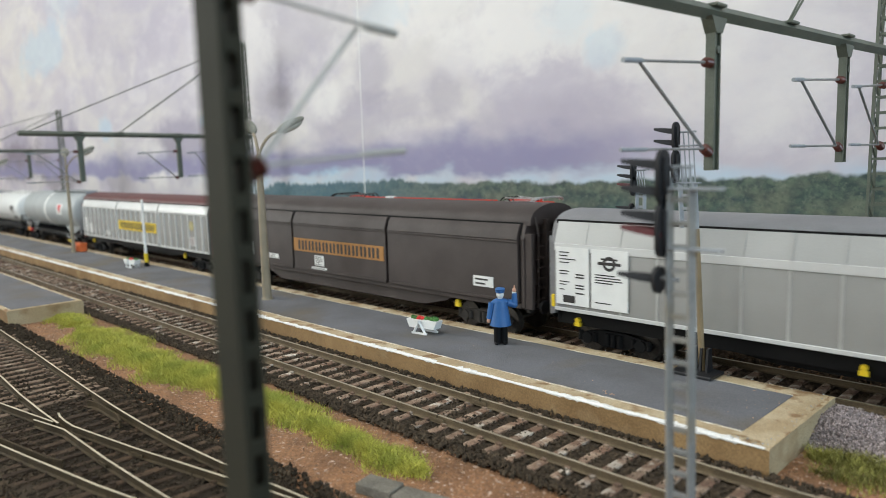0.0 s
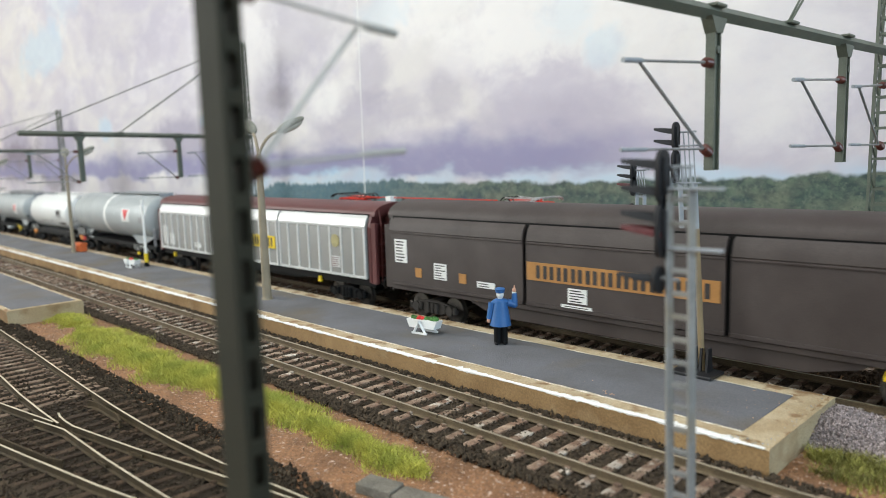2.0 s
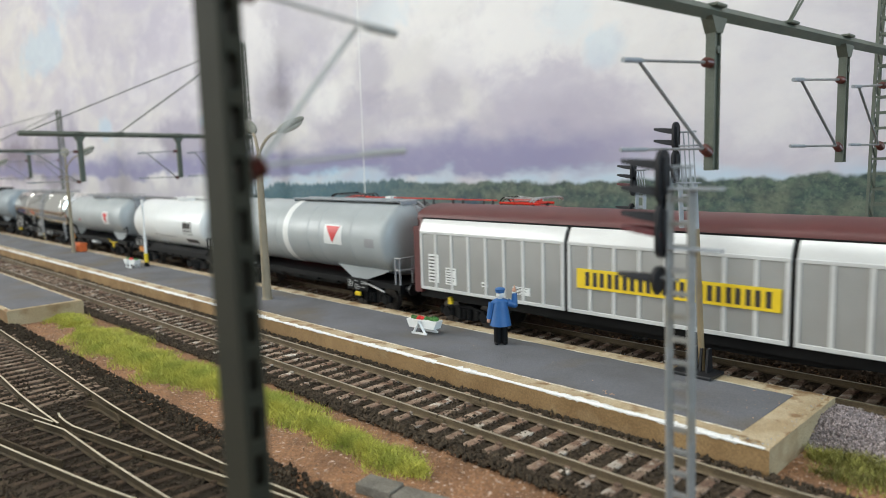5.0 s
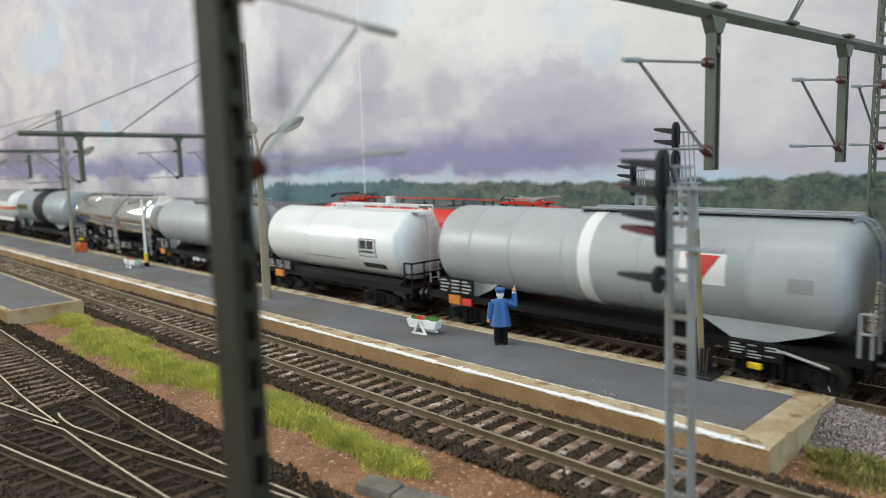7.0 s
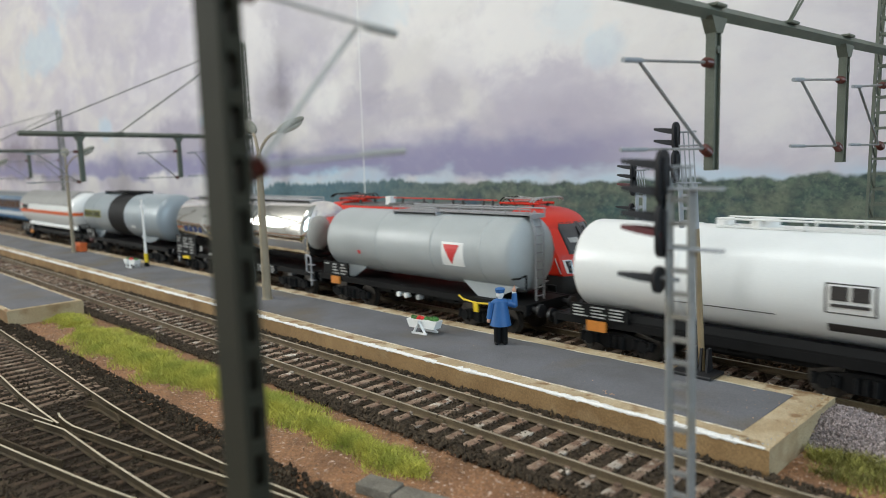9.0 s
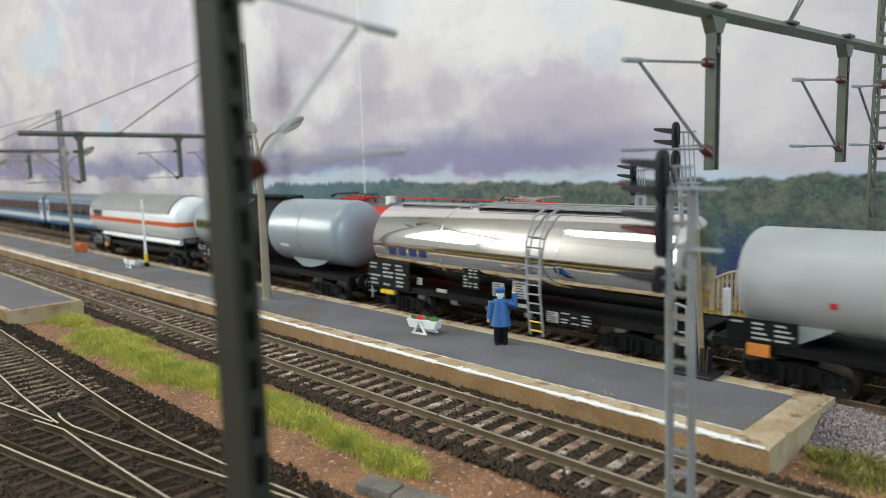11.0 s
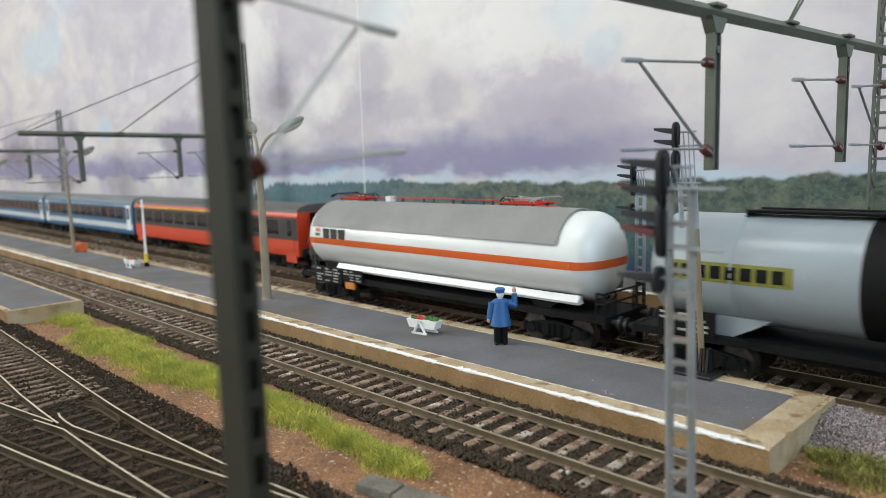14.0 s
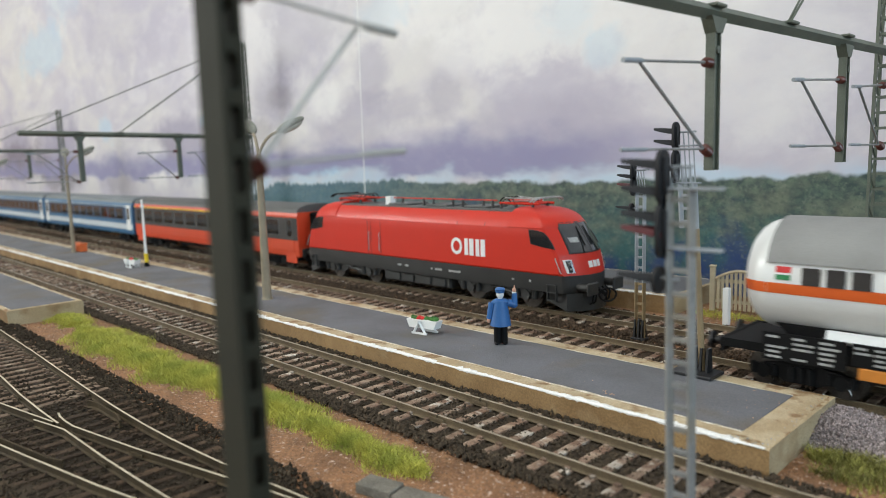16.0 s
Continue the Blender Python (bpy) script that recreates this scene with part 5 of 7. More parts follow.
def sliding_wagon(s_rear, s_front, label, wall, trim, roof, end, frame, doors, ribs, roofcrown=50.0, over=5.0, slope=None, sill=4.4, rib_w=0.62, gap=0.7, tz=44.3, rim=(38.4, 39.5), rib=None, valance=None):
    """A sliding wall van. The body between the side ends; the end walls stand out by `over`."""
    L = s_front - s_rear
    h = L / 2
    t = add_wagon(thing("sliding_wall_wagon", 0, MAIN, 0, label, "freight wagon", "wagons of the freight train"), (s_rear + s_front) / 2)
    running_gear(t, h, h + over - 2.5, 15.0, frame, h - 22, sill)
    # inner body, painted black so the gaps between the doors read as shade
    bm = B(); prism(bm, [(-15.6, 14.6), (15.6, 14.6), (15.6, 39), (13.6, 45), (-13.6, 45), (-15.6, 39)], -h + 0.5, h - 0.5)
    part("body_core", bm, M_BLACK, t, "inner body painted black to shade the door gaps")
    # roof, rounded
    bm = B()
    pts = [(14.2 * math.sin(a), 44.4 + (roofcrown - 44.4) * math.cos(a) ** 0.8) for a in [radians(q) for q in range(-88, 89, 11)]]
    prism(bm, [(-14.2, 43.9), *pts, (14.2, 43.9)], -h - over + 1.5, h + over - 1.5)
    part("roof", bm, roof, t, smooth=True)
    # end walls with posts
    for s in (-1, 1):
        bm = B()
        prism(bm, [(-15.9, 13), (15.9, 13), (15.9, 39), (13.9, 45.2), (9, 48.6), (-9, 48.6), (-13.9, 45.2), (-15.9, 39)], min(s * h, s * (h + 1.6)), max(s * h, s * (h + 1.6)))
        ew = part("end_wall", bm, end, t)
        for y in (-14.6, -5.5, 5.5, 14.6):
            bm = B(); box(bm, min(s * (h + 1.4), s * (h + over)), max(s * (h + 1.4), s * (h + over)), y - 0.9, y + 0.9, 12.5, 46 if abs(y) < 10 else 41, 0.15)
            part("end_post", bm, end, ew)
        for z in (20, 30, 40):
            bm = B(); box(bm, min(s * (h + 1.4), s * (h + 3)), max(s * (h + 1.4), s * (h + 3)), -15, 15, z - 0.6, z + 0.6)
            part("end_beam", bm, end, ew)
        bm = B()
        pipe(bm, [(s * (h + over), -12, 13), (s * (h + over + 0.6), -12, 40), (s * (h + over - 1), -12, 47)], 0.35, 5)
        for z in range(16, 40, 4):
            rod(bm, (s * (h + over + 0.4), -12, z), (s * (h + over + 0.4), -8.5, z), 0.28, n=5)
        part("end_ladder", bm, end, t)
    # side walls on both sides: panels with a folded upper edge
    n = doors
    for q in (-1, 1):
        for k in range(n):
            x0, x1 = -h + L * k / n + gap, -h + L * (k + 1) / n - gap
            bm = B()
            prism(bm, [(q * 15.7, 14.8), (q * 16.8, 14.8), (q * 16.8, 38.2), (q * 16.3, 40.4), (q * 15.5, 42.6), (q * 14.3, tz), (q * 13.0, tz), (q * 15.7, 38)], x0, x1)
            d = part("side_door", bm, wall, t, smooth=True, crease=30)
            bm = B()
            for z0, z1, yy in ((14.6, 15.9, 17.15), (*rim, 17.15)):
                box(bm, x0, x1, min(q * 16.6, q * yy), max(q * 16.6, q * yy), z0, z1, 0.1)
            part("rim", bm, trim, d)
            bm = B(); prism(bm, [(q * 16.78, 38.4), (q * 17.0, 38.7), (q * 16.55, 40.6), (q * 15.75, 42.8), (q * 14.55, tz + 0.1), (q * 14.2, tz), (q * 15.4, 42.5), (q * 16.2, 40.4)], x0 + 0.2, x1 - 0.2)
            part("upper_panel", bm, slope or trim, d, smooth=True, crease=30)
            if ribs:
                step = (x1 - x0) / ribs
                for j in range(ribs + 1):
                    xr = min(max(x0 + step * j, x0 + 0.7), x1 - 0.7)
                    out = 17.2 if rib is None else 16.95
                    bm = B(); prism(bm, [(q * 16.7, 15.9), (q * out, 15.9), (q * out, rim[0]), (q * 16.7, rim[0])], xr - rib_w, xr + rib_w)
                    part("rib", bm, rib or trim, d)
        # black strip that paints the shade line between the doors and the roof
        bm = B(); box(bm, -h, h, min(q * 12.6, q * 14.5), max(q * 12.6, q * 14.5), tz - 0.6, tz + 0.7)
        part("roof_shade_strip", bm, M_BLACK, t, "black strip for the shade line under the roof edge")
        if valance:
            bm = B(); prism(bm, [(-h * 0.66, 14.6), (-h * 0.48, 7.4), (h * 0.52, 7.4), (h * 0.64, 10.6), (h * 0.70, 14.6)], min(q * 13.9, q * 14.7), max(q * 13.9, q * 14.7), "y")
            part("valance", bm, valance, t, "deep lower side sill")
            bm = B(); box(bm, -h, h, min(q * 14.0, q * 16.2), max(q * 14.0, q * 16.2), 12.4, 14.4, 0.2)
            part("lower_rail", bm, valance, t, "long door runner")
    return t, h


NY = -17.15
# brown van
t, h = sliding_wagon(-394.3, -165.4, "dark brown weathered sliding wall van with a faded orange sign", M_BROWN, M_BROWN, M_BROWN, M_BROWN, M_UNDER_BROWN, 3, 0, roofcrown=51.6, sill=3.2, gap=0.85, rim=(37.5, 38.1), valance=M_BROWN)
sg_ = plate(t, -36.8, 36.0, 24.3, 31.0, NY + 0.35, M_ORANGE_SIGN, "sign", "faded orange name board", thick=0.3)
blocks(sg_, -33, 33.5, 25.2, 30.0, NY + 0.05, 11, M_SIGN_DARK, 2)
for x0, x1, z0, z1, n in ((-111, -103.2, 24.8, 35, 5), (-86.4, -79, 19.4, 26.2, 4), (-62, -52.8, 18.6, 21.0, 2), (-18.6, -10.8, 17.8, 23.0, 3), (-21.5, -8.8, 15.9, 17.0, 1), (91, 101.4, 19.2, 23.4, 2)):
    plate(t, x0, x1, z0, z1, NY + 0.35, M_WHITE, "label_plate", "white data plate", n)
for x0 in (-98, -71.8):
    plate(t, x0, x0 + 3.8, 19.2, 23.2, NY + 0.35, M_ORANGE_SIGN, "label_plate", "faded orange plate")
for x in (80,):
    bm = B(); rod(bm, (x, -13.9, 11), (x, -15.3, 11), 1.0, n=10); box(bm, x - 1.3, x + 1.3, -15.3, -14, 8.8, 10.4, 0.1)
    part("brake_handle", bm, M_YELLOW, t, "yellow brake handle")
# silver van with maroon ends
t, h = sliding_wagon(-638.5, -411.2, "silver-grey sliding wall van with maroon roof and ends", M_SILVER, M_SILVER_LIGHT, M_MAROON, M_MAROON, M_BLACK, 3, 8)
sg_ = plate(t, -33, 35, 23.8, 30.6, NY + 0.0, M_YELLOW, "sign", "bright yellow name board", thick=0.35)
blocks(sg_, -30, 33, 24.8, 29.6, NY - 0.33, 11, M_SIGN_DARK, 2)
for x0, x1, z0, z1, n in ((-108, -102, 18, 30, 6), (-98, -92, 18, 25, 4), (-62, -54, 18, 21, 3), (-78, -75, 19, 21, 1)):
    plate(t, x0, x1, z0, z1, NY + 0.3, M_WHITE, "label_plate", "white data plate", n)
plate(t, 85, 93, 18.5, 24, NY + 0.3, M_SILVER_LIGHT, "label_plate", "brown striped data plate", 3, M_MAROON)
bm = B(); rod(bm, (89.5, NY + 0.3, 31.5), (89.5, NY, 31.5), 3.2, n=24)
part("emblem", bm, M_FADED, t, "faded yellow round emblem")
for x in (-98, 72):
    bm = B(); rod(bm, (x, -13.9, 11.4), (x, -15.2, 11.4), 0.95, n=10); box(bm, x - 1.2, x + 1.2, -15.2, -14, 9.2, 10.6, 0.1)
    part("brake_handle", bm, M_YELLOW, t, "yellow brake handle")
# pale grey van at the head
t, h = sliding_wagon(-149.8, 92, "pale grey sliding wall van with white data panels", M_SILVER, M_SILVER_LIGHT, M_GREY_ROOF, M_GREY_ROOF, M_BLACK, 2, 9, slope=M_VAN_SLOPE, sill=5.5, rib_w=0.5, over=2.6, tz=46.2, rim=(36.2, 38.8), rib=M_VAN_RIB)
for q, (x0, x1) in enumerate(((-119.2, -105.5), (-104.6, -90.5))):
    p_ = plate(t, x0, x1, 17.2, 37.6, NY - 0.05, M_WHITE, "data_panel", "white data panel", thick=0.3)
    bm = B()
    r = random.Random(q + 4)
    rows = ((35.6, 0.3), (34.4, 0.25), (33.2, 0.5), (32.0, 0.3), (29.0, 0.3), (28.0, 0.25), (25.2, 0.3), (24.2, 0.2), (22.4, 0.15)) if q == 0 else ((28.8, 0.55), (27.9, 0.7), (27.0, 0.75), (26.1, 0.5), (19.2, 0.45))
    for z, w in rows:
        box(bm, x0 + 1.5, x0 + 1.5 + (x1 - x0) * w, NY - 0.42, NY - 0.3, z, z + 0.38)
        if q == 0 and z < 30:
            box(bm, x0 + 8.2, x0 + 11.8, NY - 0.42, NY - 0.3, z - 1, z - 0.5)
    if q == 0:
        box(bm, x0 + 3, x0 + 8, NY - 0.42, NY - 0.3, 18, 20.6)
    part("marking", bm, M_SIGN_DARK, p_)
    if q:
        bm = B()
        for a in range(24):
            t0, t1 = a * math.tau / 24, (a + 1) * math.tau / 24
            c = ((x0 + x1) / 2, 33)
            vs = [bm.verts.new((c[0] + rr * math.cos(tt), NY - 0.4, c[1] + rr * math.sin(tt))) for rr, tt in ((1.5, t0), (2.5, t0), (2.5, t1), (1.5, t1))]
            bm.faces.new(vs)
        box(bm, c[0] - 4.4, c[0] + 4.4, NY - 0.45, NY - 0.32, 32.5, 33.5)
        box(bm, c[0] - 3.2, c[0] + 3.2, NY - 0.45, NY - 0.32, 34.2, 34.8)
        part("emblem", bm, M_SIGN_DARK, p_, "round dark emblem with bars")
for x in (-112, -22, 60):
    bm = B(); rod(bm, (x, -13.9, 11.4), (x, -15.2, 11.4), 0.95, n=10); box(bm, x - 1.2, x + 1.2, -15.2, -14, 9.2, 10.6, 0.1)
    part("brake_handle", bm, M_YELLOW, t, "yellow brake handle")
for k in range(1, 18):
    xr = -h + k * 2 * h / 18
    bm = B(); prism(bm, [(-16.9, 38.7), (-17.15, 38.8), (-16.7, 40.7), (-15.9, 43.0), (-14.75, 46.1), (-14.4, 46.0), (-15.5, 42.9), (-16.4, 40.6)], xr - 0.4, xr + 0.4)
    part("slope_rib", bm, M_VAN_SLOPE, t)
for s in (-1, 1):
    bm = B(); box(bm, -h - 1.0, -h + 0.6, s * 16.3 - 0.6, s * 16.3 + 0.6, 15.5, 20, 0.2)
    part("corner_bracket", bm, M_YELLOW, t, "yellow corner bracket")


def dome(x0, x1, r, bulge, n=7):
    """Profile of a barrel with dished ends from x0 to x1, ends bulging by `bulge`."""
    left = [(x0 + bulge * (1 - math.sin(a)), r * math.cos(a) ** 0.62) for a in [math.pi / 2 * k / n for k in range(n, -1, -1)]]
    right = [(x1 - bulge * (1 - math.sin(a)), r * math.cos(a) ** 0.62) for a in [math.pi / 2 * k / n for k in range(0, n + 1)]]
    left = [(x, 0.0 if k == 0 else rr) for k, (x, rr) in enumerate(left)]
    right = [(x, 0.0 if k == len(right) - 1 else rr) for k, (x, rr) in enumerate(right)]
    return left + right


def tank_wagon(s_rear, s_front, r, cz, paint, label, bulge=5.0, rings=(), bands=(), zt=13.2, over=5.0, front_over=None, frame_mat=None):
    L = s_front - s_rear
    h = L / 2
    t = add_wagon(thing("tank_wagon", 0, MAIN, 0, label, "tank wagon", "wagons of the freight train"), (s_rear + s_front) / 2)
    running_gear(t, h, h + over, zt, frame_mat, h - 18)
    bm = B(); lathe_x(bm, dome(-h, h, r, bulge), 48, 0, cz)
    tank = part("tank", bm, paint, t, smooth=True)
    for x, w in rings:
        bm = B(); lathe_x(bm, [(x - w, r), (x - w * 0.5, r + 0.24), (x + w * 0.5, r + 0.24), (x + w, r)], 48, 0, cz)
        part("weld_ring", bm, paint, tank, smooth=True)
    for x0, x1, m, nm in bands:
        bm = B(); lathe_x(bm, [(x0, r), (x0, r + 0.12), (x1, r + 0.12), (x1, r)], 48, 0, cz)
        part("band", bm, m, tank, nm, smooth=True)
    return t, tank, h


def cradle(t, x0, x1, r, cz, material, z=14.0, q=1):
    """A tapered saddle plate between the tank and the frame, on both sides."""
    for s in (-1, 1):
        bm = B()
        y = s * r * 0.66
        prism(bm, [(x0, cz - r * 0.80), (x1, cz - r * 0.80), (x1 - (x1 - x0) * 0.12, cz - r * 0.80 - 2.0), (x1 - (x1 - x0) * 0.45, z), (x0 + (x1 - x0) * 0.3, z), (x0 + (x1 - x0) * 0.08, cz - r * 0.80 - 1.2)], min(y, y - s * 1.2), max(y, y - s * 1.2), "y")
        part("saddle", bm, material, t)


def walkway(t, x0, x1, z, material, rail_h=3.5, w=4.0):
    bm = B()
    box(bm, x0, x1, -w, w, z, z + 0.5)
    for x in (x0, x1):
        box(bm, x - 0.3, x + 0.3, -w, w, z - 1.2, z)
    part("walkway", bm, material, t, "roof walkway")
    bm = B()
    for s in (-1, 1):
        if rail_h:
            rod(bm, (x0, s * w, z + rail_h), (x1, s * w, z + rail_h), 0.35, n=6)
            n = max(2, int((x1 - x0) / 11))
            for k in range(n + 1):
                x = x0 + (x1 - x0) * k / n
                rod(bm, (x, s * w, z), (x, s * w, z + rail_h), 0.3, n=5)
        else:
            rod(bm, (x0, s * w, z + 0.7), (x1, s * w, z + 0.7), 0.4, n=6)
    part("guard_rail", bm, material, t, "thin guard rail")


def end_ladder(t, x, z0, z1, top_x, material, y=-6.0, w=5.0, curve=True):
    bm = B()
    for yy in (y - w / 2, y + w / 2):
        pipe(bm, [(x, yy, z0), (x, yy, z1 - 8), (x + (top_x - x) * 0.5, yy, z1 - 2), (top_x, yy, z1)], 0.42, 6)
    z = z0 + 2
    while z < z1 - 2:
        k = max(0, (z - z1 + 8) / 8) * 0.6
        rod(bm, (x + (top_x - x) * k, y - w / 2, z), (x + (top_x - x) * k, y + w / 2, z), 0.32, n=5)
        z += 3.4
    part("ladder", bm, material, t)


def end_railing(t, x0, x1, zt, material, hgt=10):
    bars = [((x, y, zt), (x, y, zt + hgt)) for x in (x0, x1) for y in (-13.5, 13.5)] + [((x1, y, zt), (x1, y, zt + hgt)) for y in (-6, 6)]
    for z in (zt + hgt, zt + hgt * 0.55):
        bars += [((x0, y, z), (x1, y, z)) for y in (-13.5, 13.5)] + [((x1, -13.5, z), (x1, 13.5, z))]
    for p, q in bars:
        bm = B(); rod(bm, p, q, 0.42, n=6)
        part("railing_bar", bm, material, t)


def data_board(t, x0, x1, z0, z1, orange=True, n=4):
    """A black lettered board on the frame with white lines and an orange plate."""
    p_ = plate(t, x0, x1, z0, z1, -14.2, M_BLACK, "data_board", "black data board with white lines", thick=0.8)
    r = random.Random(int(x0))
    bm = B()
    hgt = (z1 - z0) / (2 * n + 1)
    for k in range(n):
        for c in range(3):
            a = x0 + (x1 - x0) * (0.05 + c * 0.32)
            if r.random() < 0.85:
                box(bm, a, a + (x1 - x0) * r.uniform(0.14, 0.27), -15.12, -14.98, z0 + hgt * (2 * k + 1), z0 + hgt * (2 * k + 1.9))
    part("marking", bm, M_DUSTY_WHITE, p_)
    if orange:
        bm = B(); box(bm, x0 + (x1 - x0) * 0.3, x0 + (x1 - x0) * 0.62, -15.3, -14.2, z0 - (4.2 if orange is True else 2.9), z0 - (0.6 if orange is True else 1.1))
        part("warning_plate", bm, M_HAZARD if orange is True else orange, t, "orange hazard plate")


def wrap(parent, x0, x1, a0, a1, r, cz, material, name, label="", n=6, lift=0.12):
    """A patch that follows the barrel between two angles; 180 degrees faces the platform."""
    bm = B(); lathe_x(bm, [(x0, r + 0.01), (x0, r + lift), (x1, r + lift), (x1, r + 0.01)], n, 0, cz, a0, a1)
    return part(name, bm, material, parent, label)


def wrap_triangle(parent, xc, w, a0, a1, r, cz, material, lift=0.24):
    bm = B()
    n = 5
    rows = []
    for k in range(n + 1):
        f = k / n
        a = radians(a0 + (a1 - a0) * f)
        hw = max(w * (1 - f), 0.02)
        rows.append([bm.verts.new((xc + s * hw, (r + lift) * math.cos(a), cz + (r + lift) * math.sin(a))) for s in (-1, 1)])
    for p, q in zip(rows, rows[1:]):
        bm.faces.new((p[0], p[1], q[1], q[0]))
    ob = part("triangle", bm, material, parent, "red downward triangle")
    return ob


# grey tank with white stripe
t, tank, h = tank_wagon(-818.3, -660, 17.0, 32.6, M_TANK_GREY, "long grey tank wagon with a white stripe and red triangle", 5.5,
                        rings=((-58, 0.7), (-38, 0.7), (-14, 0.7), (16, 0.7), (26, 0.7), (52, 0.7)), bands=((-6.5, -1.5, M_WHITE, "white stripe"),), zt=13.5)
walkway(t, -12, 76, 50.0, M_SIG_GREY, 0.0, 5)
cradle(t, -74, -48, 17, 32.6, M_TANK_GREY, 13); cradle(t, 34, 74, 17, 32.6, M_TANK_GREY, 13)
wrap(tank, 31, 45.5, 158, 190, 17, 32.6, M_WHITE, "hazard_sign", "white sign with a red triangle")
wrap_triangle(tank, 38.2, 5.6, 160, 187, 17, 32.6, M_RED_MARK)
data_board(t, -77, -58, 14.0, 20.5)
data_board(t, 46, 62, 8.5, 13.4, False, 5)
wrap(tank, 63, 70, 176, 190, 17, 32.6, M_GREY_PART, "marking", "grey lined mark", 3, 0.06)
bm = B(); box(bm, 52, 56, -15.4, -14.2, 5.6, 7.6, 0.3)
part("brake_handle", bm, M_YELLOW, t, "yellow brake handle")
bm = B(); rod(bm, (60, -14.8, 12.4), (74, -14.8, 9.4), 0.45, n=6)
part("pipe", bm, M_DUSTY_WHITE, t, "pale pipe", smooth=True)
bm = B(); rod(bm, (-48, -14.7, 13.6), (-40, -14.7, 13.6), 0.5, n=6)
part("pipe", bm, M_DUSTY_WHITE, t, "pale pipe", smooth=True)
bm = B(); box(bm, -64, -59, -15.3, -14.4, 9.6, 12.6, 0.15)
part("tail_plate", bm, M_RED_MARK, t, "red plate")
end_ladder(t, h + 2.5, 14, 50, h - 5, M_GREY_PART, 5)
end_railing(t, h + 1.5, h + 4.5, 13.5, M_GREY_PART, 12)

# white tank
t, tank, h = tank_wagon(-953.5, -841, 16.1, 30.2, M_TANK_WHITE, "short glossy white tank wagon with black data panel", 4.5, rings=((-15, 0.6),), zt=12.8, over=6.5)
bm = B()
for s in (-1, 1):
    prism(bm, [(s * 11.6, 12.6), (s * 13.9, 12.6), (s * 13.9, 13.6), (s * 11.6, 15.6)], -h + 2, h - 2)
part("saddle_beam", bm, M_BLACK, t, "long black saddle beam")
walkway(t, -7, 58, 45.8, M_WHITE, 2.7, 4.5)
for x, rr in ((-6, 2.6), (6, 4.2)):
    bm = B(); rod(bm, (x, 0, 44.5), (x, 0, 48.4), rr, n=20)
    part("dome_cover", bm, M_WHITE, t, smooth=True)
pn = wrap(tank, 28.0, 40.6, 168, 198, 16.1, 30.2, M_SIGN_DARK, "name_panel", "white panel with dark frame and block mark", 8)
wrap(pn, 28.6, 40.0, 169.4, 196.6, 16.1, 30.2, M_WHITE, "panel_field", "white field", 8, 0.2)
bm = B()
for k in range(2):
    a = 29.6 + k * 5.2
    box(bm, a, a + 4.1, -16.65, -16.0, 29.0, 32.8)
box(bm, 29.6, 39.0, -16.5, -15.8, 27.2, 28.0)
part("lettering_bar", bm, M_SIGN_DARK, pn)
wrap(tank, 28.4, 44.6, 210, 221, 16.1, 30.2, M_SIGN_DARK, "data_panel", "black data panel", 4)
wrap(tank, -19.4, 14.7, 207, 208.2, 16.1, 30.2, M_SIGN_DARK, "thin_line", "thin black line", 2)
data_board(t, -55, -32, 12.8, 17.8)
end_railing(t, h + 1.0, h + 6.0, 12.8, M_BLACK, 11)
end_ladder(t, h + 1.2, 13, 47, h - 4, M_WHITE, 5)

# small grey tank with triangle
t, tank, h = tank_wagon(-1102, -978, 15.1, 31.2, M_TANK_GREY, "grey tank wagon with a red triangle sign and roof walkway", 5.0, rings=((-21, 0.7), (15.8, 0.7), (44, 0.7)), zt=13.5)
walkway(t, -14, 62, 46.6, M_GREY_PART, 2.4, 4.6); walkway(t, -16, 12, 46.2, M_GREY_PART, 2.2, 7.0)
cradle(t, -58, -34, 15.1, 31.2, M_TANK_GREY, 13); cradle(t, 30, 60, 15.1, 31.2, M_TANK_GREY, 13)
wrap(tank, 23.0, 35.5, 164, 202, 15.1, 31.2, M_WHITE, "hazard_sign", "white sign with a red triangle")
wrap_triangle(tank, 28.6, 4.6, 168, 199, 15.1, 31.2, M_RED_MARK)
data_board(t, -62, -42, 14.0, 20.5)
end_ladder(t, h + 1.6, 13, 48.0, h - 3, M_GREY_PART, -1)
bm = B(); lathe_x(bm, [(-34.2, 15.15), (-34.2, 15.35), (-32.4, 15.35), (-32.4, 15.15)], 2, 0, 31.2, 193, 200)
part("dot_mark", bm, M_RED_MARK, tank, "small red mark")
for x in (-6, -1, 7):
    bm = B(); rod(bm, (x, -14.8, 9.6), (x, -12, 9.6), 1.2, n=12); rod(bm, (x, -13, 9.6), (x, -11, 13), 0.7, n=8)
    part("drain_valve", bm, M_WHITE if x < 0 else M_DUSTY_WHITE, t, "white drain valve cap", smooth=True)
bm = B(); pipe(bm, [(32, -14.4, 13.5), (35, -14.8, 12.2), (42, -14.8, 11.6), (49, -14.6, 12.0)], 0.4, 6); box(bm, 40.5, 43.0, -15.2, -14.4, 7.8, 11.4, 0.2)
part("brake_handle", bm, M_YELLOW, t, "yellow bent brake handle")
bm = B(); pipe(bm, [(h - 3, -12.5, 22.5), (h + 1, -13, 23.2), (h + 3.5, -12, 24.6), (h + 3.5, -12, 18.5), (h, -12, 18.0)], 0.4, 6)
part("vent_pipe", bm, M_BLACK, t, "bent black vent pipe", smooth=True)

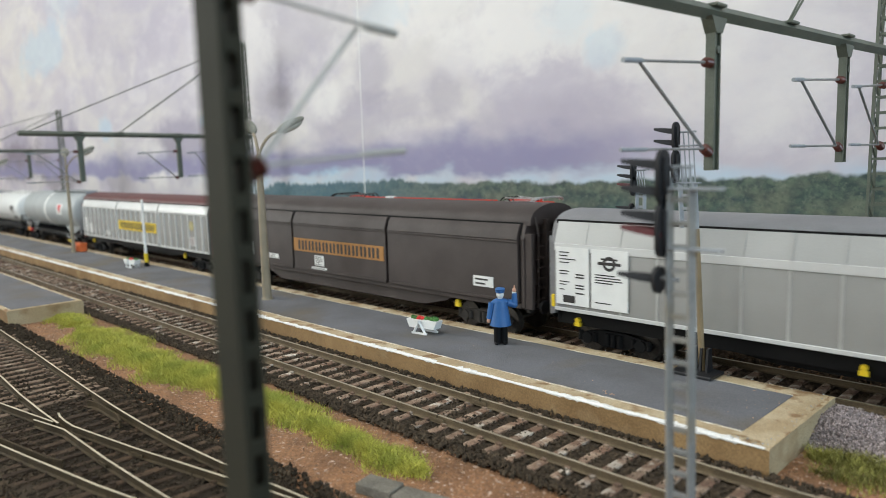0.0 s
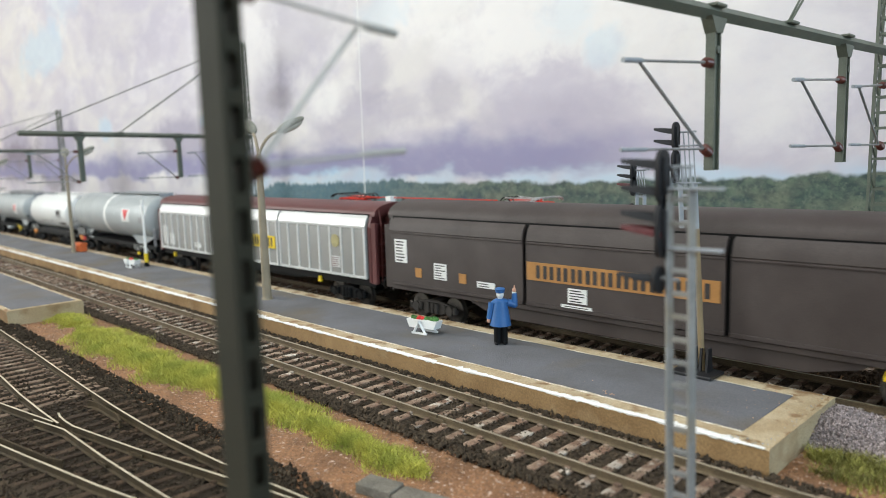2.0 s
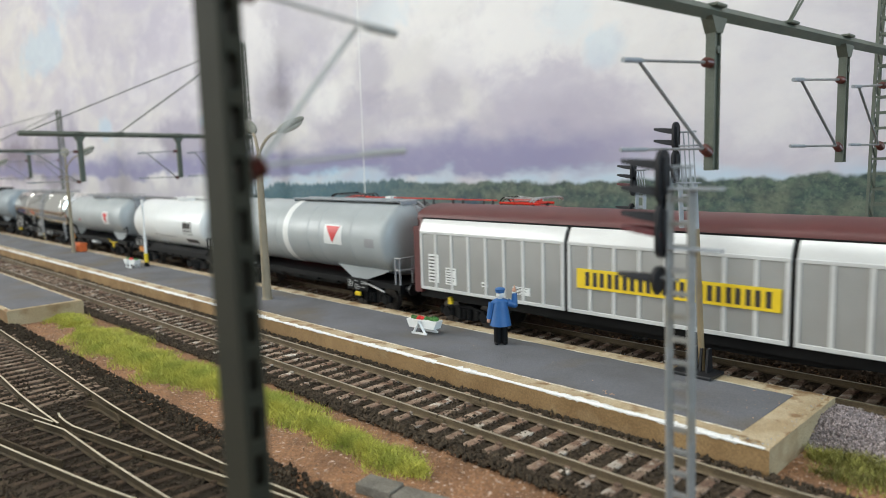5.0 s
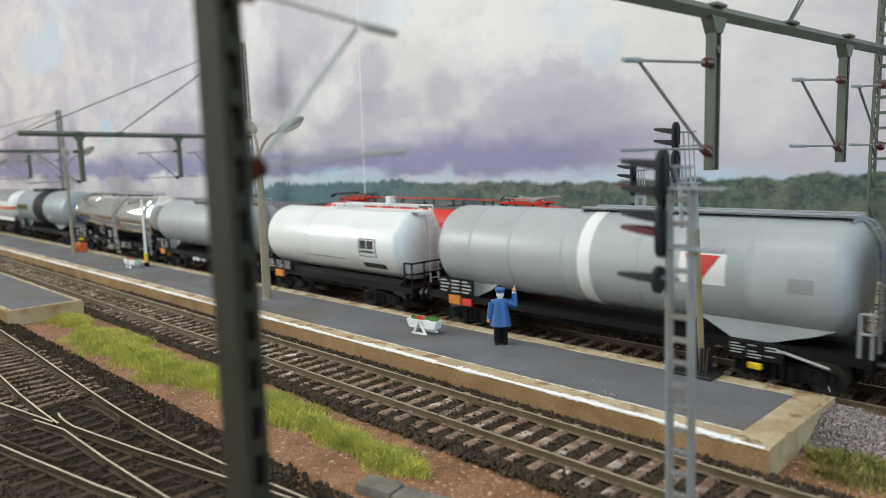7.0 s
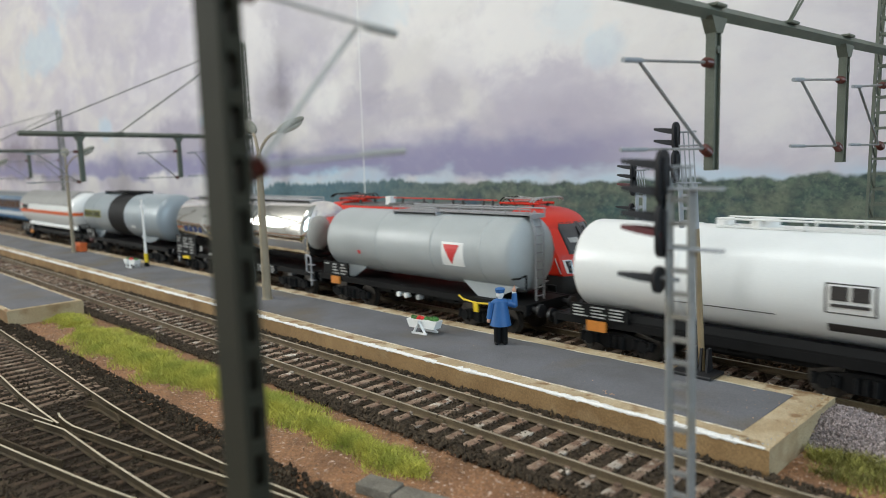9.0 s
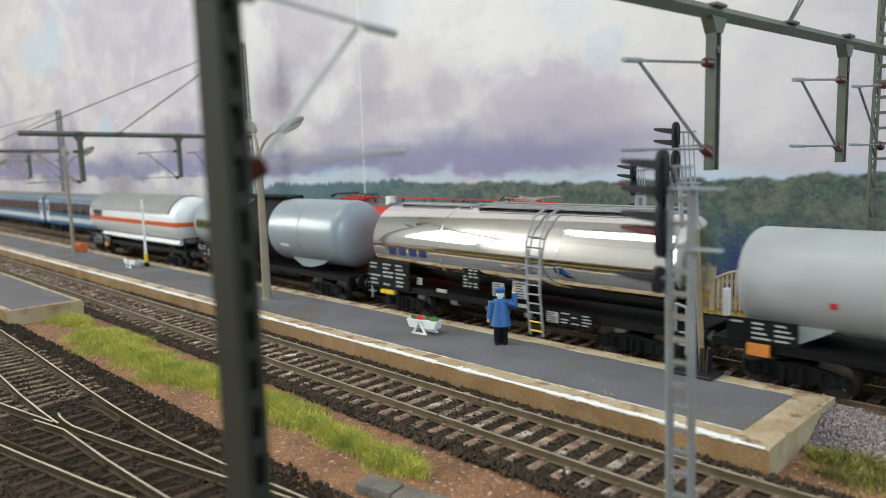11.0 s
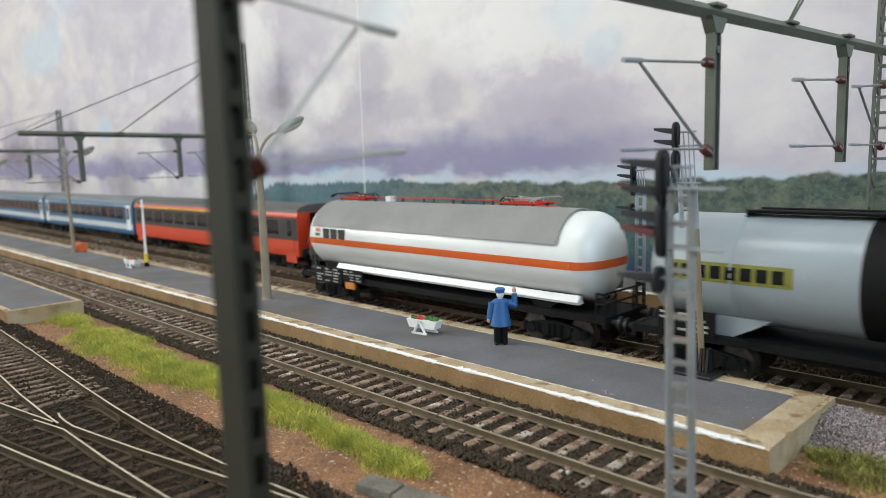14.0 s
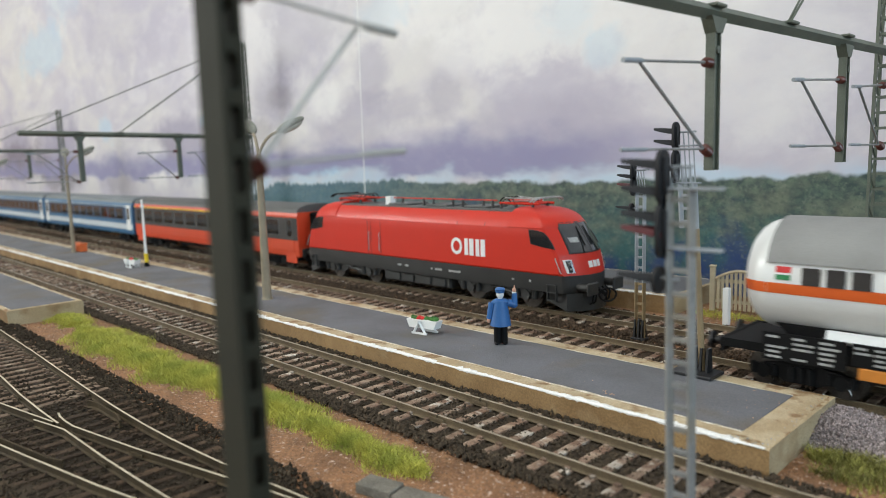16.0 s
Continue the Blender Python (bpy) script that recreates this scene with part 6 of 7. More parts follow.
# polished tank
t, tank, h = tank_wagon(-1269, -1117, 16.6, 32.4, M_CHROME, "polished chrome tank wagon with pipes and walkway", 3.5, rings=((-30, 0.5), (30, 0.5)), zt=13.5)
walkway(t, -18, 66, 49.2, M_GREY_PART, 1.6, 4.6); walkway(t, -68, -24, 49.0, M_GREY_PART, 0.0, 2.5)
pn = wrap(tank, -62, -36, 183, 197, 16.6, 32.4, M_CHROME, "name_panel", "blue block mark", 4, 0.08)
bm = B()
for k in range(4):
    lathe_x(bm, [(-62 + k * 6.6, 16.75), (-62 + k * 6.6, 16.85), (-57.5 + k * 6.6, 16.85), (-57.5 + k * 6.6, 16.75)], 4, 0, 32.4, 184, 196)
part("lettering_bar", bm, M_BLUE_MARK, pn)
data_board(t, -79, -51, 12.0, 24.0, M_YELLOW, 6); data_board(t, -18, -9, 17, 27, False, 7)
for x0_, x1_, z0_, z1_, n_ in ((-2.3, 3.6, 15.5, 21.0, 4), (8.0, 15.0, 16.0, 22.5, 4), (-4.5, -1.2, 10.0, 13.2, 2), (8.5, 15.6, 12.6, 14.0, 0), (24, 29, 9, 13, 3), (-34, -28, 13.5, 15, 0), (-46, -43, 15.5, 18.5, 2)):
    plate(t, x0_, x1_, z0_, z1_, -14.4, M_DUSTY_WHITE, "notice_plate", "small white notice plate", n_, M_SIGN_DARK)
for x_ in (-3.2, 2.4):
    bm = B(); rod(bm, (x_, -15.2, 7.6), (x_, -12.5, 7.6), 1.7, 1.5, n=14); rod(bm, (x_, -12.6, 7.6), (x_, -8, 10.5), 0.8, n=8)
    part("outlet_cap", bm, M_DUSTY_WHITE, t, "pale outlet cap", smooth=True)
data_board(t, 30, 44, 9, 14, False)
for x in (-h - 2, h + 2):
    bm = B()
    pipe(bm, [(x, -14, 6), (x, -14, 21), (x - math.copysign(4, x), -14, 22), (x - math.copysign(4, x), -14, 13)], 0.5, 6)
    for z in (9, 13, 17):
        box(bm, x - 2.5, x + 2.5, -14.4, -13.2, z - 0.3, z + 0.3)
    part("step_ladder", bm, M_GREY_PART, t)
for x in (17, 23):
    bm = B(); pipe(bm, [(x, -15.6, 3.4), (x, -17.4, 20), (x, -17.2, 38), (x, -12.5, 47), (x, -5, 50)], 0.45, 6)
    part("ladder_stile", bm, M_GREY_PART, t)
for k in range(11):
    z = 5 + k * 3.5
    y = -15.7 - 1.6 * min(1, (z - 4) / 16) + (0 if z < 37 else (z - 37) * 0.6)
    bm = B(); rod(bm, (17, y, z), (23, y, z), 0.35, n=6)
    part("ladder_rung", bm, M_YELLOW if z < 11 else M_GREY_PART, t)
bm = B()
for k in range(6):
    rod(bm, (-50 + k * 20, -9, 9), (-46 + k * 20, -9, 9), 1.7, n=10)
part("valve", bm, M_GREY_PART, t, smooth=True)

# blue-grey tank with black band
t, tank, h = tank_wagon(-1450.8, -1293.5, 17.0, 33.0, M_TANK_BLUEGREY, "blue-grey tank wagon with a broad black band", 6.0, rings=((-50, 0.6), (44, 0.6)), bands=((-16.0, 15.8, M_BLACK, "broad black band"),), zt=13.5)
walkway(t, -50, 18, 50.6, M_BLACK, 0.0, 5.5)
M_OLIVE = mat("olive_yellow_mark", (0.22, 0.22, 0.03), 0.6, bump=0)
pn = wrap(tank, -70, -32.5, 168, 188, 17, 33, M_OLIVE, "name_panel", "olive panel with dark block mark", 4)
bm = B()
for k in range(8):
    for a0, a1 in ((171.5, 184.5),):
        lathe_x(bm, [(-69.5 + k * 4.5, 17.13), (-69.5 + k * 4.5, 17.22), (-66.4 + k * 4.5, 17.22), (-66.4 + k * 4.5, 17.13)], 3, 0, 33, a0, a1)
part("lettering_bar", bm, M_BLACK, pn)
cradle(t, 30, 62, 17, 33, M_TANK_BLUEGREY, 15); cradle(t, -66, -40, 17, 33, M_TANK_BLUEGREY, 13)
data_board(t, -74, -55, 13.0, 20.5, M_MAROON)
wrap(tank, 26, 34, 200, 206, 17, 33, M_WHITE, "marking", "", 2)

# white gas tank with orange stripe and sunshield
t, tank, h = tank_wagon(-1645, -1471, 16.4, 32.6, M_TANK_WHITE, "white gas tank wagon with orange stripe and grey sunshield", 9.0, zt=13.5)
bm = B(); lathe_x(bm, [(-h + 9, 16.8), (-h + 9, 17.3), (h - 14, 17.3), (h - 14, 16.8)], 28, 0, 32.6, 18, 162)
part("sunshield", bm, M_TANK_ROOF, t, "weathered grey sunshield", smooth=True)
wrap(tank, -h + 9, h - 9, 181.5, 192, 16.4, 32.6, M_ORANGE, "stripe", "bright orange stripe", 4)
for q in (-1, 1):
    bm = B()
    rows = []
    for z in (29.2, 30.2, 31.2, 32.2):
        row = []
        for k in range(33):
            y = math.sqrt(16.4 ** 2 - (z - 32.6) ** 2) * math.sin(math.pi * (k - 16) / 32)
            rho = min(1.0, math.sqrt(y * y + (z - 32.6) ** 2) / 16.4)
            row.append(bm.verts.new((q * (h - 9 * (1 - math.sin(math.acos(rho ** (1 / 0.62)))) + 0.16), y * 1.008, z)))
        rows.append(row)
    for u, v in zip(rows, rows[1:]):
        for k in range(32):
            bm.faces.new((u[k], u[k + 1], v[k + 1], v[k]))
    part("stripe", bm, M_ORANGE, tank, "orange stripe round the end", smooth=True)
pn = wrap(tank, -h + 11, -h + 16, 166, 178, 16.4, 32.6, M_WHITE, "emblem", "small red and green emblem", 3, 0.1)
wrap(pn, -h + 11.5, -h + 15.5, 165, 171, 16.4, 32.6, M_RED_MARK, "emblem_top", "", 2, 0.2)
wrap(pn, -h + 11.5, -h + 15.5, 173, 178, 16.4, 32.6, M_GREEN_MARK, "emblem_base", "", 2, 0.2)
bm = B()
for k in range(3):
    a = -h + 18.5 + k * 6.2
    box(bm, a, a + 4.6, -16.72, -16.3, 32.2, 37.0)
part("lettering_bar", bm, M_SIGN_DARK, tank)
bm = B()
for s in (-1, 1):
    prism(bm, [(s * 9.6, 16.4), (s * 12.6, 16.2), (s * 13.2, 17.2), (s * 12.0, 19.6), (s * 10.8, 19.4)], -h + 24, h - 7)
part("saddle_beam", bm, M_TANK_WHITE, t)
data_board(t, -h + 8, -h + 30, 9.5, 17.5, False, 5); data_board(t, -h + 31, -h + 46, 11.5, 17.5, False, 4)
bm = B(); box(bm, -h + 33, -h + 40, -15.3, -14.2, 8.0, 11.2, 0.15)
part("warning_plate", bm, M_HAZARD, t, "orange hazard plate")
end_railing(t, h + 1.0, h + 4.0, 13.5, M_BLACK, 8)
cradle(t, h - 34, h - 12, 16.4, 32.6, M_BLACK, 13); cradle(t, -h + 10, -h + 32, 16.4, 32.6, M_BLACK, 13)


# ---- standing passenger train on the rear track ----
def loft(bm, sections):
    """Join closed sections of equal point count, each a list of (x, y, z)."""
    rings = [[bm.verts.new(p) for p in s] for s in sections]
    n = len(rings[0])
    for a, b in zip(rings, rings[1:]):
        for k in range(n):
            bm.faces.new((a[k], a[(k + 1) % n], b[(k + 1) % n], b[k]))
    bm.faces.new(rings[0][::-1]); bm.faces.new(rings[-1])


LOCO_LENGTH = ((9.0, 102.4), (10.2, 103.4), (17.4, 103.2), (20, 102.5), (26, 101.0), (28, 99.9), (33, 96.6), (37.6, 93.4), (39.6, 91.8), (41.4, 89.8), (43.2, 86.6), (44.6, 82.4), (45.6, 77.5), (46.3, 71.5))
LOCO_WIDTH = ((9.0, 16.2), (17.4, 16.6), (18.2, 17.0), (37.6, 17.0), (41.0, 15.2), (44.2, 12.8), (45.6, 10.0), (46.3, 6.5))


def nose_x(z, y):
    """How far the bowed nose reaches at height z and offset y."""
    return float(np.interp(z, [k[0] for k in LOCO_LENGTH], [k[1] for k in LOCO_LENGTH])) - 7.6 * (y / 17.0) ** 2


def loco_slice(z, grow=0.0, back=None):
    """Plan outline at height z, symmetric, or cut off at x = back for a cab."""
    w = float(np.interp(z, [k[0] for k in LOCO_WIDTH], [k[1] for k in LOCO_WIDTH])) + grow
    front = [(nose_x(z, f * w) + grow * 0.5 - (0.9 if abs(f) == 1 else 0.0), f * w) for f in (-1, -0.96, -0.85, -0.65, -0.4, -0.15, 0.15, 0.4, 0.65, 0.85, 0.96, 1)]
    rear = [(back, w), (back, -w)] if back is not None else [(-x, y) for x, y in front[::-1]]
    return [(x, y, z) for x, y in front + rear]


def mirrored(points, s):
    return [(s * x, y, z) for x, y, z in points]


def nose_patch(name, y0, y1, z0, z1, lift, material, parent, s, label="", y0t=None, y1t=None, n=8, deep=0.7):
    """A plate that follows the nose between two offsets and two heights; it may taper towards the top."""
    bm = B()
    y0t, y1t = y0 if y0t is None else y0t, y1 if y1t is None else y1t
    rows = []
    for i in range(6):
        f = i / 5
        z, a, c = z0 + (z1 - z0) * f, y0 + (y0t - y0) * f, y1 + (y1t - y1) * f
        rows.append([(nose_x(z, a + (c - a) * k / n) + lift, a + (c - a) * k / n, z) for k in range(n + 1)])
    top_ = [[bm.verts.new((s * p[0], p[1], p[2])) for p in row] for row in rows]
    low_ = [[bm.verts.new((s * (p[0] - deep), p[1], p[2])) for p in row] for row in rows]
    for g in (top_, low_):
        for p, q in zip(g, g[1:]):
            for k in range(n):
                bm.faces.new((p[k], p[k + 1], q[k + 1], q[k]))
    for i in range(5):
        bm.faces.new((top_[i][0], top_[i + 1][0], low_[i + 1][0], low_[i][0]))
        bm.faces.new((top_[i][n], top_[i + 1][n], low_[i + 1][n], low_[i][n]))
    for i in (0, 5):
        for k in range(n):
            bm.faces.new((top_[i][k], top_[i][k + 1], low_[i][k + 1], low_[i][k]))
    return part(name, bm, material, parent, label, smooth=True, crease=50)


loco = thing("electric_locomotive", -274.5, FAR, 0, "red electric locomotive with dark grey frame and folded pantographs", "locomotive")
bm = B()
loft(bm, [loco_slice(z) for z in (17.5, 18.2, 22, 26, 28, 33, 37.5, 37.7, 41, 44.2)])
body = part("body", bm, M_LOCO_RED, loco, "glossy red body", smooth=True, crease=20)
bm = B()
loft(bm, [loco_slice(z, -0.1) for z in (9.6, 10.4, 14, 17.46)])
box(bm, -26, 26, -14.5, 14.5, 3.8, 9.7, 0.8)
part("frame", bm, M_LOCO_GREY, loco, "dark grey frame", smooth=True, crease=30)
for side in (-1, 1):
    for x in (-20, -9, 4, 15):
        bm = B(); box(bm, x, x + 8, min(side * 14.4, side * 15.3), max(side * 14.4, side * 15.3), 4.6, 9.0, 0.4)
        part("equipment_box", bm, M_LOCO_GREY, loco)
bm = B(); box(bm, -66, 66, -12.2, 12.2, 43.8, 45.0, 0.3)
for x in (-28, 2, 30):
    box(bm, x, x + 16, -8, 8, 44.9, 46.0, 0.4)
part("roof_panel", bm, M_COACH_ROOF, loco, "grey roof panel")
for x in (-47, -38, 34, 52):
    for side in (-1, 1):
        bm = B(); box(bm, x - 0.12, x + 0.12, -0.1, 0.05, 0, 7.6)
        ob = part("panel_joint", bm, M_MAROON, loco)
        ob.matrix_basis = pose(0, side * 17.02 * U, 37.7 * U, side * 33, 0, 0)
for s in (-1, 1):
    bm = B()
    loft(bm, [mirrored(loco_slice(z, g, 66.0), s) for z, g in ((37.6, 0.05), (37.9, 0.4), (39.6, 0.5), (41.4, 0.6), (43.2, 0.7), (44.6, 0.9), (45.6, 0.8), (46.3, 0.3))])
    part("cab_roof", bm, M_LOCO_RED, loco, "rounded red cab roof", smooth=True, crease=40)
    nose_patch("windscreen_frame", -12.0, 12.0, 26.8, 40.0, 0.25, M_BLACK_GLOSS, loco, s, "black windscreen frame", -10.9, 10.9, 12)
    for y0, y1, a, c in ((-11.4, -0.5, -10.3, -0.4), (0.5, 11.4, 0.4, 10.3)):
        nose_patch("windscreen", y0, y1, 27.4, 39.4, 0.38, M_SCREEN, loco, s, "dark sloping windscreen", a, c)
    for y in (-5.5, 5.0):
        bm = B()
        rod(bm, (s * (nose_x(27, y) + 0.7), y, 27.0), (s * (nose_x(36.5, y * 0.5) + 0.8), y * 0.5, 36.5), 0.22, n=5)
        rod(bm, (s * (nose_x(30, y * 0.5) + 0.8), y * 0.5 - 0.5, 30), (s * (nose_x(38, y * 0.5) + 0.8), y * 0.5 + 0.3, 38), 0.3, n=5)
        part("wiper", bm, M_BLACK, loco)
    # pale plate on the glass paints in a grey-white reflection
    nose_patch("screen_reflection", -9.5, -5.0, 31.5, 33.6, 0.46, M_DUSTY_WHITE, loco, s, "pale patch painted as the reflection on the windscreen", deep=0.2)
    for side in (-1, 1):
        for k, (m, nm, g, o) in enumerate(((M_BLACK_GLOSS, "window_seal", 1.0, 17.1), (M_GLASS, "cab_window", 0.93, 17.2))):
            c = (84.8, 33.2)
            pts = [(c[0] + (x - c[0]) * g, c[1] + (z - c[1]) * g) for x, z in ((78.4, 37.1), (83.0, 37.0), (86.4, 36.3), (88.6, 34.6), (91.0, 31.7), (92.8, 28.9), (85.5, 29.7), (79.4, 30.7))]
            bm = B(); prism(bm, [(s * x, z) for x, z in pts], min(side * 16.5, side * o), max(side * 16.5, side * o), "y")
            part(nm, bm, m, loco, "dark cab side window" if k else "black window seal")
        ya, yb = sorted((side * 14.6, side * 11.4))
        hl_ = nose_patch("headlight", ya, yb, 18.6, 24.4, 0.3, M_WHITE, loco, s, "white framed headlight cluster", *sorted((side * 15.2, side * 12.0)), n=4)
        nose_patch("lens", *sorted((side * 13.8, side * 11.6)), 18.9, 24.0, 0.5, M_GLASS, hl_, s, "dark glass lens", *sorted((side * 14.4, side * 12.2)), n=4, deep=0.5)
        for z in (20.2, 22.6):
            bm = B(); rod(bm, (s * (nose_x(z, 12.9) + 0.1), side * 12.9, z), (s * (nose_x(z, 12.9) + 0.75), side * 12.9, z), 0.7, n=10)
            part("lamp", bm, M_WIRE, hl_, "round silver lamp")
        bm = B()
        rod(bm, (s * 100, side * 10.05, 12.2), (s * 107, side * 10.05, 12.2), 1.7, n=12)
        box(bm, min(s * 106.8, s * 108.0), max(s * 106.8, s * 108.0), side * 10.05 - 4.0, side * 10.05 + 4.0, 9.4, 15.0, 0.5)
        part("buffer", bm, M_LOCO_GREY, loco, "dark oblong buffer")
        bm = B(); pipe(bm, [(s * 96.2, side * 17.1, 18.6), (s * 96.0, side * 17.5, 19.2), (s * 93.2, side * 17.6, 25.0), (s * 93.0, side * 17.0, 25.4)], 0.25, 6)
        part("handrail", bm, M_DUSTY_WHITE, loco)
        for x in (34.5, -26.0, -35.0):
            bm = B(); pipe(bm, [(s * x, side * 16.9, 19.5), (s * x, side * 17.5, 20), (s * x, side * 17.5, 30), (s * x, side * 16.9, 30.5)], 0.18, 5)
            if s > 0 and x < 0:
                part("handrail", bm, M_DUSTY_WHITE, loco)
            else:
                bm.free()
        bm = B()
        for z in (6.0, 9.4, 12.8):
            box(bm, min(s * 88, s * 93), max(s * 88, s * 93), side * 16.2 - 0.9, side * 16.2 + 0.9, z, z + 0.5)
        for x in (88.2, 92.8):
            box(bm, s * x - 0.25, s * x + 0.25, side * 16.2 - 0.6, side * 16.2 + 0.6, 6.0, 13.2)
        part("cab_step", bm, M_LOCO_GREY, loco, "dark footsteps")
    bm = B()
    loft(bm, [[(s * 88, y, z) for y, z in ((-15, 9.6), (15, 9.6), (14.5, 5.0), (-14.5, 5.0))], [(s * 97, y, z) for y, z in ((-14, 9.6), (14, 9.6), (14.5, 1.8), (-14.5, 1.8))], [(s * 102, y, z) for y, z in ((-9, 9.6), (9, 9.6), (9, 1.6), (-9, 1.6))], [(s * 104, y, z) for y, z in ((-3, 9.6), (3, 9.6), (3, 1.6), (-3, 1.6))]])
    part("snow_plough", bm, M_LOCO_GREY, loco, "dark grey plough")
    bm = B()
    for y in (-6.5, -4.2, 4.2, 6.5):
        pipe(bm, [(s * 103, y, 11), (s * 105.6, y, 9), (s * 105.0, y, 5.5), (s * 103.4, y + 0.6, 4.4)], 0.4, 6)
    part("brake_hose", bm, M_BLACK, loco, "black hanging hoses")
    bm = B()
    for k in range(10):
        a0, a1 = k * math.tau / 10, (k + 1) * math.tau / 10
        rod(bm, (s * (108.5 + 2.4 * math.cos(a0)), 3.2 * math.cos(a0), 8.4 + 3 * math.sin(a0)), (s * (108.5 + 2.4 * math.cos(a1)), 3.2 * math.cos(a1), 8.4 + 3 * math.sin(a1)), 0.45, n=6)
    rod(bm, (s * 103, 0, 11), (s * 108, 0, 8), 0.8, n=8)
    part("coupling", bm, M_BLACK, loco)
    # bogie frames and wheels
    bm = B()
    for side in (-1, 1):
        y = side * 13.4
        prism(bm, [(-27, 8.5), (-25, 5.6), (-8, 4.4), (-4, 6.4), (4, 6.4), (8, 4.4), (25, 5.6), (27, 8.5), (20, 10), (-20, 10)], min(y, y - side * 1.5), max(y, y - side * 1.5), "y")
        for a in (-17.25, 17.25):
            rod(bm, (a, y - side, 6.6), (a, y + side * 1.3, 6.6), 2.4, n=12)
            for o in (-5, 5):
                rod(bm, (a + o, y + side * 0.5, 5.2), (a + o, y + side * 0.5, 10.5), 1.3, n=8)
            box(bm, a - 3.4, a + 3.4, min(y, y + side * 0.9), max(y, y + side * 0.9), 7.6, 9.4, 0.3)
        rod(bm, (-4, y + side * 0.8, 8.6), (12, y + side * 0.8, 6.6), 0.7, n=6)
        rod(bm, (-2.5, y + side * 0.5, 7), (-2.5, y + side * 0.5, 12), 0.9, n=8)
        rod(bm, (2.5, y + side * 0.5, 7), (2.5, y + side * 0.5, 12), 0.9, n=8)
    bg = part("bogie", bm, M_LOCO_GREY, loco, "dark grey bogie")
    bg.matrix_basis = pose(s * 57 * U, 0, 0)
    for a in (-17.25, 17.25):
        wheelset(bg, a, 6.6, False)
    # folded pantograph: base frame on insulators, lower arm, upper arms, collector head, springs
    c = s * 64
    pan = M_DUSTY_WHITE if s > 0 else M_COACH_DARK
    bm = B()
    for y in (-5.5, 5.5):
        bar(bm, (c - 12, y, 47.6), (c + 12, y, 47.6), 0.8)
    for a in (-11, -2, 8):
        bar(bm, (c + a, -6.5, 47.6), (c + a, 6.5, 47.6), 0.8)
    pg = part("pantograph", bm, M_LOCO_RED, loco, "red folded pantograph")
    for a in (-11, 8):
        for y in (-5.5, 5.5):
            bm = B(); insulator(bm, (c + a, y, 44.2), (c + a, y, 47.4), 0.95)
            part("roof_insulator", bm, M_COACH_DARK, pg, "dark ribbed insulator", smooth=True)
    bm = B(); rod(bm, (c - s * 10, 0, 48.4), (c + s * 9, 0, 49.2), 0.8, 0.55, n=8)
    part("lower_arm", bm, M_LOCO_RED, pg, smooth=True)
    bm = B()
    for k in (-1, 1):
        rod(bm, (c + s * 9, k * 1.2, 49.4), (c - s * 9, k * 5.0, 50.2), 0.32, n=6)
        rod(bm, (c - s * 11, k * 3.0, 48.3), (c + s * 8, k * 2.4, 48.9), 0.28, n=6)
    rod(bm, (c - s * 4, -3.6, 50.0), (c - s * 4, 3.6, 50.0), 0.25, n=6)
    part("upper_arm", bm, pan, pg, "thin upper arms", smooth=True)
    for a in (11.0, 13.0):
        bm = B(); pipe(bm, [(c + s * a, -11.5, 48.8), (c + s * (a + 0.3), -10, 49.8), (c + s * a, -8, 50.4), (c + s * a, 8, 50.4), (c + s * (a + 0.3), 10, 49.8), (c + s * a, 11.5, 48.8)], 0.4, 6)
        part("contact_strip", bm, pan if s > 0 else M_BLACK, pg, "contact strip with bent horns", smooth=True)
    bm = B()
    for y in (-8.5, 8.5):
        rod(bm, (c + s * 10, y, 50.2), (c + s * 14, y, 50.2), 0.3, n=6); rod(bm, (c + s * 12, y, 50.2), (c + s * 2, y * 0.5, 49.9), 0.25, n=5)
    part("head_frame", bm, pan, pg)
    for k in range(4):
        bm = B()
        pipe(bm, [(c - s * (6 + 7 * q), -4.5 + k * 3, 48 + 2.4 * math.sin(q * math.pi)) for q in (0, 0.15, 0.3, 0.5, 0.7, 0.85, 1.0)], 0.3, 5)
        part("spring_cable", bm, M_BLACK, pg, "curved black cable")
bm = B(); rod(bm, (-52, -5, 48.8), (50, -5, 48.8), 0.34, n=6)
part("roof_conductor", bm, M_LOCO_RED, loco, "thin red roof conductor")
for x in (-19, -2, 5.5, 20, 27, 41, 47):
    bm = B(); insulator(bm, (x, -5, 44.8), (x, -5, 48.8), 0.85)
    part("roof_insulator", bm, M_COACH_DARK, loco, smooth=True)
bm = B(); box(bm, -31, -26.4, -7.5, -3.5, 44.8, 49.6, 0.2)
part("roof_box", bm, M_WHITE, loco, "small white roof box")
for x in (-36.2, -33.4, -25.0):
    bm = B(); box(bm, x - 0.14, x + 0.14, -17.1, -16.9, 17.8, 36.4)
    part("panel_joint", bm, M_MAROON, loco)
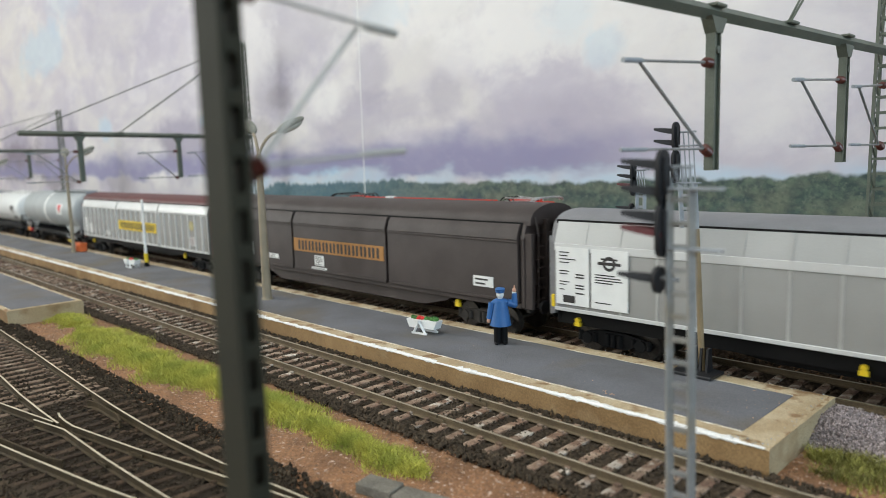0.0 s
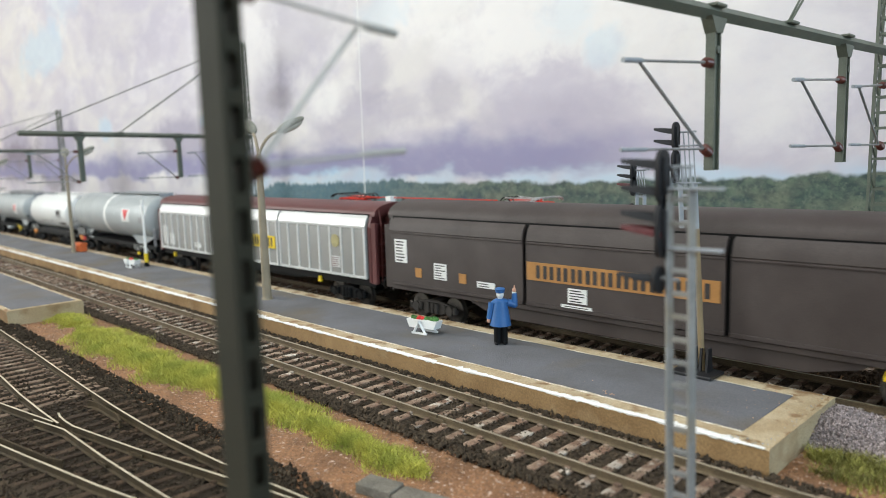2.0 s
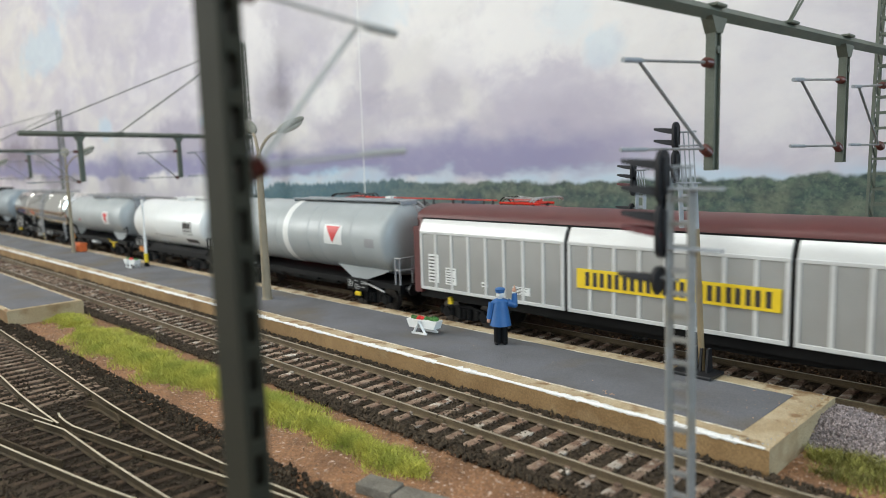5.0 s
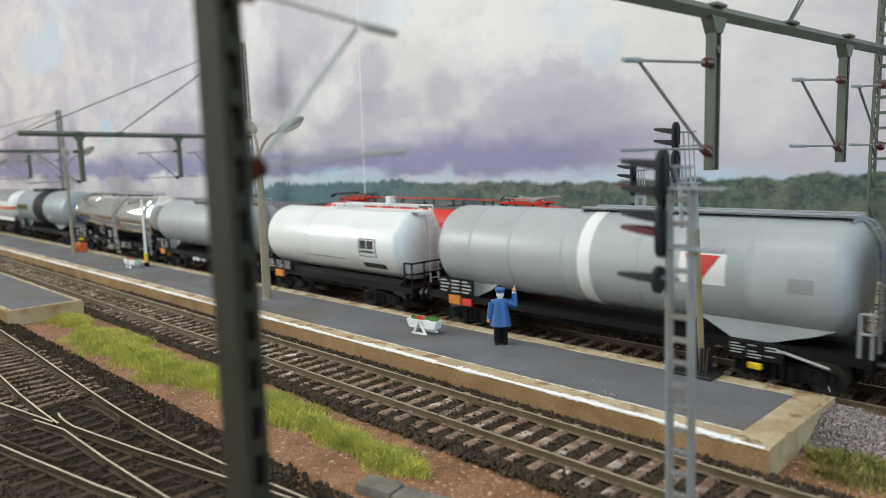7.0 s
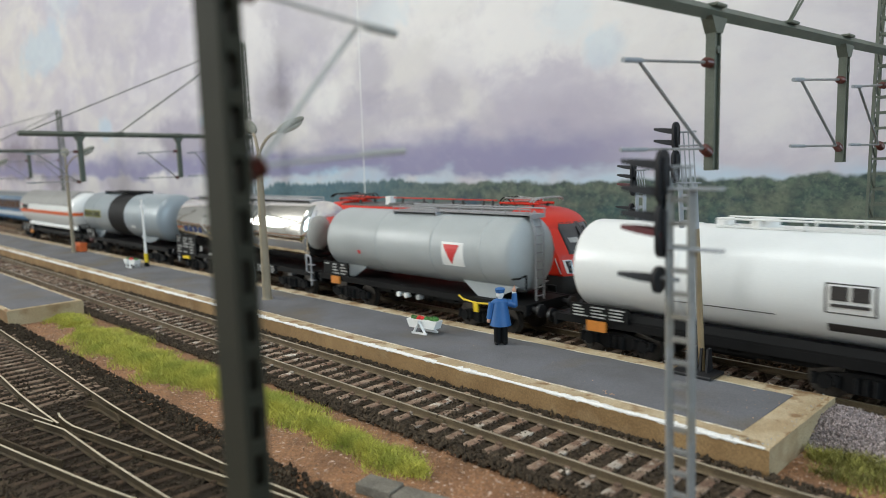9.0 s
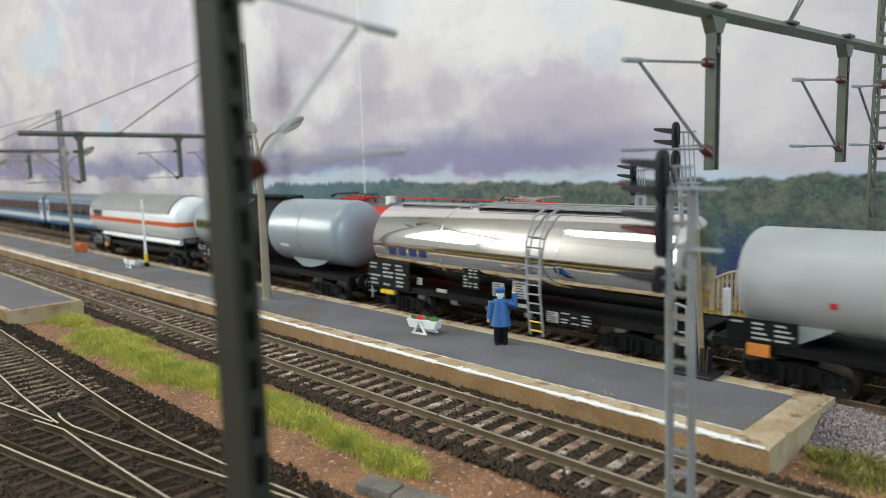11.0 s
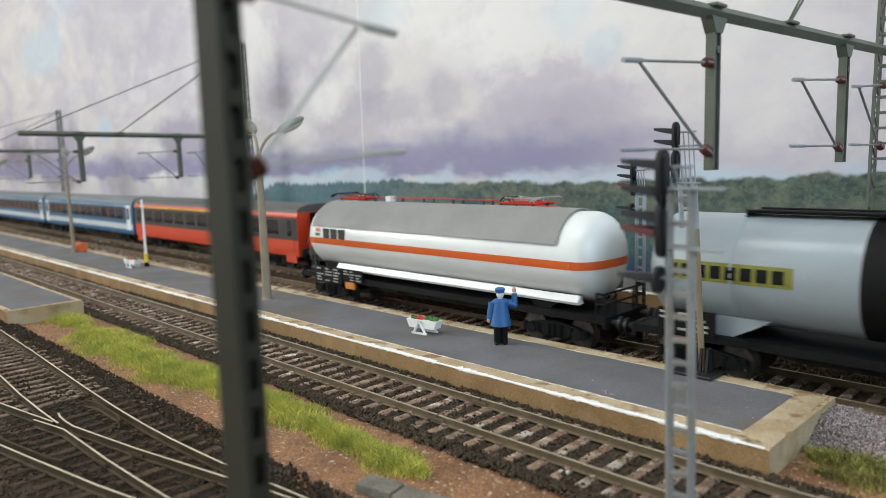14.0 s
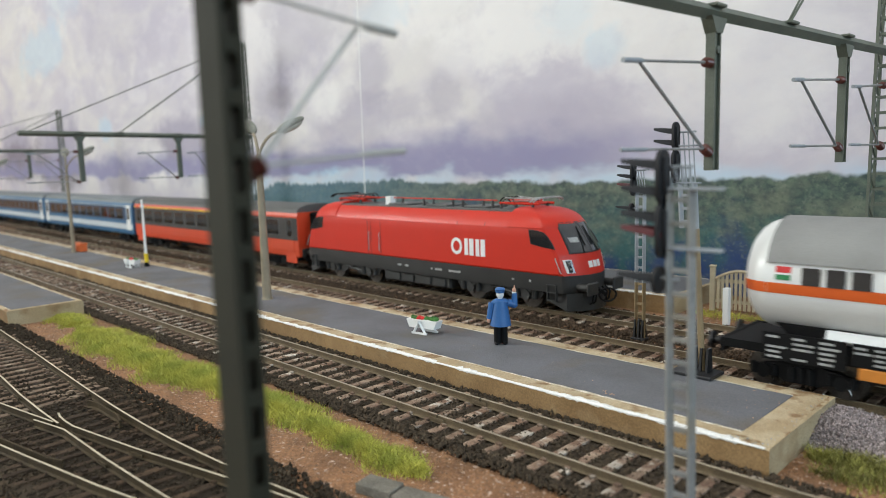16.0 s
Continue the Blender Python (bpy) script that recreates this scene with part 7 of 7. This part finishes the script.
# white block marks on the sides and nose
bm = B()
for k in range(24):
    a0, a1 = k * math.tau / 24, (k + 1) * math.tau / 24
    bm.faces.new([bm.verts.new((33.4 + rr * math.cos(a), -17.12, 26.8 + rr * 1.1 * math.sin(a))) for rr, a in ((2.3, a0), (3.8, a0), (3.8, a1), (2.3, a1))])
for x0 in (38.8, 46.2):
    for a, b_ in ((0, 2.3), (3.2, 6.0)):
        box(bm, x0 + a, x0 + b_, -17.2, -16.95, 22.7, 30.9)
part("lettering_bar", bm, M_WHITE, loco, "large white block mark")
for s in (-1, 1):
    for k in range(3):
        nose_patch("lettering_bar", -4.2 + k * 3.0, -1.9 + k * 3.0, 20.4, 23.2, 0.12, M_WHITE, loco, s, "small white block mark", n=2, deep=0.3)
bm = B()
for x, w in ((-12, 2.8), (-6, 2.4), (14, 1.2), (17, 5), (27, 8), (68, 1.2), (78, 1.0)):
    box(bm, x, x + w, -16.62, -16.35, 13.2, 14.2)
part("marking", bm, M_DUSTY_WHITE, loco)


def coach(x0, x1, label, kind):
    L = x1 - x0
    h = L / 2
    t = thing("passenger_coach", (x0 + x1) / 2, FAR, 0, label, "passenger coach", "coaches of the passenger train")
    running_gear(t, h, h - 3, 11.5, M_BLACK, h - 32, turns=False)
    side = M_COACH_BLUE if kind == "blue" else M_COACH_RED
    bm = B(); prism(bm, [(-16, 10), (16, 10), (16.4, 14), (16.4, 36), (15.8, 38.4), (-15.8, 38.4), (-16.4, 36), (-16.4, 14)], -h, h)
    body = part("body", bm, side, t)
    bm = B()
    pts = [(15.9 * math.sin(radians(q)), 38.0 + 5.4 * math.cos(radians(q)) ** 0.75) for q in range(-90, 91, 10)]
    prism(bm, pts, -h + 0.5, h - 0.5)
    part("roof", bm, M_COACH_ROOF_PALE if kind == "blue" else M_COACH_ROOF, t, "rounded grey roof", smooth=True)
    for q in (-1, 1):
        y0, y1 = min(q * 16.3, q * 16.55), max(q * 16.3, q * 16.55)
        if kind == "blue":
            strips = ((14.0, 19.0, M_STRIPE, "pale stripe", -h, h), (22.4, 34.2, M_COACH_NAVY, "dark blue window band", -h + 16, h - 16), (34.9, 35.5, M_STRIPE, "pale stripe", -h, h))
        else:
            strips = ((20.5, 34.9, M_COACH_DARK, "dark window band", -h, h), (35.2, 36.1, M_YELLOW, "yellow line", -h + 0.3, h * 0.55))
        for z0, z1, m, nm, a, b in strips:
            bm = B(); box(bm, a + 0.3, b - 0.3, y0, y1, z0, z1)
            part("stripe", bm, m, body, nm)
        n = 11
        for k in range(n):
            c = -h + 30 + (L - 60) * k / (n - 1)
            bm = B(); box(bm, c - 8.2, c + 8.2, min(q * 16.3, q * 16.68), max(q * 16.3, q * 16.68), 23.5, 33.0, 0.15)
            part("window", bm, M_GLASS, body, "dark carriage window")
            if kind != "blue":
                bm = B()
                for a, b2, z0, z1 in ((-8.4, 8.4, 23.1, 23.5), (-8.4, 8.4, 33.0, 33.4), (-8.4, -8.0, 23.5, 33), (8.0, 8.4, 23.5, 33)):
                    box(bm, c + a, c + b2, min(q * 16.3, q * 16.72), max(q * 16.3, q * 16.72), z0, z1)
                part("window_frame", bm, M_COACH_ROOF, body)
        for c in (-h + 9, h - 9):
            bm = B(); box(bm, c - 4.5, c + 4.5, min(q * 16.2, q * 16.75), max(q * 16.2, q * 16.75), 13, 36, 0.2)
            d = part("door", bm, M_WHITE if kind == "blue" else M_COACH_RED, body, "carriage door")
            if kind != "blue":
                bm = B(); box(bm, c - 4.5, c + 4.5, min(q * 16.5, q * 16.8), max(q * 16.5, q * 16.8), 20.5, 34.9)
                part("door_panel", bm, M_COACH_DARK, d, "dark upper door panel")
                bm = B(); box(bm, c - 6, c + 6, min(q * 15.2, q * 16.3), max(q * 15.2, q * 16.3), 5.5, 12.5, 0.3)
                part("step_box", bm, M_COACH_RED, d, "red step box under the door")
            bm = B(); box(bm, c - 2.6, c + 2.6, min(q * 16.5, q * 16.85), max(q * 16.5, q * 16.85), 23, 33.5, 0.15)
            part("door_window", bm, M_GLASS, d)
    for s in (-1, 1):
        bm = B(); box(bm, min(s * h, s * (h + 2.4)), max(s * h, s * (h + 2.4)), -7, 7, 11, 38, 0.8)
        part("gangway", bm, M_BLACK, t, "black gangway bellows")
    return t


coach(-643.5, -382.5, "orange-red and dark grey passenger coach with a yellow line", "red")
coach(-907, -649.5, "blue passenger coach with white stripe and white doors", "blue")
coach(-1170, -913, "blue passenger coach with white stripe and white doors", "blue")
coach(-1433, -1176, "blue passenger coach with white stripe and white doors", "blue")


# ---- motion of the freight train ----
TRAVEL = [(0, 0), (0.5, 37.5), (1, 76.5), (1.5, 115.5), (2, 155), (2.5, 196), (3, 238.5), (3.5, 282.5), (4, 328), (4.5, 373), (5, 418.5), (5.5, 464.5), (6, 511), (6.5, 558),
          (7, 606), (7.5, 655), (8, 705.5), (8.5, 757), (9, 808.5), (9.5, 860), (10, 911.5), (10.5, 963), (11, 1014.5), (11.5, 1066.5), (12, 1119.5), (12.5, 1173.5), (13, 1228), (13.5, 1282.5), (14, 1336), (14.5, 1390), (15, 1445.5), (15.5, 1502.5), (16, 1560)]


def travel(t):
    for (a, p), (b, q) in zip(TRAVEL, TRAVEL[1:]):
        if t <= b:
            return p + (q - p) * (t - a) / (b - a)
    return TRAVEL[-1][1]


def motions():
    for ob, s in WAGONS:
        walk(ob, [(t, pose((s + d) * U, MAIN * U, 0)) for t, d in TRAVEL])
    for ob, x, r in WHEELS:
        rows = []
        for k in range(241):
            t = min(16.0, k / 15)
            rows.append((t, pose(x * U, 0, r * U, 0, math.degrees(travel(t) / r), 0)))
        walk(ob, rows)


motions()
